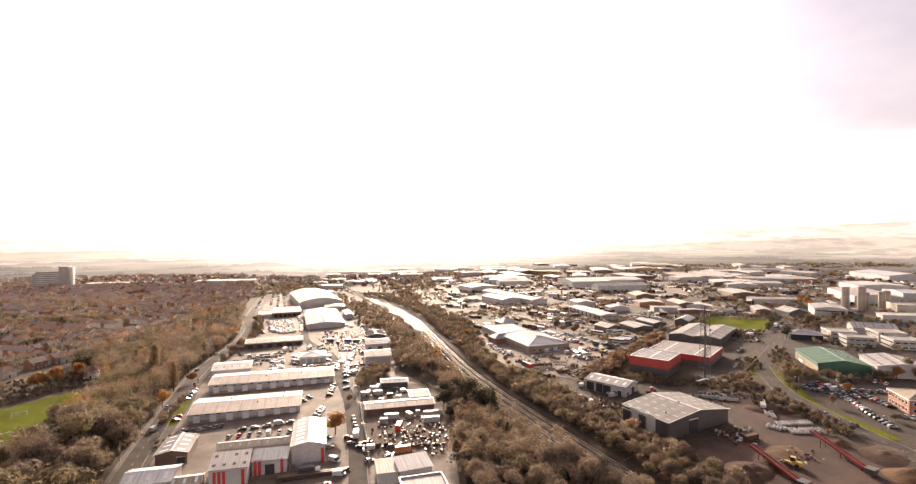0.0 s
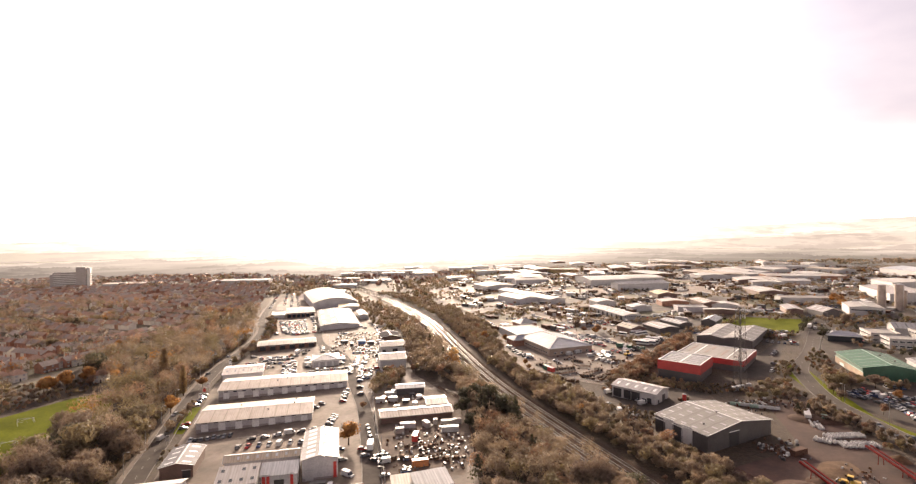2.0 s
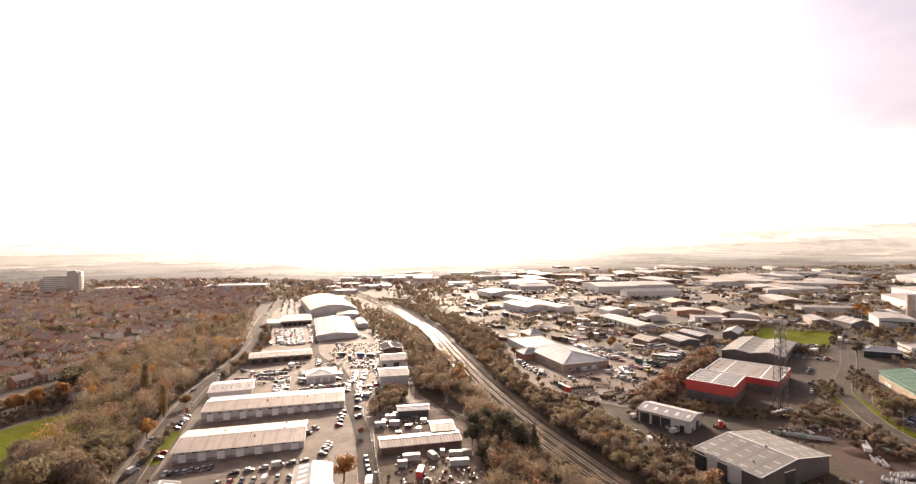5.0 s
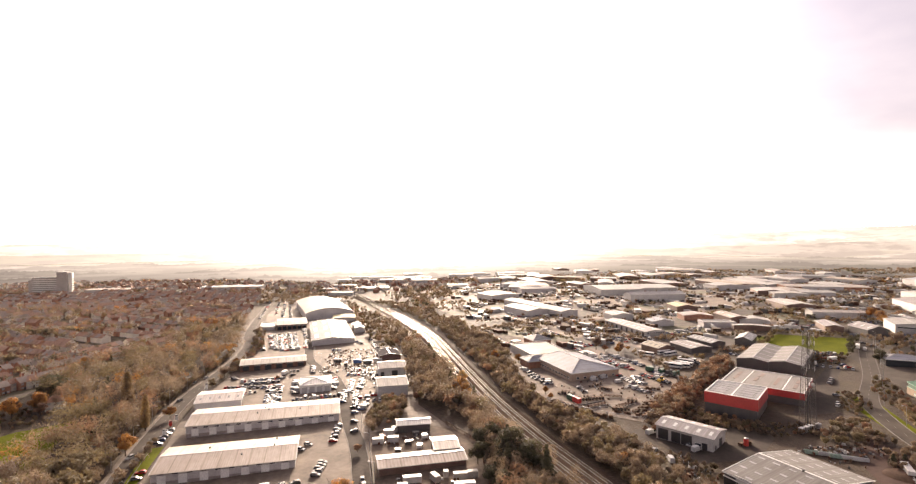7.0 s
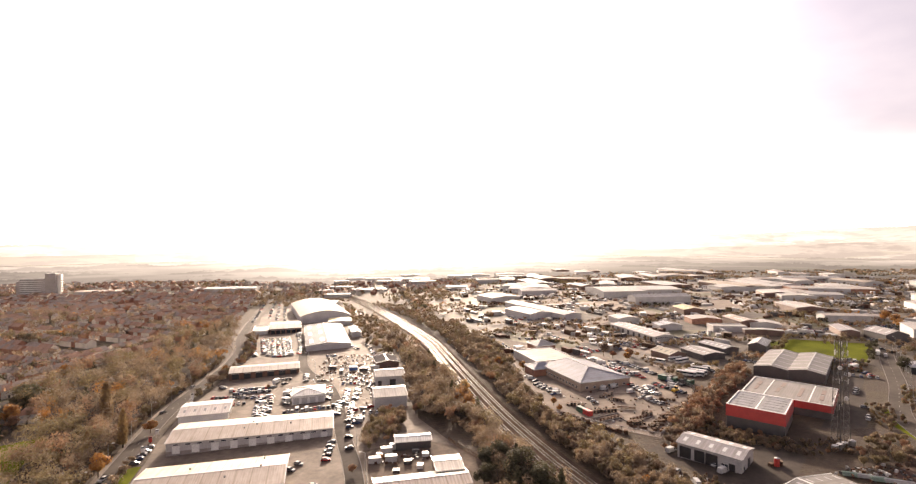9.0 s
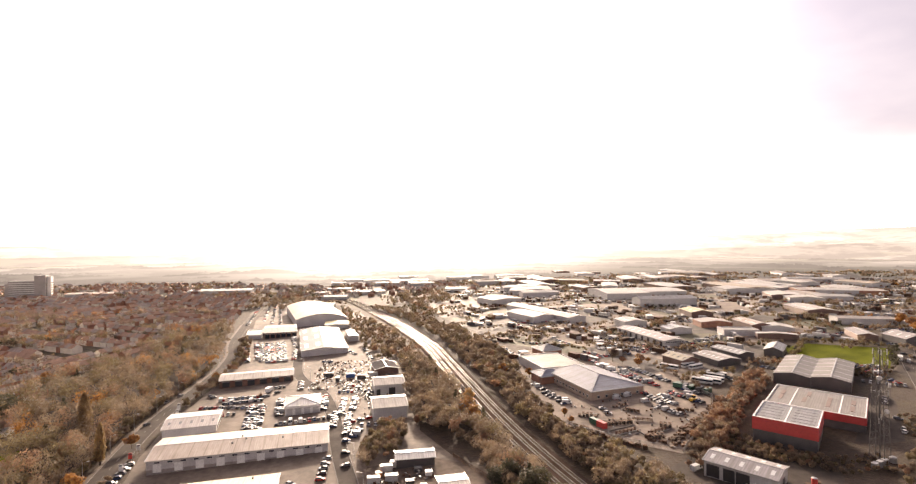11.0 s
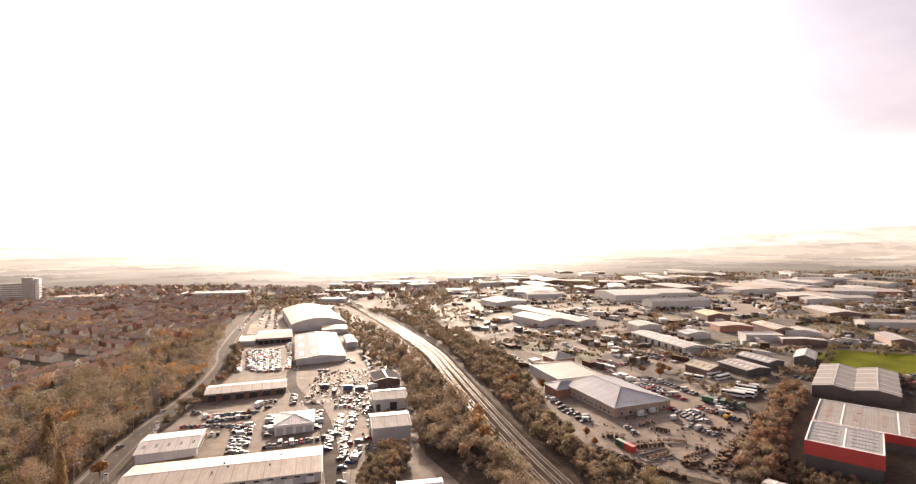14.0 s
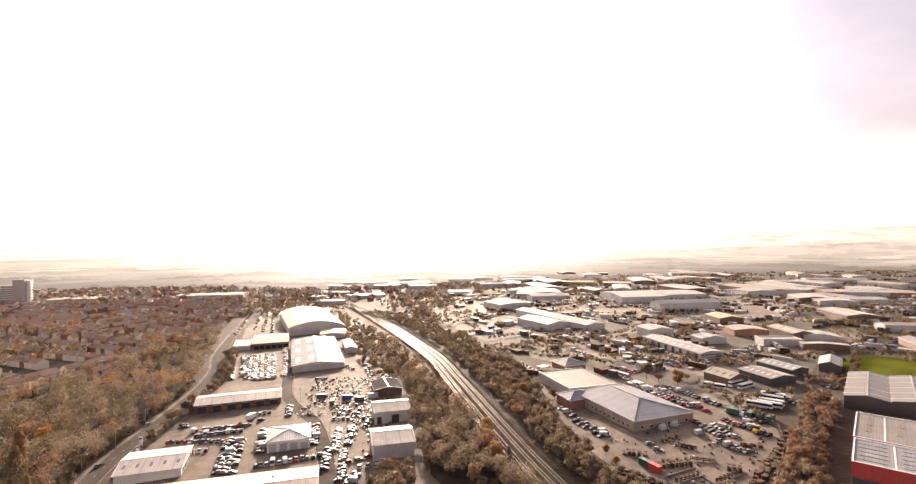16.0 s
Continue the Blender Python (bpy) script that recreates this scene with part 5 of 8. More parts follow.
def tree_meshes(seed, height, radius, tint, leaves, kind="round", size=0.45):
    rng = np.random.default_rng(seed)
    r = random.Random(seed)
    s = Shape()
    top = height * (0.55 if kind == "round" else 0.95)
    s.tube((0, 0, -0.5), (0.1, 0.05, height * 0.3), height * 0.028, height * 0.02, 7)
    s.tube((0.1, 0.05, height * 0.3), (0.25, 0.1, top), height * 0.02, height * 0.008, 6)
    for k in range(11 if kind == "round" else 4):
        z0 = height * r.uniform(0.22, 0.5)
        th, q = r.uniform(0, 6.28), r.uniform(0.5, 0.95)
        tip = (radius * q * math.cos(th), radius * q * math.sin(th), min(height * 0.93, z0 + height * r.uniform(0.2, 0.45)))
        mid = (tip[0] * 0.45, tip[1] * 0.45, z0 + (tip[2] - z0) * 0.6)
        s.tube((0.1, 0.05, z0), mid, height * 0.011, height * 0.007, 5)
        s.tube(mid, tip, height * 0.007, 0.02, 4)
        for j in range(3):
            tw = (tip[0] + r.uniform(-1.2, 1.2), tip[1] + r.uniform(-1.2, 1.2), tip[2] + r.uniform(0.2, 1.6))
            s.tube(mid, tw, 0.05, 0.015, 3)
    trunk = s.mesh("trunk", BARK)
    thin = 0.3 if tint == "brown" else 1.0
    pts, out = crown_points(rng, int(leaves * (3.4 if thin < 1 else 1.7)), height, radius, 13, kind)
    v, f = leaf_quads(rng, pts, size * (1.0 if thin < 1 else 0.72), thin, out)
    me = bpy.data.meshes.new("crown")
    me.from_pydata(v.tolist(), [], f.tolist())
    me.materials.append(LEAF[tint])
    return trunk, me


TREE_LABEL = {"brown": "brown half-bare deciduous tree in late autumn", "olive": "olive-green broad tree keeping its late leaves", "orange": "bright orange autumn tree with full crown",
              "russet": "russet-leaved autumn tree with open crown", "dark": "dark green conifer with ragged outline", "poplar": "tall narrow half-bare poplar"}
VARIANTS = {}
for tint, specs in {"brown": ((11, 4.8, 850, "round"), (13, 5.6, 850, "round"), (9, 4.2, 650, "round"), (12, 5.0, 700, "round")), "olive": ((13, 5.8, 1400, "round"), (11, 4.8, 1200, "round"), (12, 5.6, 1200, "round")),
                    "orange": ((10, 4.2, 1100, "round"), (8, 3.4, 900, "round")), "russet": ((9, 4.0, 800, "round"), (7, 3.2, 600, "round")), "dark": ((13, 4.2, 1500, "cone"), (13, 5.4, 1900, "round")), "poplar": ((22, 3.2, 1900, "poplar"),)}.items():
    VARIANTS[tint] = [(h, r) + tree_meshes(len(tint) * 100 + i, h, r, tint, n, k) for i, (h, r, n, k) in enumerate(specs)]
TREES = []


def plant(x, y, tint, scale=1.0, which=None):
    h, r, trunk, crown = VARIANTS[tint][random.randrange(len(VARIANTS[tint])) if which is None else which]
    ob = thing("tree", TREE_LABEL[tint], "tree", x, y, random.uniform(0, 360), group="trees")
    ob.scale = (scale * random.uniform(0.9, 1.15), scale * random.uniform(0.9, 1.15), scale * random.uniform(0.85, 1.15))
    for n, me in (("trunk", trunk), ("crown", crown)):
        o = new(n, me)
        o.parent = ob
    TREES.append((x, y))
    return ob


class Woods:
    """Many small trees as one mass: uneven crowns of leaf clumps on stems."""
    def __init__(self):
        self.v, self.f, self.n, self.stems = [], [], 0, Shape()

    def add(self, rng, x, y, h, r, n, size, stem=True, kind="round", thin=1.0):
        p, out = crown_points(rng, n, h, r, 6, kind)
        v, f = leaf_quads(rng, p + np.array((x, y, gz(x, y))), size, thin, out)
        self.v.append(v)
        self.f.append(f + self.n)
        self.n += len(v)
        if stem:
            z = gz(x, y)
            self.stems.tube((x, y, z - 0.4), (x + rng.uniform(-.5, .5), y, z + h * 0.6), h * 0.014, 0.04, 3)

    def close(self, name, tint, label):
        if not self.v:
            return
        me = bpy.data.meshes.new(name)
        me.from_pydata(np.concatenate(self.v).tolist(), [], np.concatenate(self.f).tolist())
        me.materials.append(LEAF[tint])
        ob = tagged(new(name, me), label, "trees", kind="stuff")
        if self.stems.v:
            part("stems", self.stems, BARK, ob)


WOODS = {t: Woods() for t in LEAF}
W_WEST = [(-95.6, 175.4), (-139.7, 184.4), (-148.2, 204.8), (-161.1, 239.9), (-155.5, 252.0), (-161.2, 279.6), (-167.0, 310.5), (-175.8, 339.0), (-184.6, 371.6), (-229.5, 409.0), (-246.8, 458.0), (-238.5, 522.5), (-218.2, 619.2), (-206.3, 732.3), (-192.4, 732.0), (-174.0, 642.6), (-157.3, 579.1), (-147.0, 528.6), (-143.9, 488.1), (-142.6, 439.5), (-136.6, 366.5), (-127.1, 309.6), (-116.6, 252.7), (-109.6, 213.7)]
W_MID = [(34.1, 170.1), (88.3, 155.2), (77.5, 185.4), (66.5, 224.5), (54.2, 273.3), (45.0, 322.1), (37.4, 378.9), (27.5, 452.0), (14.5, 525.0), (3.5, 581.9), (-16.0, 647.1), (-35.0, 704.1), (-43.0, 696.3), (-13.8, 614.8), (-1.6, 533.6), (1.5, 484.9), (4.5, 436.2), (4.8, 395.7), (8.5, 358.0), (23.5, 342.8), (32.0, 322.4), (36.7, 293.9), (35.7, 257.5), (32.6, 225.2), (27.0, 210.7)]
W_EAST = [(104.3, 154.8), (122.0, 162.5), (117.3, 189.3), (113.8, 208.9), (107.0, 239.8), (101.2, 268.2), (93.3, 304.8), (84.6, 330.9), (77.2, 345.7), (76.3, 378.1), (77.7, 402.3), (82.3, 450.8), (85.0, 499.3), (75.5, 556.2), (61.6, 629.3), (33.4, 710.9), (1.3, 792.6), (-30.3, 858.0), (-48.3, 858.4), (-14.2, 776.7), (9.7, 703.3), (27.7, 630.1), (41.6, 556.9), (49.5, 483.9), (57.7, 402.7), (65.5, 337.8), (75.0, 280.9), (86.3, 232.1), (96.4, 187.4)]
W_RED = [(113.2, 292.2), (126.7, 308.5), (156.4, 341.2), (195.0, 377.7), (218.9, 401.3), (233.1, 404.2), (219.0, 380.5), (192.4, 358.2), (161.9, 328.8), (141.0, 305.4), (125.3, 289.7)]
W_MAST = [(178.1, 263.3), (188.8, 272.8), (205.5, 283.8), (216.4, 284.3), (215.7, 274.6), (209.0, 261.8), (202.2, 255.5), (189.2, 258.2)]
W_NORTH = [(-76, 797), (-46, 633), (-28, 535), (-16, 508), (-5, 509), (2, 530), (-16, 622), (-46, 742), (-84, 883)]
W_BANK = [(185.8, 238.0), (201.2, 255.5), (205.7, 237.6), (202.4, 213.4), (196.6, 207.0), (194.1, 223.3)]


def scatter(poly, spacing, seed):
    rng = random.Random(seed)
    x0, x1 = min(p[0] for p in poly), max(p[0] for p in poly)
    y0, y1 = min(p[1] for p in poly), max(p[1] for p in poly)
    out, y = [], y0
    while y < y1:
        step = spacing * (1 + max(0, y - 340) / 730)
        x = x0 + rng.uniform(0, step)
        while x < x1:
            px, py = x + rng.uniform(-0.45, 0.45) * step, y + rng.uniform(-0.45, 0.45) * step
            if inside(px, py, poly):
                out.append((px, py))
            x += step
        y += step * 0.9
    rng.shuffle(out)
    return sorted(out, key=lambda p: p[1])


def wooded(poly, spacing, seed, things, tints, hmin, hmax, near=340, stands=0.0):
    """Trees over a polygon. stands: how far alike trees keep together, in metres."""
    rng = np.random.default_rng(seed)
    pts = scatter(poly, spacing, seed)
    for k, (x, y) in enumerate(pts):
        pull = [1.0] * len(tints)
        if stands:
            pull = [math.exp(4.0 * noise.noise((x / stands, y / stands, 9.0 * i))) for i in range(len(tints))]
        tint = random.choices([t for t, _ in tints], [w * q for (_, w), q in zip(tints, pull)])[0]
        if k < things:
            plant(x, y, tint, random.uniform(hmin, hmax) / 11)
        else:
            h = random.uniform(hmin, hmax)
            far = y > near
            bare = tint == "brown" and not far
            WOODS[tint].add(rng, x, y, h, h * random.uniform(0.42, 0.62), 430 if bare else 420 if not far else 230, 0.5 if bare else 0.32 if not far else 0.42, not far, "cone" if tint == "dark" else "round", 0.3 if bare else 1.0)


random.seed(5)
wooded(W_WEST, 7.6, 21, 80, (("brown", 6), ("olive", 4.5), ("russet", 1.4), ("orange", 0.5), ("dark", 0.35)), 7, 19, 420, 34.0)
wooded(W_MID, 5.0, 22, 60, (("brown", 10), ("olive", 1.6), ("russet", 0.8), ("dark", 0.6)), 5, 12.5)
wooded(W_EAST, 4.2, 23, 45, (("brown", 10), ("olive", 3), ("russet", 0.5), ("orange", 0.06)), 4, 8.5)
wooded(W_RED, 3.6, 24, 14, (("brown", 4), ("russet", 6), ("olive", 0.6)), 3.5, 7.5)
wooded(W_MAST, 4.2, 25, 12, (("brown", 4), ("olive", 4), ("russet", 2)), 2.5, 5)
wooded(W_BANK, 4.5, 26, 8, (("brown", 5), ("dark", 1)), 2.5, 5)

wooded(W_NORTH, 6.0, 27, 0, (("brown", 5), ("olive", 3), ("russet", 1)), 5, 10, 420)

# single trees that stand out
for x, y, sc in ((-160, 380, 1.0), (-156, 372, 0.9), (-163, 388, 0.8), (-133, 344, 0.75), (-141, 330, 0.6)):
    plant(x, y, "poplar", sc)
for x, y, tint, sc in ((-271, 502, "orange", 1.3), (-244, 484, "orange", 1.25), (-293, 509, "orange", 1.2), (-181, 428, "russet", 1.3), (-315, 509, "olive", 1.2), (-226, 416, "dark", 1.5), (-219, 408, "dark", 1.2), (-177, 378, "dark", 0.9), (-126.2, 312.0, "orange", 1.25), (-128.5, 361.5, "orange", 1.0), (-22.8, 248.3, "orange", 1.15), (-225.1, 366.4, "orange", 1.6), (-229.0, 369.5, "orange", 1.1), (-218.5, 374.9, "orange", 1.3), (-213.2, 386.8, "orange", 1.3), (-207.5, 380.5, "russet", 0.8), (-20.1, 295.2, "russet", 0.6),
                       (33.5, 366.0, "orange", 1.25), (37.0, 358.5, "orange", 1.15), (35.5, 373.0, "orange", 1.0), (70.7, 443.5, "orange", 0.9), (34.4, 345.0, "olive", 1.0), (45.4, 269.4, "dark", 1.25), (40.7, 259.0, "dark", 1.2), (51.6, 260.4, "dark", 1.15), (45.1, 280.0, "dark", 1.15), (36.9, 249.4, "dark", 0.75), (53.9, 250.6, "dark", 1.1), (43.2, 241.2, "dark", 0.7), (32.8, 255.9, "dark", 0.7), (35.0, 283.4, "dark", 0.8), (40.8, 289.8, "dark", 0.9), (31.3, 273.8, "dark", 0.7),
                       (227.0, 261.4, "brown", 0.6), (231.5, 268.0, "olive", 0.75), (236.5, 266.8, "olive", 0.72), (241.3, 265.6, "brown", 0.75), (254.4, 264.2, "brown", 0.7), (263.7, 268.5, "russet", 0.8), (247.4, 244.8, "orange", 0.6), (223.8, 230.7, "russet", 0.6), (232.5, 206.3, "russet", 0.6), (222.3, 251.8, "brown", 0.6), (294.8, 260.0, "orange", 0.9), (301.0, 253.4, "russet", 0.9), (306.7, 263.8, "olive", 0.8), (290.4, 276.2, "brown", 0.7),
                       (465.5, 507.2, "orange", 1.3), (476.9, 529.6, "orange", 1.4), (457.8, 497.7, "orange", 1.1), (321.7, 372.7, "dark", 0.8), (327.5, 379.1, "dark", 0.6), (368.5, 334.5, "dark", 0.6), (378.4, 412.0, "brown", 0.9), (385.2, 419.9, "russet", 0.9),
                       (168.3, 442.4, "orange", 0.7), (173.1, 448.8, "russet", 0.8), (162.0, 453.9, "russet", 0.7), (157.8, 461.3, "brown", 0.9), (86.8, 434.5, "orange", 0.8), (84.9, 357.6, "orange", 0.5), (78.7, 363.4, "olive", 0.5), (12.7, 371.3, "russet", 0.9), (8.0, 361.7, "russet", 0.85)):
    plant(x, y, tint, sc)

# low brush on the rough ground
B_RED = [(142.3, 297.3), (164.8, 274.9), (186.8, 272.8), (194.4, 288.1), (170.4, 290.2), (154.1, 301.9), (149.8, 313.3)]
B_FOOT = [(151.2, 329.2), (155.4, 310.3), (167.3, 292.0), (170.2, 287.9), (163.9, 283.6), (150.0, 289.3), (139.6, 300.4), (134.7, 306.8)]
B_BACK = [(222.2, 290.7), (238.0, 296.8), (251.4, 316.0), (251.2, 324.1), (239.4, 319.5), (223.9, 300.4)]
B_BANK = [(114.0, 239.6), (120.8, 208.7), (125.9, 239.4), (119.3, 263.8), (107.0, 276.2)]
B_LAWN = [(291.7, 373.4), (321.0, 395.4), (305.6, 413.5), (270.2, 434.6), (252.7, 414.7), (271.1, 398.1)]
for poly, sd, gap, top in ((B_FOOT, 60, 2.6, 3.2), (B_RED, 61, 3.4, 2.4), (B_BACK, 62, 3.2, 3.0), (B_BANK, 63, 3.2, 3.0), (B_LAWN, 64, 3.2, 3.0)):
    wooded(poly, gap, sd, 0, (("brown", 6), ("russet", 1), ("olive", 3)), 0.8, top)

B_ROAD = [(-128.9, 413.3), (-126.8, 406.8), (-124.4, 431.0), (-125.5, 471.5), (-124.9, 520.1), (-130.9, 560.7), (-146.6, 625.8), (-155.3, 650.2), (-160.0, 642.3), (-143.2, 573.1), (-133.0, 528.3), (-130.0, 487.8), (-129.1, 455.4)]
B_GREEN = [(230.9, 265.4), (240.9, 263.6), (256.6, 273.7), (261.9, 296.3), (251.0, 296.5), (238.5, 279.0)]
B_CURVE = [(250.9, 299.8), (261.9, 297.9), (273.4, 313.9), (294.6, 342.5), (288.5, 344.3), (261.3, 319.0)]
B_FIELD = [(-198.0, 371.0), (-224.0, 331.0), (-247.0, 300.0), (-335.0, 268.0), (-338.0, 340.0), (-290.0, 376.0), (-252.0, 392.0), (-236.0, 398.0), (-214.0, 400.0)]
B_TIP = [(191.5, 196.0), (203.5, 196.0), (206.5, 228.0), (213.0, 252.0), (206.0, 262.0), (198.5, 245.0)]
B_HALL = [(255.0, 257.0), (276.0, 256.0), (292.0, 255.0), (297.0, 262.0), (274.0, 265.0), (257.0, 266.0)]
B_SIDE = [(198.5, 247.5), (203.7, 237.7), (202.4, 213.4), (200.0, 189.2), (197.0, 189.2), (196.4, 213.5), (197.7, 237.8)]
B_SERV = [(-19.8, 321.0), (-14.6, 312.0), (-12.8, 321.7), (-2.0, 324.7), (1.5, 343.3), (3.1, 360.2), (-9.0, 365.3), (-17.5, 346.1)]
B_VERGE = [(-104.4, 244.4), (-99.5, 244.3), (-100.9, 262.1), (-104.9, 262.2)]
for poly, sd, lo, hi in ((B_ROAD, 65, 3, 7), (B_GREEN, 66, 3.5, 6), (B_CURVE, 67, 1.5, 4), (B_VERGE, 68, 1.0, 2.2), (B_SIDE, 69, 1.0, 2.6), (B_SERV, 70, 4, 7.5), (B_FIELD, 71, 1.2, 3.6), (B_TIP, 72, 2.0, 4.5), (B_HALL, 73, 3.0, 5.5)):
    wooded(poly, 4.4, sd, 0, (("brown", 5), ("russet", 1.5), ("olive", 3)), lo, hi, 900)
for x, y, tint, sc in ((-130.7, 479.7, "orange", 0.9), (-127.8, 445.6, "brown", 0.8), (-127.3, 463.4, "brown", 0.75), (-141.1, 569.0, "brown", 0.8), (-150.2, 609.7, "brown", 0.9), (-87.4, 430.2, "russet", 0.35), (36.5, 375.7, "orange", 1.0), (39.1, 391.8, "orange", 0.9), (176.8, 459.3, "orange", 0.6), (181.0, 452.7, "orange", 0.55), (85.1, 347.9, "orange", 0.5), (74.2, 345.7, "olive", 0.5)):
    plant(x, y, tint, sc)

# dark garden trees between the offices and along their drives
B_OFFICE = [(318.0, 318.0), (352.0, 300.0), (400.0, 305.0), (432.0, 350.0), (470.0, 425.0), (440.0, 452.0), (396.0, 436.0), (352.0, 400.0), (330.0, 385.0)]
rngo = np.random.default_rng(74)
for x, y in scatter(B_OFFICE, 7.5, 74):
    if all((x - bx) ** 2 + (y - by) ** 2 > 17 ** 2 for bx, by in [o[1:3] for o in OFFICES] + [(396.4, 369.0), (333.2, 367.0), (449.3, 465.9), (401.1, 457.6)]) and rngo.uniform() < 0.75:
        h = rngo.uniform(2.5, 7.0)
        WOODS[("brown", "olive", "dark", "russet")[rngo.choice(4, p=(0.45, 0.25, 0.2, 0.1))]].add(rngo, x, y, h, h * 0.5, 240, 0.36, True)

rnge = np.random.default_rng(91)
for x, y in resample([p for p in MAIN_ROAD if 175 < p[1] < 534], 2.6):
    h = rnge.uniform(2.5, 6.5)
    WOODS["olive" if rnge.uniform() < 0.35 else "brown"].add(rnge, x - rnge.uniform(8.0, 10.5), y, h, h * 0.55, 130, 0.4, False)

# hedges and belts further off
rngf = np.random.default_rng(77)
for x0, y0, x1, y1, n, tint in ((282.1, 434.3, 333.7, 481.7, 26, "olive"), (333.7, 481.7, 377.5, 446.0, 22, "olive"), (375.5, 444.4, 323.0, 397.0, 26, "dark"), (289.0, 475.4, 305.4, 458.1, 10, "dark"), (179.3, 404.1, 220.9, 411.3, 18, "olive"), (177.1, 375.9, 180.1, 448.7, 16, "brown"), (158.4, 513.9, 229.1, 480.0, 22, "brown"), (229.1, 480.0, 318.6, 486.1, 26, "brown"),
                                (-112.3, 278.5, -119.6, 327.3, 14, "brown"), (148.8, 497.9, 107.2, 563.6, 20, "olive"), (87.3, 564.0, 145.8, 611.3, 26, "brown"), (145.8, 611.3, 315.3, 607.6, 36, "brown"), (246.4, 576.7, 314.4, 640.0, 22, "olive"), (407.7, 508.5, 504.8, 603.5, 34, "brown"), (367.8, 509.3, 426.3, 556.6, 20, "brown")):
    for k in range(n):
        q = (k + rngf.uniform(-0.4, 0.4)) / n
        h = rngf.uniform(2.5, 6)
        WOODS[tint].add(rngf, x0 + (x1 - x0) * q + rngf.uniform(-2, 2), y0 + (y1 - y0) * q + rngf.uniform(-2, 2), h, h * 0.5, 90, 0.42)


def far_trees(count, x0, x1, y0, y1, seed, tints, hmin, hmax, n, size, avoid=()):
    """Hedge lines and copses: short rows of trees that grow into one another."""
    rng = np.random.default_rng(seed)
    rr = random.Random(seed)
    made = 0
    while made < count:
        cx, cy, a = rr.uniform(x0, x1), rr.uniform(y0, y1), rr.choice((0.1, 1.5, 1.7, 0.4, -0.3))
        row = rr.randrange(3, 14)
        tint = rr.choices([t for t, _ in tints], [w for _, w in tints])[0]
        made += row * 0.3
        for k in range(row):
            u, v = (k - row / 2) * hmax * 0.75 + rr.uniform(-2, 2), rr.uniform(-0.35, 0.35) * hmax
            x, y = cx + u * math.cos(a) - v * math.sin(a), cy + u * math.sin(a) + v * math.cos(a)
            if any(inside(x, y, p) for p in avoid) or abs(x - offs(y)) < 22 or not clear(x, y):
                continue
            h = rr.uniform(hmin, hmax)
            if rr.random() < 0.25:
                tint = rr.choices([t for t, _ in tints], [w for _, w in tints])[0]
            WOODS[tint].add(rng, x, y, h, h * rr.uniform(0.45, 0.7), n, size, False)
            made += 0.7


def offs(y):
    """Where the railway runs, by its distance north."""
    return min(RAIL, key=lambda p: abs(p[1] - y))[0] + 4


BUILT = [(o.location.x, o.location.y) for o in scene.objects if o.parent is None and o.name.split(".")[0] in ("warehouse", "factory_shed", "depot_building", "office_block")]


def clear(x, y):
    return all((x - a) ** 2 + (y - b) ** 2 > 420 for a, b in BUILT)


TOWN = [(-241.8, 385.0), (-246.8, 458.0), (-238.5, 522.5), (-218.2, 619.2), (-189.8, 675.3), (-218.7, 821.7), (-260.0, 1057.3), (-445.3, 1085.7), (-1176.0, 1198.9), (-914.6, 747.9), (-567.9, 465.0), (-335.7, 354.7)]
MIXT = (("brown", 7), ("olive", 2.4), ("russet", 1.1), ("dark", 0.9), ("orange", 0.05))
far_trees(1500, -905.1, -208.5, 399.5, 813.3, 31, (("brown", 6), ("olive", 3), ("russet", 1.6), ("dark", 0.8), ("orange", 0.45)), 8, 13, 75, 0.62, (W_WEST,))
far_trees(1500, -1415.5, -220.8, 839.8, 1267.0, 32, MIXT, 6, 10, 30, 0.95)
far_trees(420, -16.9, 83.7, 728.2, 1066.0, 40, MIXT, 4, 9, 44, 0.8)
far_trees(420, -249.5, -91.1, 854.7, 1264.1, 33, MIXT, 5, 9, 44, 0.9)
far_trees(2400, 48.7, 1071.5, 516.3, 1028.2, 34, MIXT, 2.5, 6.0, 40, 0.6)
far_trees(500, 171.0, 464.9, 416.5, 604.4, 39, MIXT, 1.5, 4.5, 50, 0.42, ([(275.1, 434.4), (305.6, 413.5), (322.1, 392.9), (367.9, 432.4), (381.5, 445.9), (333.6, 484.2), (300.9, 476.8)],))
far_trees(1200, 74.1, 1364.6, 1050.0, 1248.5, 35, MIXT, 4, 9, 26, 1.1)
far_trees(420, 371.3, 980.5, 379.7, 706.4, 36, MIXT, 3, 7, 60, 0.55)
far_trees(240, -421.7, -242.5, 218.9, 409.3, 38, MIXT, 5, 10, 110, 0.5, ([(-145.9, 230.7), (-168.9, 270.1), (-191.3, 323.2), (-198.5, 367.8), (-221.9, 348.1), (-250.3, 328.5), (-333.5, 273.7), (-331.3, 192.7), (-151.8, 188.7)],))
for t, lab in (("brown", "mass of brown half-bare trees and scrub"), ("olive", "mass of olive-green late trees and hedges"), ("orange", "scattered orange autumn trees of the town"), ("russet", "mass of russet autumn trees"), ("dark", "scattered dark evergreen trees")):
    WOODS[t].close("woods_" + t, t, lab)


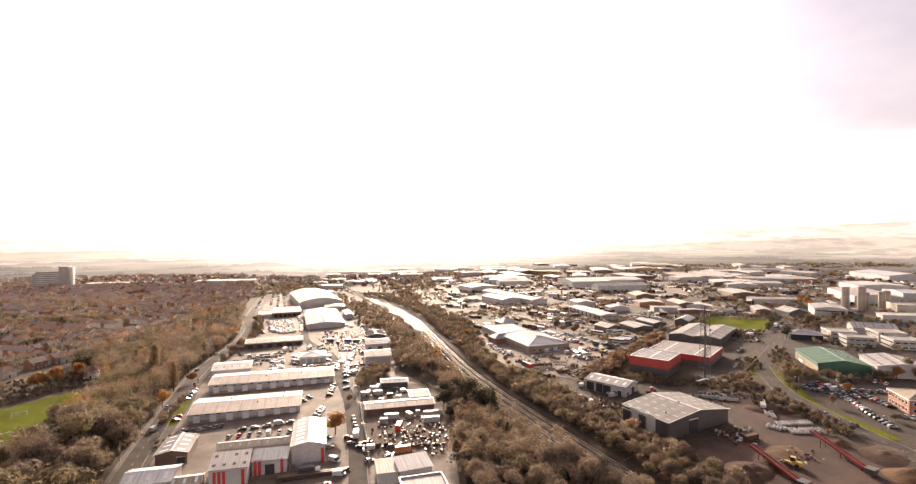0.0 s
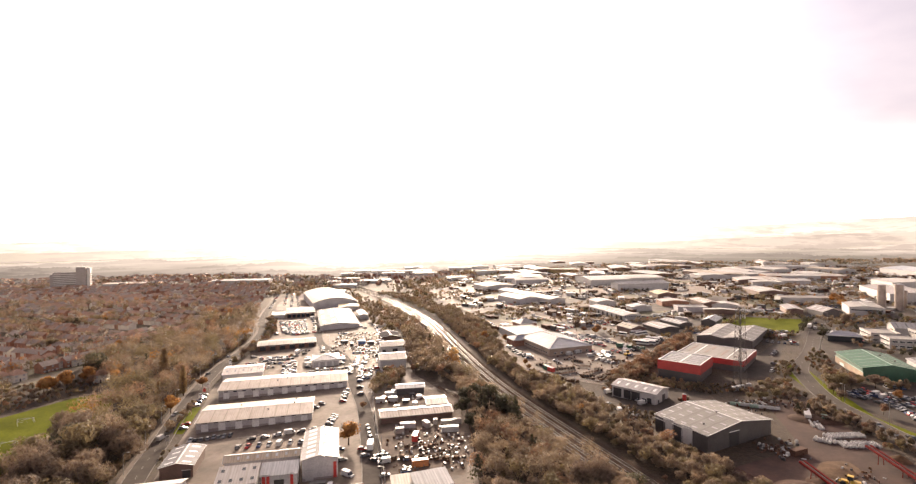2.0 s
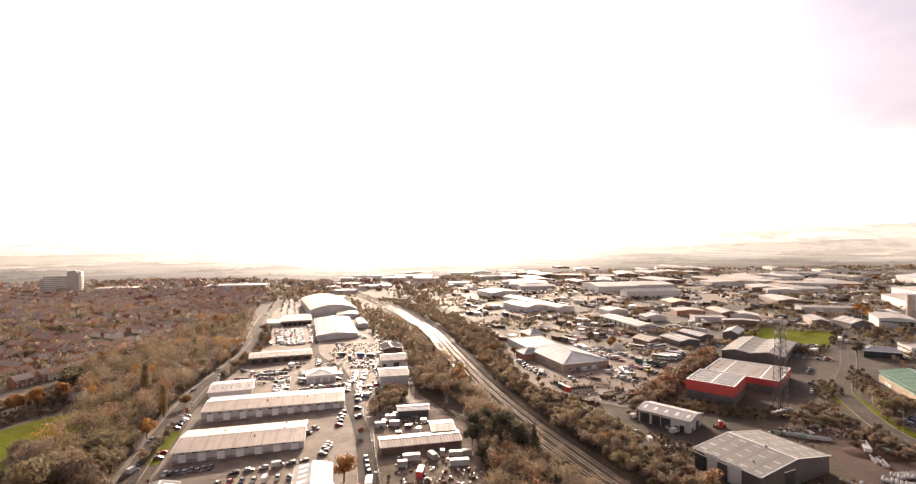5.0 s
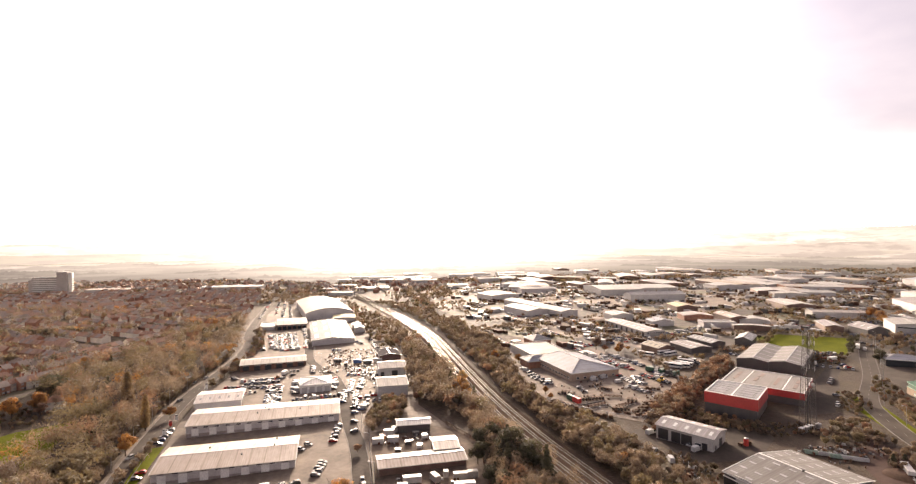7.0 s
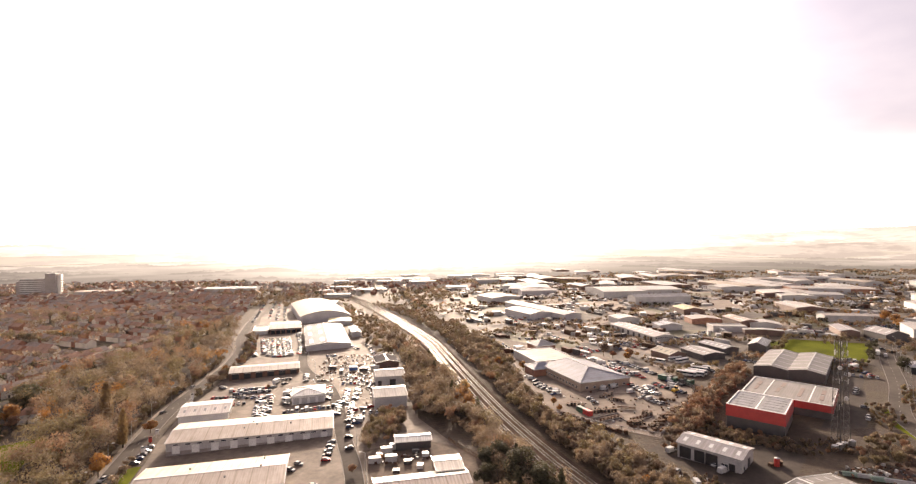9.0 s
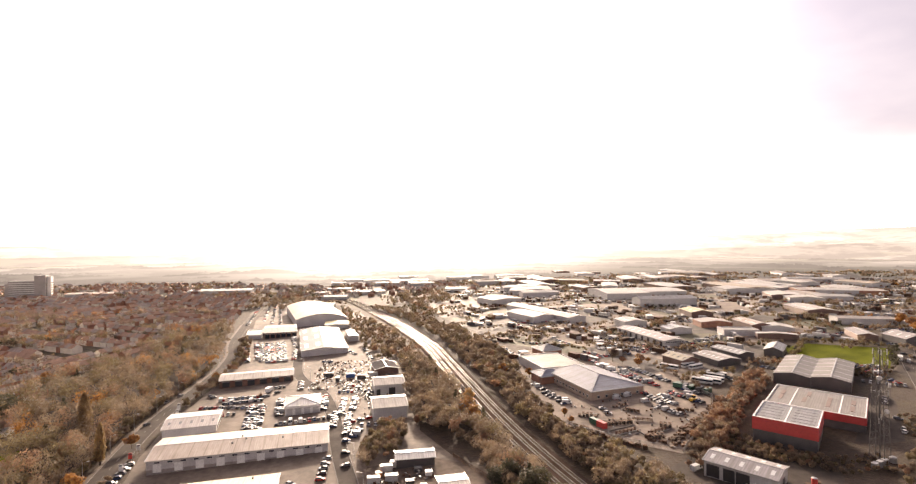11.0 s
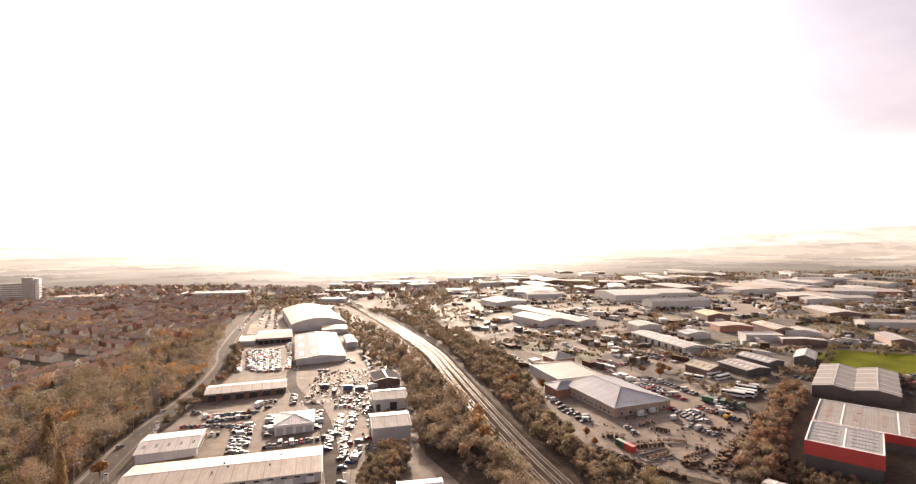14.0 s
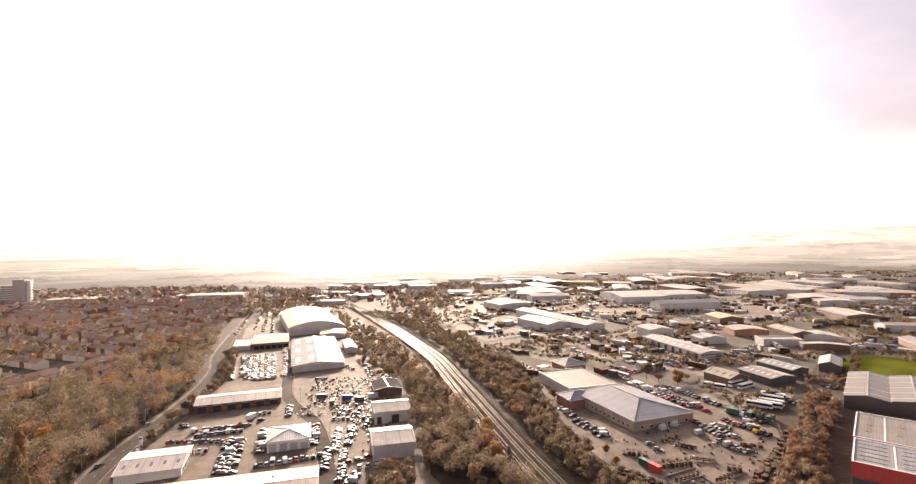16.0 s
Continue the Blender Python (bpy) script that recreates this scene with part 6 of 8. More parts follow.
# ---------- houses ----------
def house_kit(style):
    """The meshes of one small house: gabled or hipped, with windows, door and chimney."""
    w, d, e, r = (8.5, 8.0, 5.2, 3.0) if style != "terrace" else (5.6, 9.0, 5.4, 2.9)
    kit = {}
    wall = Shape()
    if style == "hip":
        wall.box(0, 0, -1.5, w, d, e + 1.5)
        c = [(-w / 2 - .4, -d / 2 - .4, e), (w / 2 + .4, -d / 2 - .4, e), (w / 2 + .4, d / 2 + .4, e), (-w / 2 - .4, d / 2 + .4, e)]
        roof = Shape().loft(c, [(-1.6, -.05, e + r), (1.6, -.05, e + r), (1.6, .05, e + r), (-1.6, .05, e + r)])
    else:
        prof = [(-d / 2, -1.5), (d / 2, -1.5), (d / 2, e), (0, e + r), (-d / 2, e)]
        wall.loft([(-w / 2, p, z) for p, z in reversed(prof)], [(w / 2, p, z) for p, z in reversed(prof)])
        k, o, u = r / (d / 2), 0.4, 0.2
        rp = [(-d / 2 - o, e - k * o), (0, e + r), (d / 2 + o, e - k * o)]
        low = [(-d / 2 - o, e - k * o), (0, e + r), (d / 2 + o, e - k * o), (d / 2 + o, e - k * o + u), (0, e + r + u), (-d / 2 - o, e - k * o + u)]
        roof = Shape().loft([(-w / 2 - .3, p, z) for p, z in reversed(low)], [(w / 2 + .3, p, z) for p, z in reversed(low)])
    kit["wall"], kit["roof"] = wall, roof
    kit["chimney"] = Shape().box(w * 0.36, 0.6, e + 0.5, 0.9, 0.7, r + 1.2).box(w * 0.36 - .2, 0.6, e + r + 1.7, 0.25, 0.25, 0.4).box(w * 0.36 + .2, 0.6, e + r + 1.7, 0.25, 0.25, 0.4)
    kit["windows"] = [Shape().box(px * w, -d / 2 - .02, pz, 1.5, 0.12, 1.2) for px in (-0.26, 0.26) for pz in (0.9, 3.5)][: (4 if style != "terrace" else 3)]
    kit["door"] = Shape().box(0, -d / 2 - .02, 0, 0.95, 0.12, 2.05)
    return kit


KITS = {s: house_kit(s) for s in ("gable", "hip", "terrace")}


def first_house(style, wallmat, roofmat, label):
    k = KITS[style]
    ob = tagged(new("house"), label, "house", "houses of the town")
    part("wall", k["wall"], wallmat, ob)
    part("roof", k["roof"], roofmat, ob)
    part("chimney", k["chimney"], BRICK, ob)
    for w in k["windows"]:
        part("window", w, OFFWHITE, ob)
    part("door", k["door"], DARK, ob)
    return ob


PROTO = [(first_house("gable", BRICK, TILES, "red brick house with brown tiled gable roof"), "gable"), (first_house("hip", RENDER_W, TILES, "cream rendered house with hipped tile roof"), "hip"),
         (first_house("terrace", BRICK, SLATE, "narrow brick terraced house with slate roof"), "terrace"), (first_house("hip", BRICK, TILES, "brick house with hipped brown tile roof"), "hip"), (first_house("terrace", RENDER_W, SLATE, "pale rendered terraced house with slate roof"), "terrace")]
spots = []
streets = Shape()
rh = random.Random(9)
for block in range(30):
    bx, by = -225 - (block % 6) * 120, 390 + (block // 6) * 136
    lean = rh.choice((-28, -24, 62, 66, -30)) + rh.uniform(-4, 4)
    for row in range(-2, 3):
        a = radians(lean)
        mid = [(bx + u * math.cos(a) - (row * 27 + 11.5) * math.sin(a), by + u * math.sin(a) + (row * 27 + 11.5) * math.cos(a)) for u in range(-66, 67, 11)]
        mid = [s for s in mid if inside(*s, TOWN) and not inside(*s, W_WEST)]
        if row % 2 and len(mid) > 3:
            strip(streets, mid, -3.4, 3.4, 0.12)
        terraced = rh.random() < 0.6
        step = 5.7 if terraced else 9.6
        for k in range(-12, 13) if terraced else range(-7, 8):
            if terraced and k % 8 == 5:
                continue
            u, v = k * step, row * 27 + rh.uniform(-0.3, 0.3)
            a = radians(lean)
            x, y = bx + u * math.cos(a) - v * math.sin(a), by + u * math.sin(a) + v * math.cos(a)
            if inside(x, y, TOWN) and not inside(x, y, W_WEST) and (terraced or rh.random() < 0.8) and all((x - p[0]) ** 2 + (y - p[1]) ** 2 > 28 for p in spots[-260:]):
                spots.append((x, y, lean + (180 if row % 2 else 0), terraced))
# the row of pale semi-detached houses nearest the playing field
spots = [p for p in spots if not (p[0] > -335 and p[1] < 425)]
NEAR_HOUSES = [(-298.6, 449.0, 60), (-291.0, 453.0, 60), (-270.2, 405.0, 62), (-277.5, 400.5, 62), (-283.0, 388.0, 58), (-264.5, 443.0, 58), (-257.5, 447.0, 58), (-284.6, 460.0, 55), (-208.0, 394.0, 20), (-221.7, 446.0, -30), (-229.5, 450.5, -30), (-305.0, 417.0, 60), (-312.0, 413.0, 60)]
structure("road_town", streets, ASPHALT, "narrow grey streets between the houses", "road")
spots.sort(key=lambda p: p[1] - 0.25 * p[0])
used = set()
for x, y, a in NEAR_HOUSES:
    copy_thing(PROTO[1][0], pose(x, y, gz(x, y), 0, 0, a))
for k, (x, y, a, terraced) in enumerate(spots[:137]):
    i = rh.choices(range(5), (0, 0, 3, 0, 2) if terraced else (4, 2, 0, 3, 0))[0]
    ob, _ = PROTO[i]
    m = pose(x, y, gz(x, y), 0, 0, a)
    if i not in used:
        used.add(i)
        ob.matrix_world = m
    else:
        copy_thing(ob, m)
for i, (ob, _) in enumerate(PROTO):
    if i not in used:
        ob.matrix_world = pose(-260 - 12 * i, 520, gz(-260, 520))
rest = {"far_house_roofs": (Shape(), TILES, "brown tiled roofs of far houses"), "far_slate_roofs": (Shape(), SLATE, "grey slate roofs of far houses"), "far_house_walls": (Shape(), BRICK, "brick walls of far houses"), "far_house_fronts": (Shape(), RENDER_W, "pale rendered walls of far houses")}
more = spots[137:]
for k in range(800):
    x = rh.uniform(-1400, 150) if k % 3 else rh.uniform(-1200, -400)
    y = rh.uniform(1010, 1280)
    more.append((x, y, round(rh.uniform(0, 180) / 30) * 30, False))
for x, y, a, terraced in more:
    s = "terrace" if terraced else rh.choice(("gable", "hip", "gable"))
    m = pose(x, y, gz(x, y), 0, 0, a)
    rest["far_slate_roofs" if rh.random() < 0.4 else "far_house_roofs"][0].add(KITS[s]["roof"], m)
    rest["far_house_fronts" if rh.random() < 0.6 else "far_house_walls"][0].add(KITS[s]["wall"], m)
for n, (s, mt, lab) in rest.items():
    tagged(part(n, s, mt), lab, "houses", kind="stuff")


# ---------- vehicles ----------
def paintwork(name, colour):
    return plain(name, colour, 0.42, 0.0, vary=0.05, spec=0.25)


PAINTS = {"white": paintwork("white_car_paint", (0.45, 0.445, 0.435)), "silver": plain("silver_car_paint", (0.26, 0.26, 0.26), 0.42, 0.2, vary=0.05, spec=0.3), "black": paintwork("black_car_paint", (0.02, 0.02, 0.022)),
          "blue": paintwork("dark_blue_car_paint", (0.03, 0.05, 0.12)), "red": paintwork("red_car_paint", (0.4, 0.03, 0.025)), "grey": paintwork("grey_car_paint", (0.12, 0.12, 0.13))}


def wheel_shape(x, y, r=0.32, w=0.22):
    return Shape().tube((x, y - w / 2, r), (x, y + w / 2, r), r, r, 10)


def car_shapes(kind):
    """Body, glass and lamps of a hatchback or a van, nose towards +x."""
    if kind == "car":
        L, W = 4.3, 1.76
        low = Shape().loft([(-L / 2, -W / 2 * .92, .22), (L / 2, -W / 2 * .88, .22), (L / 2, W / 2 * .88, .22), (-L / 2, W / 2 * .92, .22)], [(-L / 2 + .05, -W / 2, .62), (L / 2 - .05, -W / 2 * .95, .58), (L / 2 - .05, W / 2 * .95, .58), (-L / 2 + .05, W / 2, .62)])
        low.loft([(-L / 2 + .05, -W / 2, .62), (L / 2 - .05, -W / 2 * .95, .58), (L / 2 - .05, W / 2 * .95, .58), (-L / 2 + .05, W / 2, .62)], [(-L / 2 + .12, -W / 2 * .96, .9), (L / 2 - .5, -W / 2 * .9, .84), (L / 2 - .5, W / 2 * .9, .84), (-L / 2 + .12, W / 2 * .96, .9)])
        glass = Shape().loft([(-L / 2 + .15, -W / 2 * .94, .89), (L / 2 - 1.15, -W / 2 * .92, .86), (L / 2 - 1.15, W / 2 * .92, .86), (-L / 2 + .15, W / 2 * .94, .89)], [(-L / 2 + .62, -W / 2 * .76, 1.4), (L / 2 - 2.0, -W / 2 * .76, 1.42), (L / 2 - 2.0, W / 2 * .76, 1.42), (-L / 2 + .62, W / 2 * .76, 1.4)])
        roof = Shape().loft([(-L / 2 + .6, -W / 2 * .77, 1.4), (L / 2 - 2.0, -W / 2 * .77, 1.42), (L / 2 - 2.0, W / 2 * .77, 1.42), (-L / 2 + .6, W / 2 * .77, 1.4)], [(-L / 2 + .8, -W / 2 * .68, 1.47), (L / 2 - 2.15, -W / 2 * .68, 1.48), (L / 2 - 2.15, W / 2 * .68, 1.48), (-L / 2 + .8, W / 2 * .68, 1.47)])
        wheels = [(x, y) for x in (-1.3, 1.32) for y in (-.78, .78)]
    else:
        L, W = 5.3, 2.0
        low = Shape().loft([(-L / 2, -W / 2, .35), (L / 2, -W / 2 * .92, .35), (L / 2, W / 2 * .92, .35), (-L / 2, W / 2, .35)], [(-L / 2, -W / 2, 1.15), (L / 2 - .15, -W / 2 * .95, 1.0), (L / 2 - .15, W / 2 * .95, 1.0), (-L / 2, W / 2, 1.15)])
        low.loft([(-L / 2, -W / 2, 1.15), (L / 2 - 1.75, -W / 2, 1.15), (L / 2 - 1.75, W / 2, 1.15), (-L / 2, W / 2, 1.15)], [(-L / 2 + .1, -W / 2 * .92, 2.3), (L / 2 - 1.85, -W / 2 * .92, 2.3), (L / 2 - 1.85, W / 2 * .92, 2.3), (-L / 2 + .1, W / 2 * .92, 2.3)])
        glass = Shape().loft([(L / 2 - 1.76, -W / 2 * .94, 1.1), (L / 2 - .7, -W / 2 * .92, 1.05), (L / 2 - .7, W / 2 * .92, 1.05), (L / 2 - 1.76, W / 2 * .94, 1.1)], [(L / 2 - 1.84, -W / 2 * .86, 2.0), (L / 2 - 1.5, -W / 2 * .86, 2.0), (L / 2 - 1.5, W / 2 * .86, 2.0), (L / 2 - 1.84, W / 2 * .86, 2.0)])
        roof = Shape().loft([(L / 2 - 1.86, -W / 2 * .9, 2.0), (L / 2 - 1.45, -W / 2 * .86, 2.0), (L / 2 - 1.45, W / 2 * .86, 2.0), (L / 2 - 1.86, W / 2 * .9, 2.0)], [(L / 2 - 1.86, -W / 2 * .88, 2.3), (L / 2 - 1.7, -W / 2 * .84, 2.27), (L / 2 - 1.7, W / 2 * .84, 2.27), (L / 2 - 1.86, W / 2 * .88, 2.3)])
        wheels = [(x, y) for x in (-1.6, 1.7) for y in (-.88, .88)]
    return low, glass, roof, wheels


SHAPES = {k: car_shapes(k) for k in ("car", "van")}
_first = {}


def vehicle(kind, colour, x, y, turn):
    key = (kind, colour)
    m = pose(x, y, gz(x, y) + 0.06, 0, 0, turn)
    if key in _first:
        return copy_thing(_first[key], m)
    low, glass, roof, wheels = SHAPES[kind]
    ob = tagged(new(kind), f"{colour} parked {'hatchback car' if kind == 'car' else 'panel van'} on the ground", kind, "parked vehicles")
    ob.matrix_world = m
    part("body", low, PAINTS[colour], ob)
    part("glasshouse", glass, GLASS, ob, "dark tinted windows")
    part("roof", roof, PAINTS[colour], ob)
    for px, py in wheels:
        part("wheel", wheel_shape(px, py), BLACKS, ob)
    _first[key] = ob
    return ob


CARS = []
rc = random.Random(4)


def car_row(x0, y0, x1, y1, n, way):
    a = math.degrees(math.atan2(y1 - y0, x1 - x0))
    for k in range(n):
        if way != "van" and rc.random() < 0.07:
            continue
        q = k / max(1, n - 1)
        turn = a + (90 if way != "line" else 0) + (180 if rc.random() < 0.5 else 0) + rc.uniform(-4, 4)
        kind = "van" if way == "van" or rc.random() < 0.06 else "car"
        col = "white" if kind == "van" else rc.choices(list(PAINTS), (1.5, 3, 5, 3, 2.2, 4))[0]
        CARS.append((y0 + (y1 - y0) * q + rc.uniform(-.25, .25), x0 + (x1 - x0) * q + rc.uniform(-.25, .25), turn, kind, col))


car_row(-98.3, 268.0, -80.8, 270.4, 8, "side")
car_row(-69.1, 263.7, -41.9, 270.2, 6, "line")
car_row(-72.6, 255.4, -45.2, 255.3, 7, "side")
car_row(-117.4, 323.0, -119.3, 340.9, 5, "side")
car_row(-108.8, 285.5, -111.3, 302.7, 4, "side")
car_row(-46.5, 303.0, -43.8, 308.1, 2, "side")
car_row(-35.0, 275.7, -34.2, 286.8, 5, "side")
car_row(-32.8, 309.8, -33.0, 329.7, 5, "side")
car_row(-40.6, 249.5, -44.7, 255.2, 2, "line")
car_row(-23.8, 232.6, -14.6, 234.8, 2, "line")
car_row(-10.9, 229.8, -6.4, 235.2, 4, "side")
car_row(-15.7, 268.3, -13.7, 254.5, 4, "line")
car_row(-26.4, 348.2, -23.8, 321.1, 3, "side")
car_row(-6.1, 226.7, 3.6, 227.7, 2, "line")
car_row(-5.2, 215.0, 2.7, 217.0, 2, "line")
car_row(-19.7, 218.1, -16.3, 215.5, 1, "line")
car_row(-26.0, 244.0, -16.1, 241.8, 2, "line")
car_row(-67.6, 393.3, -73.3, 422.4, 11, "side")
car_row(-65.8, 378.4, -41.7, 383.0, 11, "side")
car_row(-44.1, 398.4, -46.8, 423.7, 10, "side")
car_row(-32.9, 388.0, -34.0, 414.7, 12, "side")
car_row(-27.5, 394.2, -27.5, 416.2, 9, "side")
car_row(-26.0, 373.4, -17.2, 377.7, 3, "line")
car_row(-20.4, 368.1, -13.1, 367.7, 3, "side")
car_row(-27.9, 357.3, -26.1, 361.0, 3, "side")
car_row(-23.3, 353.0, -21.1, 361.9, 5, "side")
car_row(-38.4, 384.5, -33.9, 384.7, 1, "line")
car_row(-20.2, 415.9, -18.6, 425.0, 3, "side")
car_row(-84.3, 432.6, -78.7, 439.2, 2, "line")
car_row(-64.3, 437.5, -67.7, 459.8, 5, "side")
car_row(-80.5, 403.5, -77.3, 405.4, 1, "line")
car_row(-100.2, 400.5, -94.2, 401.6, 3, "side")
car_row(-139.6, 616.8, -119.7, 545.0, 18, "side")
car_row(-134.0, 615.1, -113.3, 534.5, 20, "side")
car_row(-129.1, 616.2, -107.5, 530.1, 22, "side")
car_row(-124.1, 616.2, -102.7, 528.8, 22, "side")
car_row(-118.5, 614.6, -98.1, 530.4, 20, "side")
car_row(-113.5, 614.6, -94.3, 532.2, 20, "side")
car_row(-143.3, 598.3, -124.6, 534.8, 16, "side")
car_row(-106.9, 632.4, -96.0, 584.4, 10, "side")
car_row(-204.6, 939.6, -169.9, 765.9, 18, "side")
car_row(-198.0, 948.5, -156.2, 747.3, 18, "side")
car_row(-190.0, 945.0, -143.8, 736.5, 18, "side")
car_row(-215.1, 920.2, -182.5, 737.1, 16, "side")
car_row(-43.7, 551.7, -38.1, 540.4, 3, "side")
car_row(150.4, 429.6, 154.5, 403.1, 11, "side")
car_row(161.2, 439.9, 168.6, 404.1, 14, "side")
car_row(85.2, 418.3, 92.5, 381.7, 7, "side")
car_row(88.8, 527.1, 93.7, 489.2, 10, "side")
car_row(111.3, 545.3, 133.4, 535.3, 9, "side")
car_row(142.2, 555.4, 147.0, 528.8, 8, "side")
car_row(176.8, 515.9, 193.2, 482.9, 9, "side")
car_row(183.3, 525.7, 195.5, 495.8, 9, "side")
car_row(166.1, 504.4, 181.6, 476.7, 9, "side")
car_row(148.8, 495.7, 155.2, 481.1, 4, "line")
car_row(179.1, 548.2, 198.2, 533.5, 8, "side")
car_row(232.4, 255.1, 237.8, 252.0, 3, "side")
car_row(243.6, 256.7, 245.0, 247.8, 5, "side")
car_row(235.5, 242.3, 238.8, 240.5, 2, "side")
car_row(252.0, 246.0, 266.6, 240.3, 7, "side")
car_row(250.6, 235.3, 247.5, 221.9, 6, "side")
car_row(237.2, 233.9, 232.5, 219.9, 7, "side")
car_row(231.8, 221.9, 223.9, 200.2, 8, "side")
car_row(277.0, 256.9, 279.7, 252.4, 3, "side")
car_row(239.6, 211.3, 242.8, 206.9, 3, "side")
car_row(259.9, 263.3, 266.3, 259.7, 3, "side")
car_row(386.9, 422.6, 387.6, 414.9, 3, "side")
car_row(424.1, 451.4, 441.7, 438.8, 8, "side")
car_row(409.2, 425.0, 413.6, 413.1, 5, "side")
car_row(343.8, 365.5, 338.7, 354.0, 3, "side")
car_row(303.7, 408.4, 313.1, 399.0, 6, "side")
car_row(297.7, 384.0, 294.5, 369.1, 4, "side")
car_row(519.6, 584.6, 565.8, 618.4, 4, "line")
car_row(365.5, 427.9, 363.0, 418.1, 2, "side")
car_row(262.4, 380.2, 277.5, 381.4, 3, "line")
car_row(278.3, 376.2, 292.8, 363.0, 6, "side")
car_row(-119.6, 416.7, -81.0, 409.8, 15, "side")
car_row(-122.1, 443.9, -117.6, 437.3, 3, "side")
car_row(-84.7, 450.3, -77.1, 450.8, 4, "side")
car_row(-38.7, 430.3, -19.7, 429.0, 8, "side")
car_row(-36.4, 437.2, -25.9, 435.7, 5, "side")
car_row(-36.1, 443.8, -25.3, 443.1, 5, "side")
car_row(-93.5, 572.7, -87.3, 533.0, 14, "side")
car_row(-61.0, 519.5, -55.0, 516.9, 3, "side")
car_row(-23.1, 517.8, -30.2, 558.5, 8, "side")
car_row(231.1, 258.1, 245.9, 261.8, 6, "side")
car_row(233.2, 251.6, 251.1, 253.6, 7, "side")
car_row(235.4, 244.3, 253.3, 246.3, 7, "side")
car_row(236.6, 236.9, 251.5, 239.0, 6, "side")
car_row(299.0, 400.7, 316.7, 406.8, 7, "side")
car_row(299.2, 392.6, 315.0, 398.0, 6, "side")
car_row(138.5, 360.5, 142.9, 347.5, 6, "side")
car_row(157.9, 383.6, 164.5, 361.6, 9, "side")
car_row(150.1, 378.9, 148.4, 365.2, 5, "side")
car_row(167.6, 393.9, 172.1, 376.0, 6, "side")
car_row(-110.4, 429.8, -85.9, 432.9, 17, "side")
car_row(-106.5, 422.4, -85.0, 424.9, 15, "side")
car_row(-80.5, 375.1, -87.6, 412.8, 11, "side")
car_row(-77.1, 374.4, -84.4, 412.0, 11, "side")
car_row(-73.8, 373.7, -80.7, 409.5, 10, "side")
car_row(-35.3, 369.4, -36.3, 389.7, 7, "side")
car_row(-27.3, 363.8, -28.8, 389.6, 9, "side")
car_row(153.1, 437.5, 157.6, 397.5, 16, "side")
car_row(143.2, 384.8, 143.6, 365.2, 7, "side")
car_row(86.2, 398.3, 91.4, 377.2, 6, "side")
CARS += [(378.9, 123.3, 20.0, "van", "white"), (381.9, 131.1, 20.0, "van", "white"), (371.1, 164.1, -30.0, "van", "white"), (363.3, 149.6, 15.0, "car", "white"), (377.6, 93.2, -10.0, "van", "white"), (394.0, -136.9, 76.7, "car", "grey"), (433.9, -144.0, -100.8, "car", "silver"), (446.7, -140.8, 79.2, "car", "white"), (308.7, -122.6, -100.8, "car", "white"), (282.6, -114.4, 79.2, "car", "silver"), (273.7, -113.7, 79.2, "van", "white"),
         (219.7, 209.7, -98.3, "car", "silver"), (210.9, 207.4, 84.1, "car", "white"), (205.9, 210.5, 84.1, "car", "black"), (408.6, 347.6, 44.2, "van", "white"),
         (381.7, 94.2, 6.9, "van", "white"), (380.3, 124.1, 33.9, "van", "white"), (383.3, 132.0, 33.9, "van", "white"), (370.3, 136.3, 15.4, "van", "white"), (374.0, 151.2, -54, "van", "white"), (364.3, 149.5, 24.4, "car", "white"), (376.9, 166.1, -54, "van", "white"), (364.4, 108.6, -1.3, "car", "silver"), (357.9, 108.8, -34.6, "car", "white"),
         (289.8, 115.6, 24.4, "van", "white"), (279.9, 124.8, 24.4, "van", "white"), (274.2, 126.0, 24.4, "car", "white"), (268.5, 125.1, 24.4, "van", "white"), (272.1, 108.1, 44.2, "car", "silver"), (261.6, 109.4, 79.2, "van", "white"), (266.5, 106.3, 67, "car", "white"), (205.2, -16.7, 2.8, "van", "white"), (198.0, -20.5, 33.9, "car", "red")]
# rows of cars in the far estate's yards
FIELD = [(272.1, 436.9), (308.6, 413.5), (322.1, 393.8), (366.0, 428.4), (385.4, 447.4), (333.5, 487.4), (294.9, 478.5)]
for k, (bx, by) in enumerate(BUILT):
    if bx > 50 and by > 453:
        for j in range(3):
            cx, cy, a = bx + rc.uniform(-45, 45), by - rc.uniform(22, 45), radians(rc.choice((-5, -85, 20, -70)))
            n = rc.randrange(5, 13)
            if clear(cx, cy) and not any(inside(cx + n * k * math.cos(a), cy + n * k * math.sin(a), FIELD) for k in (0, 1.4, 2.8)):
                car_row(cx, cy, cx + n * 2.8 * math.cos(a), cy + n * 2.8 * math.sin(a), n, "side")
CARS.sort()
masses = {}
for k, (y, x, turn, kind, col) in enumerate(CARS):
    if k < 215:
        vehicle(kind, col, x, y, turn)
    else:
        m = pose(x, y, gz(x, y) + 0.06, 0, 0, turn)
        low, glass, roof, wheels = SHAPES[kind]
        masses.setdefault(col, Shape()).add(low, m).add(roof, m)
        masses.setdefault("glass", Shape()).add(glass, m)
        tyres = masses.setdefault("tyres", Shape())
        for px, py in wheels if y < 453 else ():
            tyres.add(wheel_shape(px, py), m)
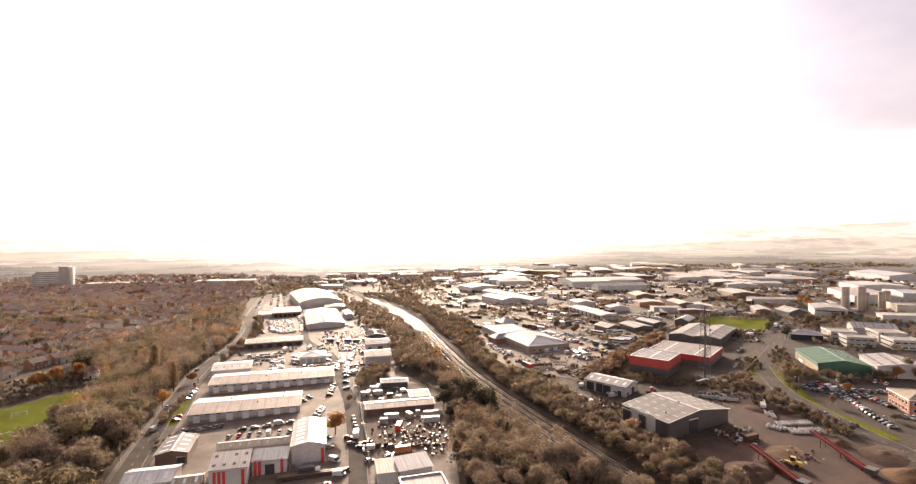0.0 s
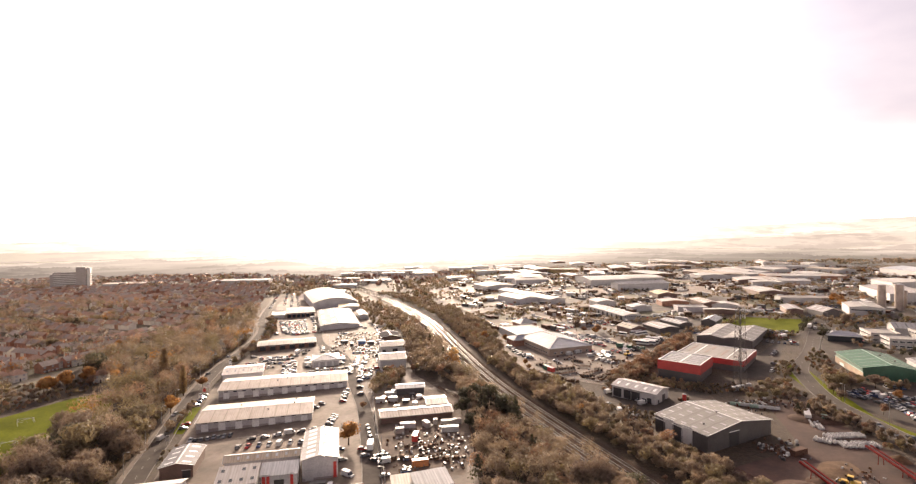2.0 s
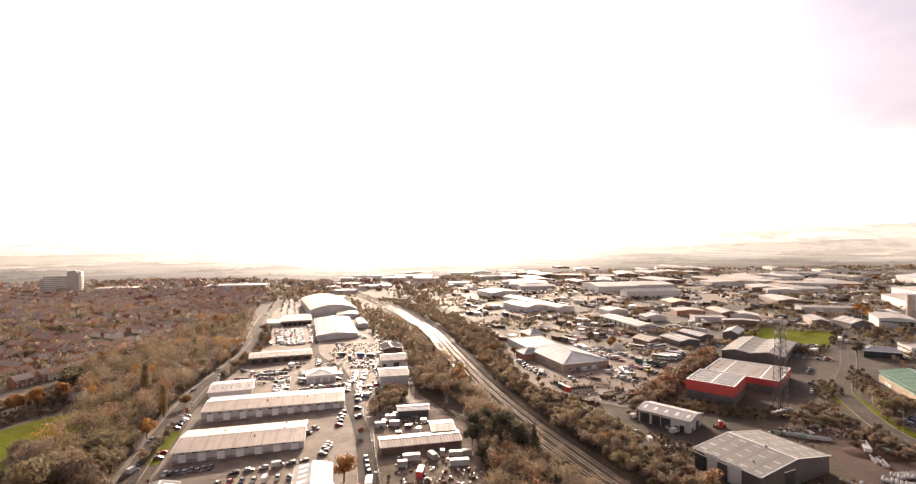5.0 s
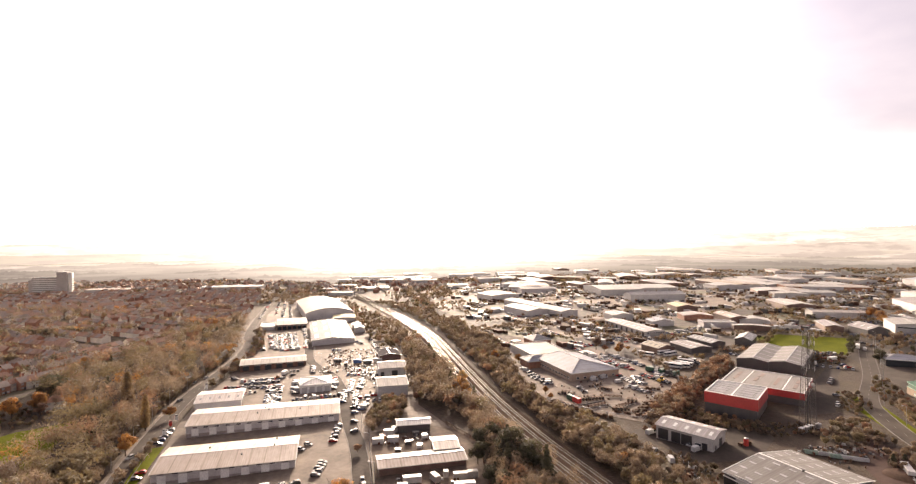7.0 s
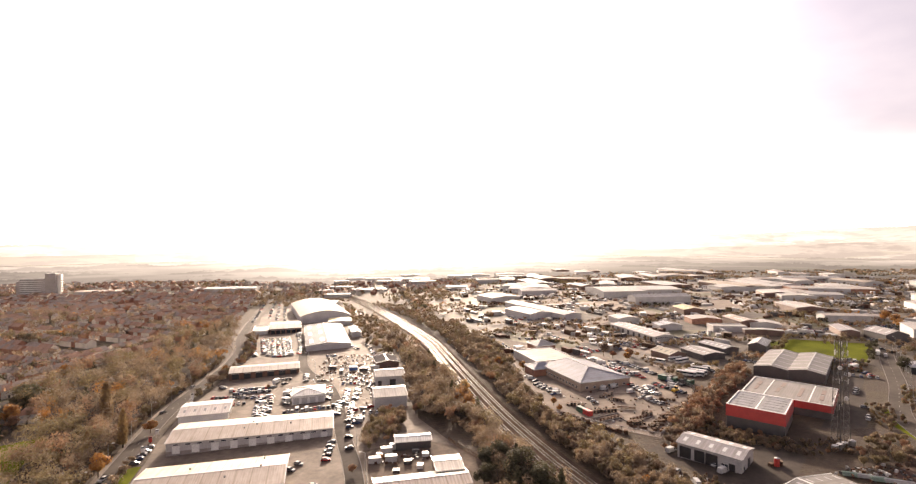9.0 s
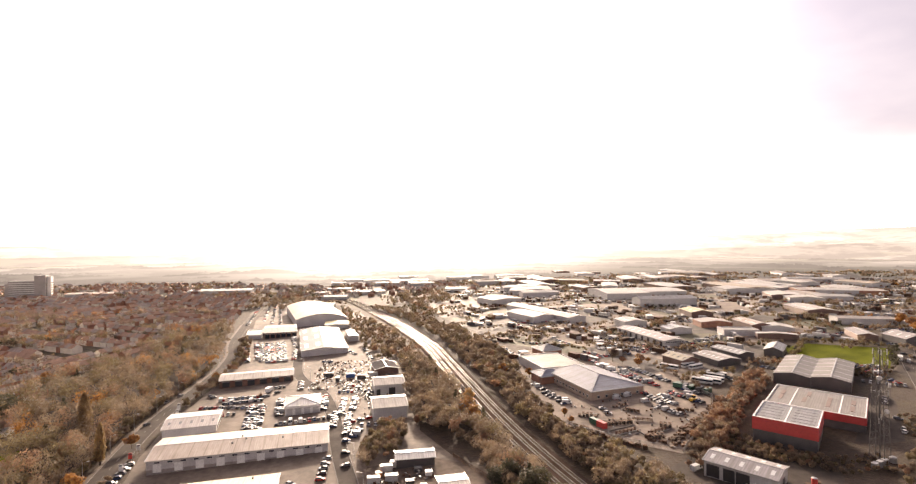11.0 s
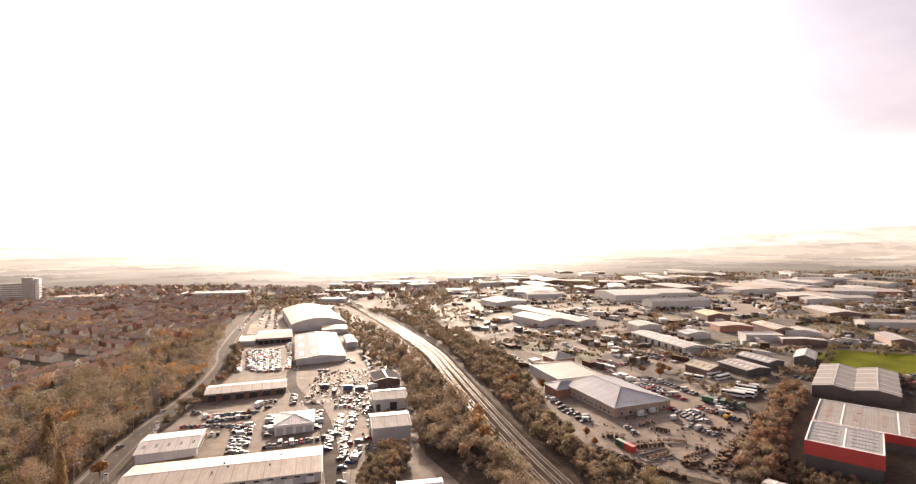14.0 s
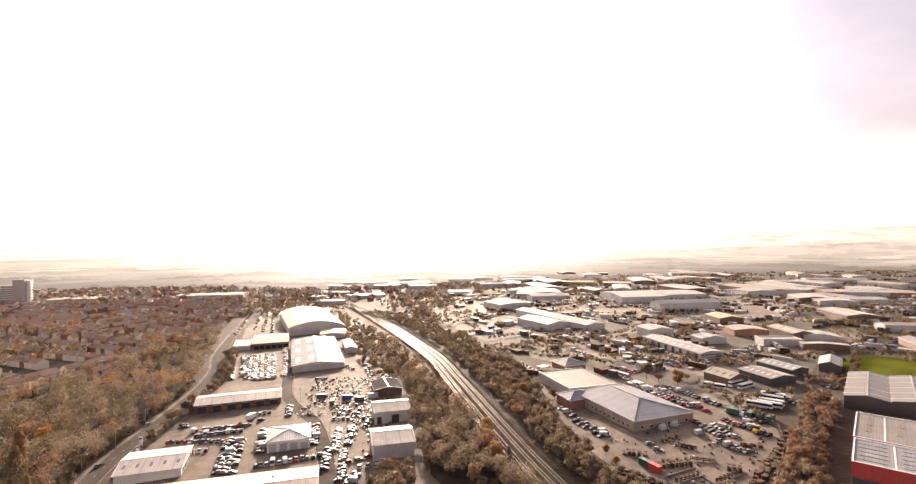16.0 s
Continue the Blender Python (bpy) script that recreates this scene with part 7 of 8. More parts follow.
for col, s in masses.items():
    mt = GLASS if col == "glass" else BLACKS if col == "tyres" else PAINTS[col]
    tagged(part("far_cars", s, mt), f"{col} of the many far parked cars" if col in ("glass", "tyres") else f"{col} bodies of the many far parked cars", "cars", kind="stuff")


def coach(x, y, turn):
    if "coach" in _first:
        return copy_thing(_first["coach"], pose(x, y, gz(x, y) + 0.05, 0, 0, turn))
    ob = tagged(new("coach"), "white touring coach with dark window band", "coach", "coaches in the yard")
    ob.matrix_world = pose(x, y, gz(x, y) + 0.05, 0, 0, turn)
    part("body", Shape().box(0, 0, 0.35, 12, 2.5, 1.2), WHITE, ob)
    part("window_band", Shape().box(0, 0, 1.55, 11.9, 2.46, 1.1), GLASS, ob)
    part("roof", Shape().box(0, 0, 2.65, 12, 2.5, 0.5, 0, 0.95), WHITE, ob)
    for px in (-3.8, 4.2):
        for py in (-1.1, 1.1):
            part("wheel", wheel_shape(px, py, 0.5, 0.3), BLACKS, ob)
    _first["coach"] = ob
    return ob


for x, y, a in ((186.5, 433.1, -48.9), (203.5, 428.7, 22.5), (201.4, 434.4, 22.5), (187.5, 396.7, -44), (192.5, 395.8, -44), (196.4, 398.9, -44), (201.2, 405.3, -45.9), (205.1, 408.4, -44)):
    coach(x, y, a)


def lorry(x, y, turn, boxmat, label, length=7.5):
    ob = thing("lorry", label, "lorry", x, y, turn, group="lorries")
    part("cab", Shape().box(length / 2 + 0.2, 0, 0.7, 1.9, 2.3, 2.0, 0, 0.93), WHITE, ob)
    part("windscreen", Shape().box(length / 2 + 1.05, 0, 1.6, 0.25, 2.0, 0.8), GLASS, ob)
    part("load_body", Shape().box(-0.9, 0, 1.0, length - 0.6, 2.45, 2.5), boxmat, ob)
    part("chassis", Shape().box(0, 0, 0.6, length + 1, 1.2, 0.35), DARKSTEEL, ob)
    for px in (-length / 2 + 0.8, -length / 2 + 2, length / 2):
        for py in (-1.0, 1.0):
            part("wheel", wheel_shape(px, py, 0.48, 0.35), BLACKS, ob)


lorry(-12.7, 242.4, 89.1, WHITE, "white box lorry parked on the service road", 6.5)
lorry(-28.7, 208.7, 2.8, DARKSTEEL, "flatbed lorry with white cab beside the units", 6.5)
lorry(-84.9, 442.3, 79.2, WHITE, "white box lorry in the brick unit's yard", 5.5)
lorry(347.4, 414.3, 44.2, WHITE, "white lorry on the curving road", 8)
lorry(145.5, 437.3, 6.9, WHITE, "small white lorry behind the depot", 5)
lorry(167.7, 389.0, -48.9, GREEN, "dark green skip lorry in the depot yard", 6)


# ---------- containers, cabins, stores ----------
def container(x, y, turn, mat, label, L=6.1, h=2.6, name="shipping_container"):
    ob = thing(name, label, name.replace("_", " "), x, y, turn, group="containers and cabins")
    part("body", Shape().box(0, 0, 0.1, L, 2.44, h), mat, ob)
    part("door", Shape().box(L / 2 + 0.04, 0, 0.25, 0.1, 2.2, h - 0.35), mat, ob)
    for k in range(3):
        part("corrugation", Shape().box(-L / 3 + k * L / 3, -1.25, 0.3, 0.5, 0.08, h - 0.4), mat, ob)
    part("roof", Shape().box(0, 0, 0.1 + h, L - 0.1, 2.3, 0.06), mat, ob)
    part("corner_post", Shape().box(L / 2 - 0.08, -1.2, 0, 0.18, 0.18, h + 0.15), mat, ob)


DULL = plain("dirty_cream_cladding", (0.3, 0.27, 0.24), 0.6, vary=0.2)
ORANGE = plain("orange_painted_steel", (0.42, 0.16, 0.06), 0.5, vary=0.2)
BLUE = plain("blue_painted_steel", (0.05, 0.1, 0.25), 0.5, vary=0.2)
container(7.1, 248.4, 79.2, REDDOOR, "rusty red skip container with white load", 6)
container(8.3, 221.7, 6.9, ORANGE, "orange shipping container with open top", 6.5)
container(96.4, 344.8, -70.5, GREEN, "green shipping container in the depot yard", 6)
container(97.9, 340.2, -70.5, REDDOOR, "red shipping container in the depot yard", 5)
for x, y, a, L in ((3.7, 263.1, 2.8, 9), (12.7, 262.9, -64.8, 6), (17.1, 265.2, -1.3, 2.5), (22.6, 262.6, 2, 7), (27.6, 263.3, 2, 5), (23.4, 254.5, 2, 10), (-0.1, 257.5, 2.8, 5)):
    container(x, y, a, OFFWHITE if L > 8 else DULL, "weathered white site cabin in the scrap yard", L * 0.8, 2.4, "site_cabin")
for x, y, a in ((-6.6, 313.5, 2.8), (-2.7, 316.6, 2.8), (-11.4, 303.9, 1.2), (-4.4, 304.5, 1.2)):
    container(x, y, a, OFFWHITE, "pale storage cabin with flat roof", 5, 2.4, "site_cabin")
for k in range(5):
    container(168.5 + k * 2.6, 393 - k * 3.7, 35, DARKSTEEL if k % 2 else GREEN, "dark storage container along the fence", 6)


def crate_stack(x, y, turn, layers):
    key = "stack%d" % layers
    if key in _first:
        return copy_thing(_first[key], pose(x, y, gz(x, y) + 0.05, 0, 0, turn))
    ob = tagged(new("pallet_stack"), "weathered brown stack of timber pallets on the yard", "pallet stack", "pallet stacks")
    ob.matrix_world = pose(x, y, gz(x, y) + 0.05, 0, 0, turn)
    for k in range(layers):
        part("pallet", Shape().box(0, 0, k * 0.62, 2.0 - 0.06 * (k % 2), 1.6, 0.14).box(0, -0.7, k * 0.62 + .14, 1.9, 0.2, 0.4).box(0, 0.7, k * 0.62 + .14, 1.9, 0.2, 0.4).box(0, 0, k * 0.62 + .44, 1.8, 1.5, 0.1), WOOD, ob)
    _first[key] = ob
    return ob


rp = random.Random(12)


def stacks(x0, y0, x1, y1, n, wide=0.0):
    for k in range(n):
        q = (k + rp.uniform(-.2, .2)) / max(1, n - 1)
        crate_stack(x0 + (x1 - x0) * q + rp.uniform(-wide, wide), y0 + (y1 - y0) * q + rp.uniform(-wide, wide), rp.uniform(0, 180), rp.choice((1, 2, 2, 3)))


stacks(118.0, 310.8, 174.4, 363.8, 26, 0.6)
stacks(123.0, 310.7, 178.4, 361.3, 24, 0.6)
stacks(81.3, 342.3, 106.0, 312.6, 18, 0.8)
stacks(84.2, 343.9, 93.5, 332.3, 8, 0.8)
stacks(138.7, 355.6, 152.8, 352.1, 7, 0.8)
stacks(111.7, 322.2, 117.8, 317.2, 5, 1)
stacks(146.0, 270.5, 150.0, 269.6, 2, 0.5)
stacks(-3.4, 229.2, 22.7, 224.6, 12, 1.2)
stacks(2.3, 242.0, 16.4, 235.3, 7, 1.5)
stacks(121.3, 318.8, 177.0, 362.5, 26, 0.5)
stacks(120.7, 315.8, 176.9, 359.2, 24, 0.5)


def rack(x, y, turn, bays):
    ob = thing("storage_rack", "brown steel cantilever rack with stacked poles", "rack", x, y, turn, group="depot racks")
    for k in range(bays + 1):
        part("upright", Shape().box(k * 2.4 - bays * 1.2, 0, 0, 0.15, 0.9, 1.8), RUSTY, ob)
    for z in (0.4, 1.1):
        part("beam", Shape().box(0, 0, z, bays * 2.4, 0.25, 0.15), RUSTY, ob)
        for j in range(3):
            part("pole_load", Shape().box(rp.uniform(-1, 1), -0.35 + 0.35 * j, z + 0.15, bays * 2.1, 0.3, 0.28), WOOD if j % 2 else RUSTY, ob)


for x, y, a, n in ((106.0, 331.4, 20.0, 5), (120.5, 329.0, 24.5, 5), (121.0, 344.2, -24.0, 4), (122.5, 357.8, -48.0, 3)):
    rack(x, y, a, n)


def drum_stack(x, y, turn, high):
    """Cable drums or rings laid flat on one another: flanges at both ends of a narrower barrel."""
    key = "drums%d" % high
    if key in _first:
        return copy_thing(_first[key], pose(x, y, gz(x, y) + 0.05, 0, 0, turn))
    ob = tagged(new("drum_stack"), "brown timber cable drums stacked flat on the yard", "cable drums", "cable drums of the depot")
    ob.matrix_world = pose(x, y, gz(x, y) + 0.05, 0, 0, turn)
    for k in range(high):
        z = k * 0.95
        d = part("drum", Shape().tube((0, 0, z + 0.08), (0, 0, z + 0.84), 0.5, 0.5, 10), DARKSTEEL, ob)
        for e in (0.0, 0.84):
            part("flange", Shape().tube((0, 0, z + e), (0, 0, z + e + 0.09), 0.85, 0.85, 14), WOOD, d)
    _first[key] = ob
    return ob


for x0, y0, x1, y1, n, rows in ((92.6, 357.0, 100.0, 353.2, 5, 2), (100.5, 341.5, 114.0, 341.6, 8, 3), (125.7, 334.6, 129.0, 332.6, 3, 2), (114.2, 321.8, 119.8, 321.6, 4, 2), (115.5, 366.0, 123.5, 368.6, 5, 1), (118.8, 360.6, 123.6, 355.6, 4, 1)):
    nx, ny = -(y1 - y0) / math.hypot(x1 - x0, y1 - y0), (x1 - x0) / math.hypot(x1 - x0, y1 - y0)
    for k in range(n):
        for j in range(rows):
            q = k / (n - 1)
            drum_stack(x0 + (x1 - x0) * q + nx * j * 1.9 + rp.uniform(-.15, .15), y0 + (y1 - y0) * q + ny * j * 1.9 + rp.uniform(-.15, .15), rp.uniform(0, 90), rp.choice((1, 2, 2)))


def bay_wall(x0, y0, x1, y1):
    ob = thing("bay_wall", "low pale concrete wall of a storage bay", "bay wall", (x0 + x1) / 2, (y0 + y1) / 2, math.degrees(math.atan2(y1 - y0, x1 - x0)), group="storage bays of the depot")
    L = math.hypot(x1 - x0, y1 - y0)
    n = max(2, int(L / 2.4))
    for k in range(n):
        part("block", Shape().box(-L / 2 + (k + 0.5) * L / n, 0, 0, L / n - 0.05, 0.45, 0.7), KERB, ob)


for wall in ((98.1, 333.8, 114.1, 339.1), (98.7, 327.3, 114.1, 332.8), (113.1, 323.4, 128.0, 330.3), (112.2, 331.8, 113.2, 324.2), (98.1, 333.4, 98.6, 327.7)):
    bay_wall(*wall)


def bulk_bag(x, y, z):
    if "bag" in _first:
        return copy_thing(_first["bag"], pose(x, y, z, 0, 0, rp.uniform(0, 90)))
    ob = tagged(new("bulk_bag"), "white woven bulk bag of material", "bulk bag", "stacked bulk bags")
    ob.matrix_world = pose(x, y, z)
    q = 0.52
    ring = lambda r, h: [(r * a * (0.8 if abs(a) == abs(b) else 1), r * b * (0.8 if abs(a) == abs(b) else 1), h) for a, b in ((-1, -1), (0, -1), (1, -1), (1, 0), (1, 1), (0, 1), (-1, 1), (-1, 0))]
    part("sack", Shape().loft(ring(q, 0), ring(q * 1.12, 0.45)).loft(ring(q * 1.12, 0.45), ring(q * 0.85, 1.0)), OFFWHITE, ob)
    part("spout", Shape().tube((0, 0, 0.98), (0, 0, 1.2), 0.2, 0.28, 6), GALV, ob)
    _first["bag"] = ob
    return ob


# flat rows of bags standing on the earth, in four lots with lanes between them
for cx, cy, nx, ny, a in ((185.9, 227.1, 10, 3, -117.0), (187.0, 213.3, 12, 3, -8.0), (175.6, 210.6, 6, 3, -52.0), (185.0, 204.3, 11, 4, -14.0)):
    ca, sa = math.cos(radians(a)), math.sin(radians(a))
    for i in range(nx):
        for j in range(ny):
            if rp.random() < 0.08:
                continue
            u, v = (i - (nx - 1) / 2) * 1.3 + rp.uniform(-.12, .12), (j - (ny - 1) / 2) * 1.45 + rp.uniform(-.1, .1)
            x, y = cx + ca * u - sa * v, cy + sa * u + ca * v
            bulk_bag(x, y, gz(x, y) + 0.05)


def heap(x, y, r, h, mat, label, seed, stretch=1.0, turn=0):
    ob = thing("spoil_heap", label, "heap", x, y, turn, group="heaps of the works")
    s, n, rings = Shape(), 26, 9
    for k in range(rings + 1):
        q = k / rings
        for i in range(n):
            a = 2 * math.pi * i / n
            rr = r * q * (1 + 0.18 * noise.noise((math.cos(a) * 1.5, math.sin(a) * 1.5, seed)))
            z = h * (1 - q) ** 0.9 * (1 + 0.35 * noise.noise((rr * math.cos(a) * 0.5, rr * math.sin(a) * 0.5, seed + 5))) - 0.15
            s.v.append((rr * math.cos(a) * stretch, rr * math.sin(a), z))
    s.f = [(k * n + i, (k + 1) * n + i, (k + 1) * n + (i + 1) % n, k * n + (i + 1) % n) for k in range(rings) for i in range(n)]
    o = part("mound", s, mat, ob)
    o.data.shade_smooth()


SAND = plain("brown_wood_chips", (0.1, 0.058, 0.034), 0.95, vary=0.4, spec=0.05, fine=1.2, bump=0.6)
PEAT = plain("dark_compost", (0.06, 0.034, 0.024), 0.95, vary=0.4, spec=0.05, fine=1.2, bump=0.6)
heap(188.0, 190.2, 4, 2.4, SAND, "pale sand heap with sunlit crest", 1)
heap(196.4, 177.9, 8, 1.8, PEAT, "large dark compost heap", 2, 1.6, 33.9)
heap(162.2, 188.4, 7, 0.9, SAND, "low spread of orange wood chips", 3, 1.8, 24.4)
heap(134.6, 176.0, 9, 3.2, PEAT, "dark brown compost heap by the siding", 4, 1.5, 15.4)
heap(186.9, 159.5, 9, 4.0, SAND, "orange wood chip heap", 5)
heap(147.5, 179.0, 6, 2.6, PEAT, "dark compost heap beside the conveyor", 6, 1.3, 55.2)
heap(191.9, 231.4, 7, 2.5, PEAT, "dark heap along the bank", 8, 2.0, -25.9)
heap(198.5, 244.2, 6, 2.2, PEAT, "dark bund of bare earth", 9, 2.2, 55.2)


DARKRED = plain("dark_red_steel", (0.15, 0.014, 0.012), 0.75, vary=0.3, spec=0.1, haze_sheen=0.0)


def conveyor(x0, y0, z0, x1, y1, z1):
    ob = thing("conveyor", "long red steel screening conveyor", "conveyor", x0, y0, 0, group="conveyors")
    b = gz(x0, y0)
    p, q = Vector((0, 0, z0)), Vector((x1 - x0, y1 - y0, z1))
    d = (q - p).normalized()
    side = Vector((-d.y, d.x, 0)).normalized()
    for k in (-1, 1):
        part("side_truss", Shape().tube(p + side * k * 0.9, q + side * k * 0.9, 0.5, 0.5, 4), DARKRED, ob)
    part("belt", Shape().slab([p - side * .7, p + side * .7, q + side * .7, q - side * .7], 0.1), BLACKS, ob)
    for t in (0.1, 0.45, 0.8):
        m = p + (q - p) * t
        for k in (-1, 1):
            part("leg", Shape().tube(m + side * k * 0.8, (m.x + side.x * k * 1.1, m.y + side.y * k * 1.1, -0.3), 0.14, 0.14, 5), DARKRED, ob)
    part("hopper", Shape().box(0, 0, 0.4, 3.0, 2.6, 2.2, 20, 1.3), DARKSTEEL, ob)


conveyor(145.5, 162.0, 1.2, 145.8, 187.9, 4.4)
conveyor(175.8, 165.4, 1.2, 179.0, 194.5, 4.6)


def loader(x, y, turn):
    ob = thing("wheel_loader", "yellow wheel loader with cab and bucket", "loader", x, y, turn)
    yel = plain("yellow_machine_paint", (0.55, 0.33, 0.04), 0.45, vary=0.15)
    part("rear_body", Shape().box(-1.6, 0, 0.9, 3.0, 2.2, 1.3, 0, 0.9), yel, ob)
    part("front_frame", Shape().box(1.4, 0, 0.8, 2.0, 1.5, 0.9), yel, ob)
    c = part("cab", Shape().box(-0.2, 0, 2.1, 1.6, 1.6, 1.4, 0, 0.9), GLASS, ob)
    part("cab_roof", Shape().box(-0.2, 0, 3.5, 1.7, 1.7, 0.15), yel, c)
    part("arm", Shape().tube((1.5, 0.6, 1.5), (3.4, 0.6, 0.9), 0.18, 0.18, 4), yel, ob)
    part("arm", Shape().tube((1.5, -0.6, 1.5), (3.4, -0.6, 0.9), 0.18, 0.18, 4), yel, ob)
    part("bucket", Shape().loft([(3.3, -1.4, 0.2), (4.3, -1.4, 0.2), (4.3, 1.4, 0.2), (3.3, 1.4, 0.2)], [(3.3, -1.4, 1.4), (3.6, -1.4, 1.3), (3.6, 1.4, 1.3), (3.3, 1.4, 1.4)]), DARKSTEEL, ob)
    for px in (-1.7, 1.7):
        for py in (-1.1, 1.1):
            part("wheel", wheel_shape(px, py, 0.8, 0.55), BLACKS, ob)


loader(154.5, 177.2, 126)
loader(162.4, 365.7, 24.4)


def lamp_post(x, y, turn, h=9.0):
    if "lamp" in _first:
        return copy_thing(_first["lamp"], pose(x, y, gz(x, y), 0, 0, turn))
    ob = tagged(new("street_lamp"), "grey steel street lamp with single arm", "street lamp", "street lamps")
    ob.matrix_world = pose(x, y, gz(x, y), 0, 0, turn)
    part("pole", Shape().tube((0, 0, -.3), (0, 0, h), 0.12, 0.07, 6), GALV, ob)
    part("arm", Shape().tube((0, 0, h), (1.8, 0, h + 0.4), 0.06, 0.05, 5), GALV, ob)
    part("lantern", Shape().box(2.1, 0, h + 0.3, 0.9, 0.35, 0.2), OFFWHITE, ob)
    _first["lamp"] = ob
    return ob


for line, off, face in ((MAIN_ROAD, -5.6, 0), (SERVICE_ROAD, 4.6, 180), (EAST_ROAD, 5.6, 180)):
    pts = offset_line(resample(line, 30), off)
    for k, (x, y) in enumerate(pts):
        if 186 < y < 566:
            lamp_post(x, y, face)


def goal(x, y, turn):
    ob = thing("football_goal", "white football goal frame on the grass", "goal", x, y, turn, group="football goals")
    for px in (-3.6, 3.6):
        part("post", Shape().tube((px, 0, 0), (px, 0, 2.44), 0.08, 0.08, 6), WHITE, ob)
        part("stay", Shape().tube((px, 0, 2.44), (px, 1.8, 0), 0.05, 0.05, 5), WHITE, ob)
    part("crossbar", Shape().tube((-3.6, 0, 2.44), (3.6, 0, 2.44), 0.08, 0.08, 6), WHITE, ob)


goal(-186.1, 279.3, 55.2)
goal(-200.0, 312.0, 55.2)


def fence(pts, h, label, mat):
    ob = tagged(new("fence"), label, "fence", "fences", "structure")
    for k, (x, y) in enumerate(resample(pts, 3.0)):
        part("post", Shape().box(x, y, gz(x, y), 0.12, 0.12, h), mat, ob)
    line = resample(pts, 3.0)
    for z in (0.5, h - 0.2):
        part("rail", strip(Shape(), line, -0.04, 0.04, z, 0.1), mat, ob)
    w = Shape()
    for (x0, y0), (x1, y1) in zip(line, line[1:]):
        n = 8
        for i in range(n):
            q = i / n
            x, y = x0 + (x1 - x0) * q, y0 + (y1 - y0) * q
            w.box(x, y, gz(x, y) + 0.1, 0.06, 0.06, h - 0.1)
    tagged(part("pales", w, mat, ob), kind="stuff")


fence([(105.9, 316.7), (119.2, 305.1), (143.4, 329.6), (161.8, 348.7), (176.2, 369.4), (174.4, 400.2)], 2.2, "grey steel palisade fence round the depot", GALV)
fence([(78.8, 358.6), (81.2, 343.9), (105.9, 316.7)], 2.2, "grey palisade fence beside the railway bank", GALV)
fence([(31.8, 180.7), (32.2, 241.4), (34.7, 294.8), (22.1, 320.9)], 2.0, "dark timber fence behind the scrap yard", WOOD)
fence([(-5.4, 211.4), (-7.5, 234.2), (-11.2, 262.6), (-14.0, 291.0)], 2.0, "steel fence along the service road", GALV)

# scattered scrap and materials of the yards
rs = random.Random(21)


def scrap_pile(x, y, n, spread, label):
    ob = thing("scrap_pile", label, "scrap", x, y, rs.uniform(0, 90), group="scrap piles")
    for mt, nm in ((OFFWHITE, "pale_sheet"), (RUSTY, "rusty_piece"), (WOOD, "board"), (DARKSTEEL, "dark_piece")):
        for k in range(n // 5):
            u, v = rs.gauss(0, spread), rs.gauss(0, spread)
            part(nm, Shape().box(u, v, 0, rs.uniform(0.3, 1.8), rs.uniform(0.3, 1.1), rs.uniform(0.2, 1.3), rs.uniform(0, 180), rs.uniform(0.5, 1)), mt, ob)


for x, y, n, sp in ((10.2, 241.9, 24, 3), (16.3, 238.5, 28, 3.2), (20.5, 231.9, 28, 3), (12.5, 230.5, 20, 3), (5.5, 234.7, 16, 3), (26.1, 245.6, 20, 2.5), (-0.8, 245.3, 16, 3), (22.7, 223.8, 20, 3), (152.9, 199.9, 24, 3), (158.5, 212.7, 24, 4), (114.7, 249.3, 24, 3), (111.8, 244.5, 20, 2), (177.4, 251.2, 24, 4), (171.3, 256.2, 24, 4), (185.3, 255.9, 16, 3), (-46.0, 477.9, 24, 6), (-55.2, 486.2, 24, 6), (-29.4, 453.2, 28, 6), (-21.1, 443.3, 28, 6), (-39.2, 449.4, 20, 5), (-31.0, 441.1, 24, 6), (-45.6, 502.1, 20, 6), (-20.7, 501.6, 24, 5), (49.6, 299.3, 20, 2.5), (55.0, 283.0, 20, 2.5), (46.2, 312.3, 16, 2)):
    scrap_pile(x, y, n, sp, "loose pile of scrap sheets and timber")
for k in range(6):
    container(-51 + 8 * k, 466 + rs.uniform(-8, 8), rs.choice((0, 90)), rs.choice((OFFWHITE, BLUE, DARKSTEEL)), "storage container among the yard stores", 6)


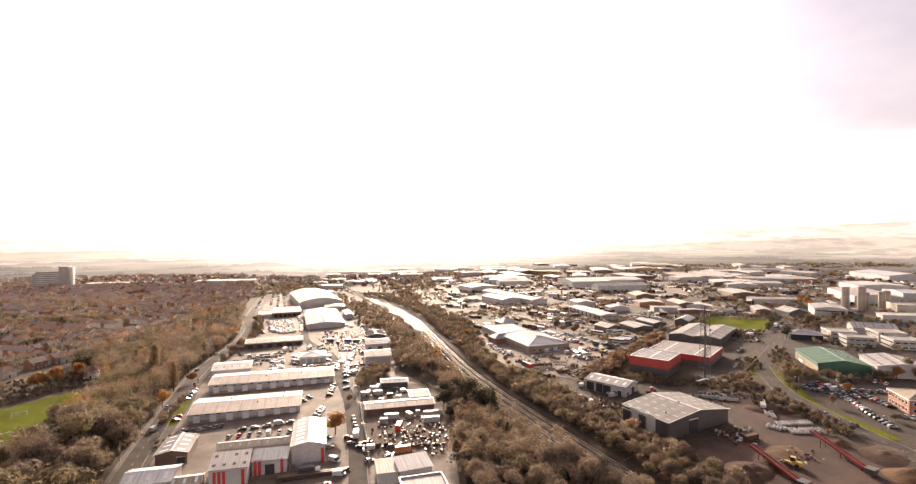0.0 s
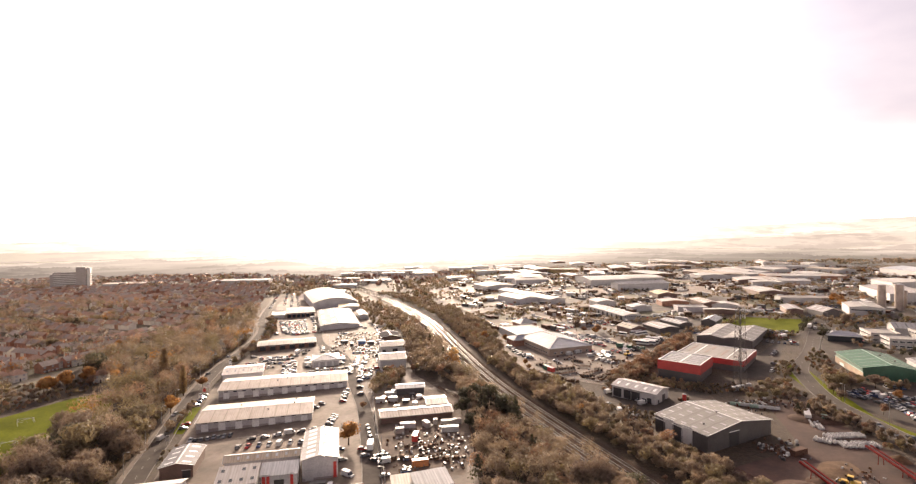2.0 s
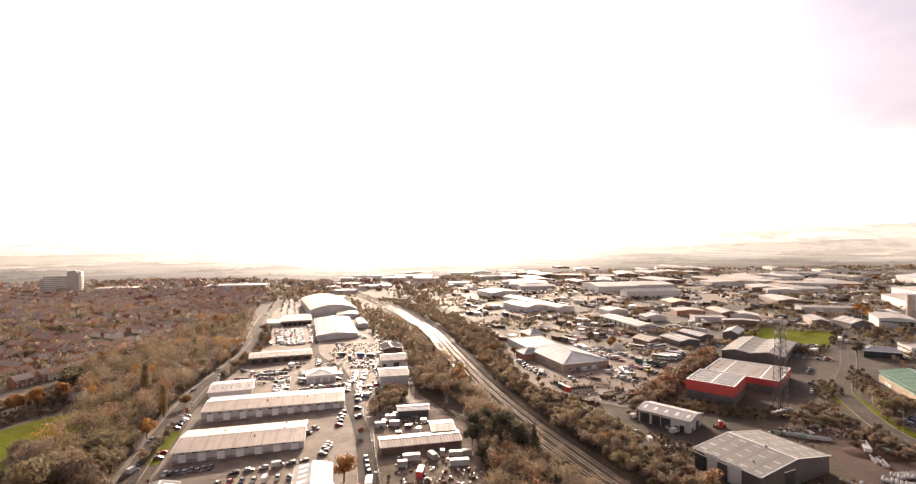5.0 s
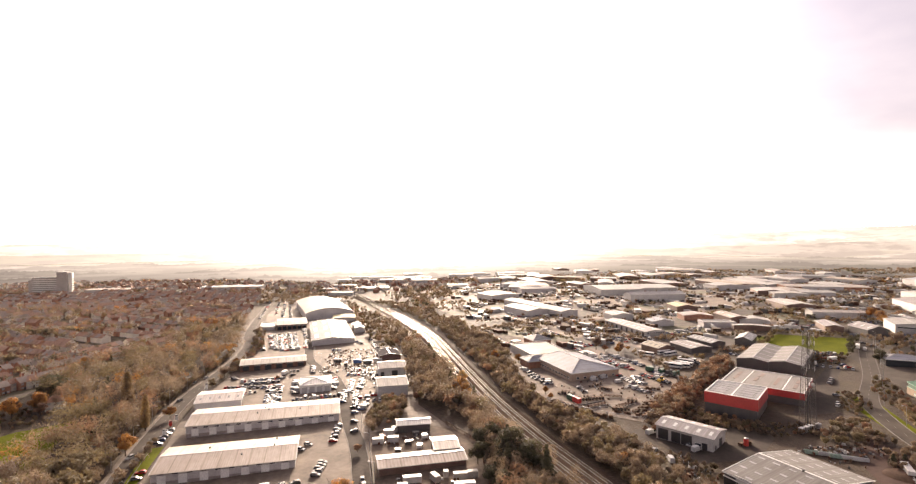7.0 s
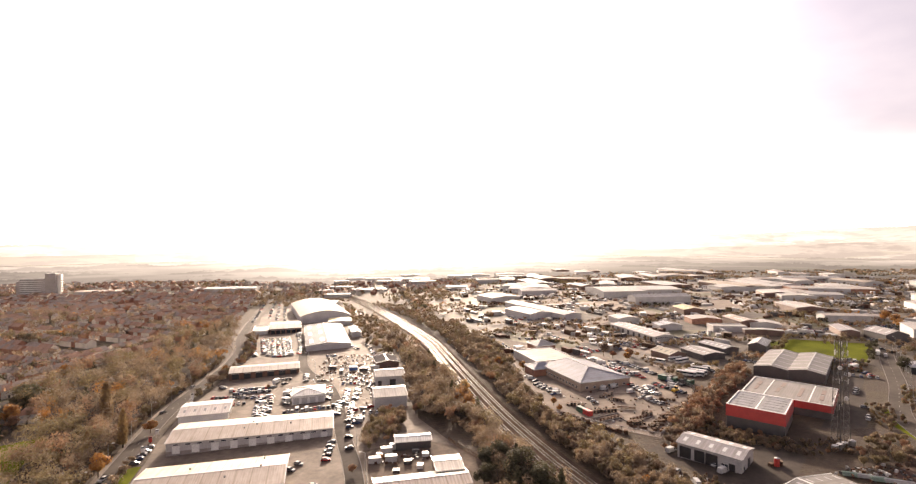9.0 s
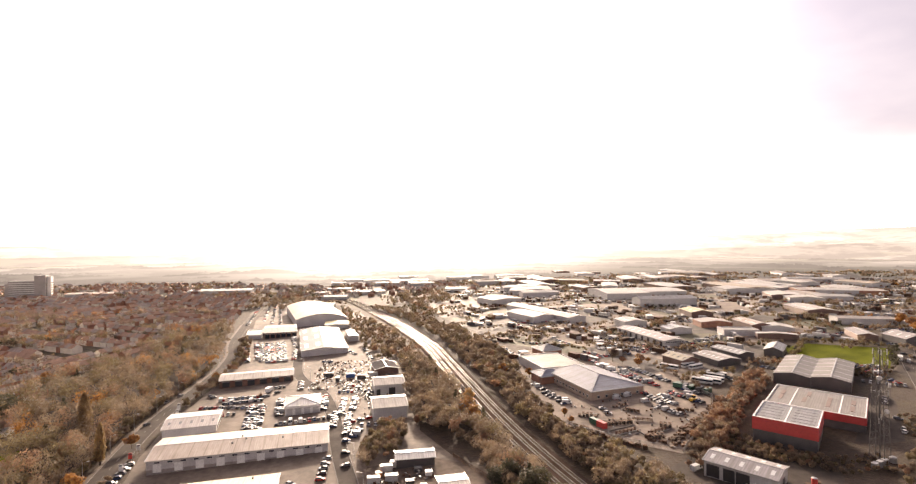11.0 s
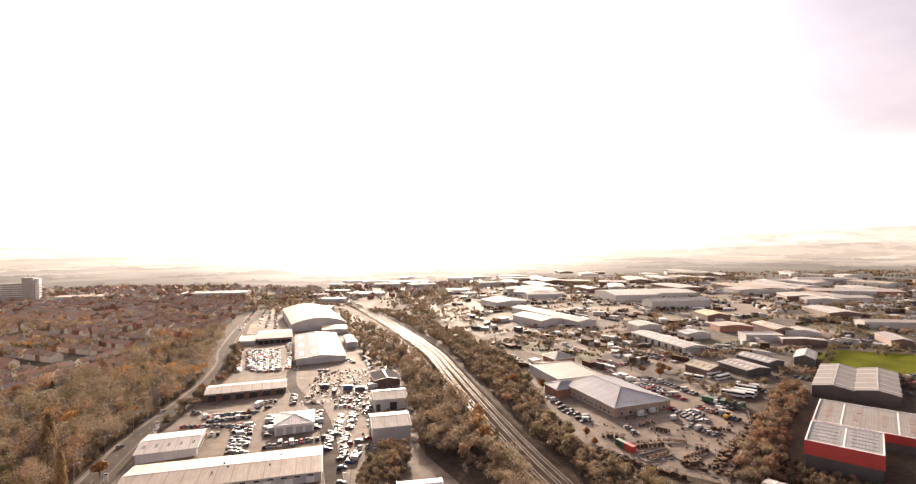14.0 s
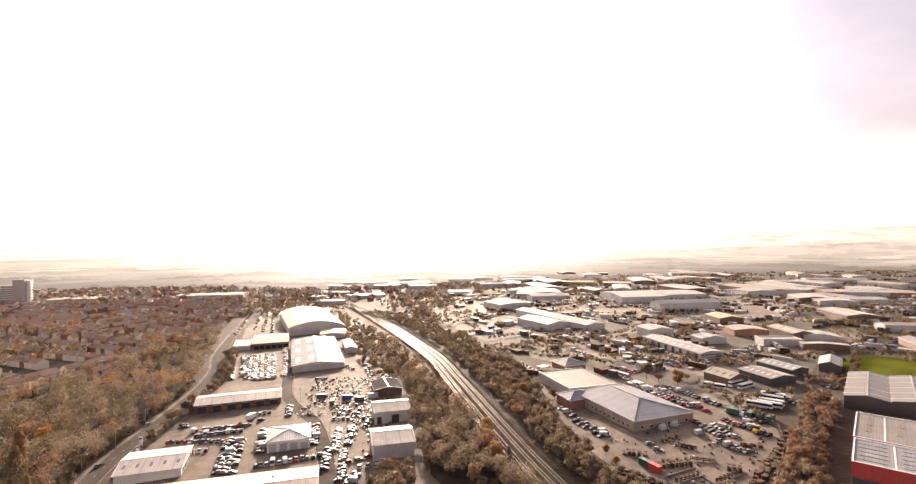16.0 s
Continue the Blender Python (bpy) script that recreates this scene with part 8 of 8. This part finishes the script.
# small stores, drums and sheets strewn over the yards, past counting
for mt, nm, n, seed in ((OFFWHITE, "pale", 120, 1), (RUSTY, "rusty", 260, 2), (DARKSTEEL, "dark", 300, 3), (WOOD, "timber", 220, 4), (GALV, "grey", 200, 5)):
    rk = random.Random(seed)
    s = Shape()
    for x0, x1, y0, y1, share in ((-60.8, -5.2, 437.7, 517.5, 0.45), (-3.0, 29.5, 216.3, 267.4, 0.10), (-29.5, -7.1, 384.4, 440.6, 0.08), (93.6, 160.1, 327.5, 376.2, 0.1), (108.0, 119.2, 239.7, 267.8, 0.04), (171.5, 200.0, 248.1, 263.6, 0.05), (-11.3, 16.3, 300.6, 311.4, 0.03)):
        for k in range(int(n * share)):
            x, y = rk.uniform(x0, x1), rk.uniform(y0, y1)
            s.box(x, y, gz(x, y), rk.uniform(0.3, 1.6), rk.uniform(0.3, 1.0), rk.uniform(0.2, 1.1), rk.uniform(0, 180), rk.uniform(0.7, 1))
    tagged(part("yard_clutter", s, mt), f"{nm} crates, drums and sheets strewn over yards", "yard clutter", kind="stuff")


def pipe_stack(x, y, turn, n, mat, label, L=9.0):
    ob = thing("pipe_stack", label, "pipe stack", x, y, turn, group="stacked pipes of the works")
    for py in (-L * 0.3, L * 0.3):
        part("bearer", Shape().box(py, 0, 0, 0.2, n * 0.5, 0.15), WOOD, ob)
    for row in range(3):
        for k in range(n - row):
            z = 0.4 + row * 0.42
            part("pipe", Shape().tube((-L / 2 + rp.uniform(-.3, .3), (k - (n - row - 1) / 2) * 0.48, z), (L / 2 + rp.uniform(-.3, .3), (k - (n - row - 1) / 2) * 0.48, z), 0.23, 0.23, 7), mat, ob)


PIPE = plain("pale_green_plastic", (0.22, 0.3, 0.24), 0.5, vary=0.25)
for x, y, n, mat, lab in ((170.8, 256.2, 5, PIPE, "pale green plastic pipes stacked on timber bearers"), (174.4, 253.7, 4, GALV, "grey steel pipes stacked on timber bearers"), (177.4, 250.8, 5, PIPE, "pale green plastic pipes stacked on timber bearers"), (180.5, 248.7, 4, OFFWHITE, "white plastic pipes stacked on timber bearers")):
    pipe_stack(x, y, -28, n, mat, lab)
container(189.3, 235.5, 55.2, OFFWHITE, "white curtain-sided trailer in the works yard", 10, 2.6, "site_cabin")
container(193.9, 230.6, 55.2, GREEN, "green skip container in the works yard", 5, 2.0)

# ---------- small stores, skips and cabins of the far estate ----------
rf = random.Random(41)
small = {k: Shape() for k in ("white", "grey", "brown", "dark", "rust")}
for k in range(520):
    cx, cy, a = rf.uniform(80, 980), rf.uniform(455, 1050), rf.choice((-20, 8, 70, -65, 30))
    if not clear(cx, cy) or inside(cx, cy, [(275.1, 434.4), (305.6, 413.5), (322.1, 392.9), (367.9, 432.4), (381.5, 445.9), (333.6, 484.2), (300.9, 476.8)]) or abs(cx - offs(cy)) < 30:
        continue
    for j in range(rf.randrange(2, 7)):
        L, d, hh = rf.choice((3, 6, 6, 9, 12)), rf.choice((2.4, 2.4, 4, 7)), rf.choice((1.2, 2.4, 2.6, 3.5, 4.5))
        x, y = cx + j * rf.uniform(4, 9) * math.cos(radians(a)), cy + j * rf.uniform(4, 9) * math.sin(radians(a))
        small[rf.choices(list(small), (3, 4, 3, 3, 2))[0]].box(x, y, gz(x, y), L, d, hh, a + rf.choice((0, 0, 90)))
for k, mt in (("white", OFFWHITE), ("grey", GALV), ("brown", WOOD), ("dark", DARKSTEEL), ("rust", RUSTY)):
    tagged(part("far_clutter", small[k], mt), f"{k} cabins, skips and stacked goods in far yards", "clutter", kind="stuff")

scrap_pile(153.7, 205.6, 40, 3, "rusty heap of mixed scrap beside the shed")
scrap_pile(147.7, 209.7, 30, 2.5, "dark heap of scrap at the shed's corner")
scrap_pile(162.3, 182.7, 30, 3.5, "broken timber strewn round the screening plant")
container(156.3, 201.9, 15.4, RUSTY, "rusty open skip with scrap beside the shed", 7, 2.2)

container(300.3, 386.9, 15.4, WHITE, "white box trailer parked behind the grey shed", 7, 2.8, "site_cabin")
for x, y, a in ((226.8, 305.2, 33.9), (229.7, 308.3, 33.9), (239.4, 319.5, -44), (254.8, 340.2, 24.4), (258.7, 343.3, 24.4), (262.5, 347.3, 24.4)):
    vehicle("car", rs.choice(("grey", "black", "white", "silver")), x, y, a)
for x, y, a, L in ((6.4, 310.8, 2, 3), (10.5, 306.6, 2, 2.6), (-9.5, 309.5, 5.3, 2.6), (2.7, 300.3, 2.8, 3.2), (7.8, 295.4, 79.2, 2.6), (-2.1, 292.3, -1.3, 2.6)):
    container(x, y, a, rs.choice((OFFWHITE, ORANGE, DARKSTEEL, WHITE)), "small steel skip in the scrap yard", L, 1.5)


def totem(x, y, turn, h, mat, label):
    ob = thing("totem_sign", label, "sign", x, y, turn, group="roadside signs")
    part("panel", Shape().box(0, 0, h * 0.35, 1.5, 0.25, h * 0.65), mat, ob)
    part("header", Shape().box(0, -0.14, h * 0.82, 1.3, 0.06, h * 0.12), DARKSTEEL if mat is not DARKRED else WHITE, ob)
    for px in (-0.55, 0.55):
        part("post", Shape().tube((px, 0, -0.3), (px, 0, h * 0.36), 0.08, 0.08, 6), GALV, ob)


for x, y, h, mat, lab in ((-127.4, 410.8, 6, WHITE, "tall white totem sign beside the road"), (-124.6, 401.9, 5, WHITE, "white banner sign beside the showroom"), (-118.8, 332.9, 4, WHITE, "white banner sign at the unit's corner"), (-121.1, 345.1, 4, REDDOOR, "red advertising sign beside the road"), (-122.4, 354.9, 4, WHITE, "white banner sign beside the road"), (-108.0, 267.1, 4, OFFWHITE, "pale estate sign at the road fork")):
    totem(x, y, 8, h, mat, lab)


def hoist_tank(x, y, r, h, mat, label):
    """Upright drum on a low plinth."""
    ob = thing("storage_tank", label, "tank", x, y, 0, group="tanks")
    part("plinth", Shape().tube((0, 0, -0.2), (0, 0, 0.3), r * 1.15, r * 1.15, 14), CONCRETE, ob)
    part("shell", Shape().tube((0, 0, 0.3), (0, 0, h), r, r, 14), mat, ob)
    part("lid", Shape().tube((0, 0, h), (0, 0, h + r * 0.35), r, r * 0.2, 14), GALV, ob)


hoist_tank(148.5, 269.2, 1.0, 3.4, REDDOOR, "red banded drum tank beside the white unit")
hoist_tank(193.1, 280.4, 1.3, 2.4, GALV, "grey steel tank at the foot of the mast")


def beam_row(x0, y0, x1, y1):
    """A long low wall of stacked dark beams beside the units."""
    d = math.hypot(x1 - x0, y1 - y0)
    ob = thing("beam_stack", "long low row of stacked dark steel beams in the yard", "beam stack", (x0 + x1) / 2, (y0 + y1) / 2, math.degrees(math.atan2(y1 - y0, x1 - x0)))
    for k in range(int(d / 3)):
        part("bearer", Shape().box(-d / 2 + 1.5 + 3 * k, 0, 0, 0.25, 2.2, 0.2), WOOD, ob)
    for row in range(4):
        for j in range(4):
            part("beam", Shape().box(rs.uniform(-0.5, 0.5), -0.75 + 0.5 * j, 0.2 + 0.42 * row, d - rs.uniform(0, 3), 0.38, 0.36), RUSTY if (row + j) % 3 else DARKSTEEL, ob)


beam_row(-40.8, 204.6, -12.6, 208.4)


def football_goal(x, y, turn):
    ob = thing("football_goal", "white tubular football goal on the grass", "goal", x, y, turn, group="goals of the playing field")
    for u in (-3.66, 3.66):
        part("post", Shape().tube((u, 0, 0), (u, 0, 2.44), 0.09, 0.09, 8), WHITE, ob)
        part("stay", Shape().tube((u, 0, 2.4), (u, 1.6, 0.05), 0.05, 0.05, 6), WHITE, ob)
    part("crossbar", Shape().tube((-3.75, 0, 2.44), (3.75, 0, 2.44), 0.09, 0.09, 8), WHITE, ob)
    part("ground_bar", Shape().tube((-3.66, 1.6, 0.05), (3.66, 1.6, 0.05), 0.05, 0.05, 6), WHITE, ob)


football_goal(-201.3, 313.5, 8)
football_goal(-185.5, 280.0, 13)
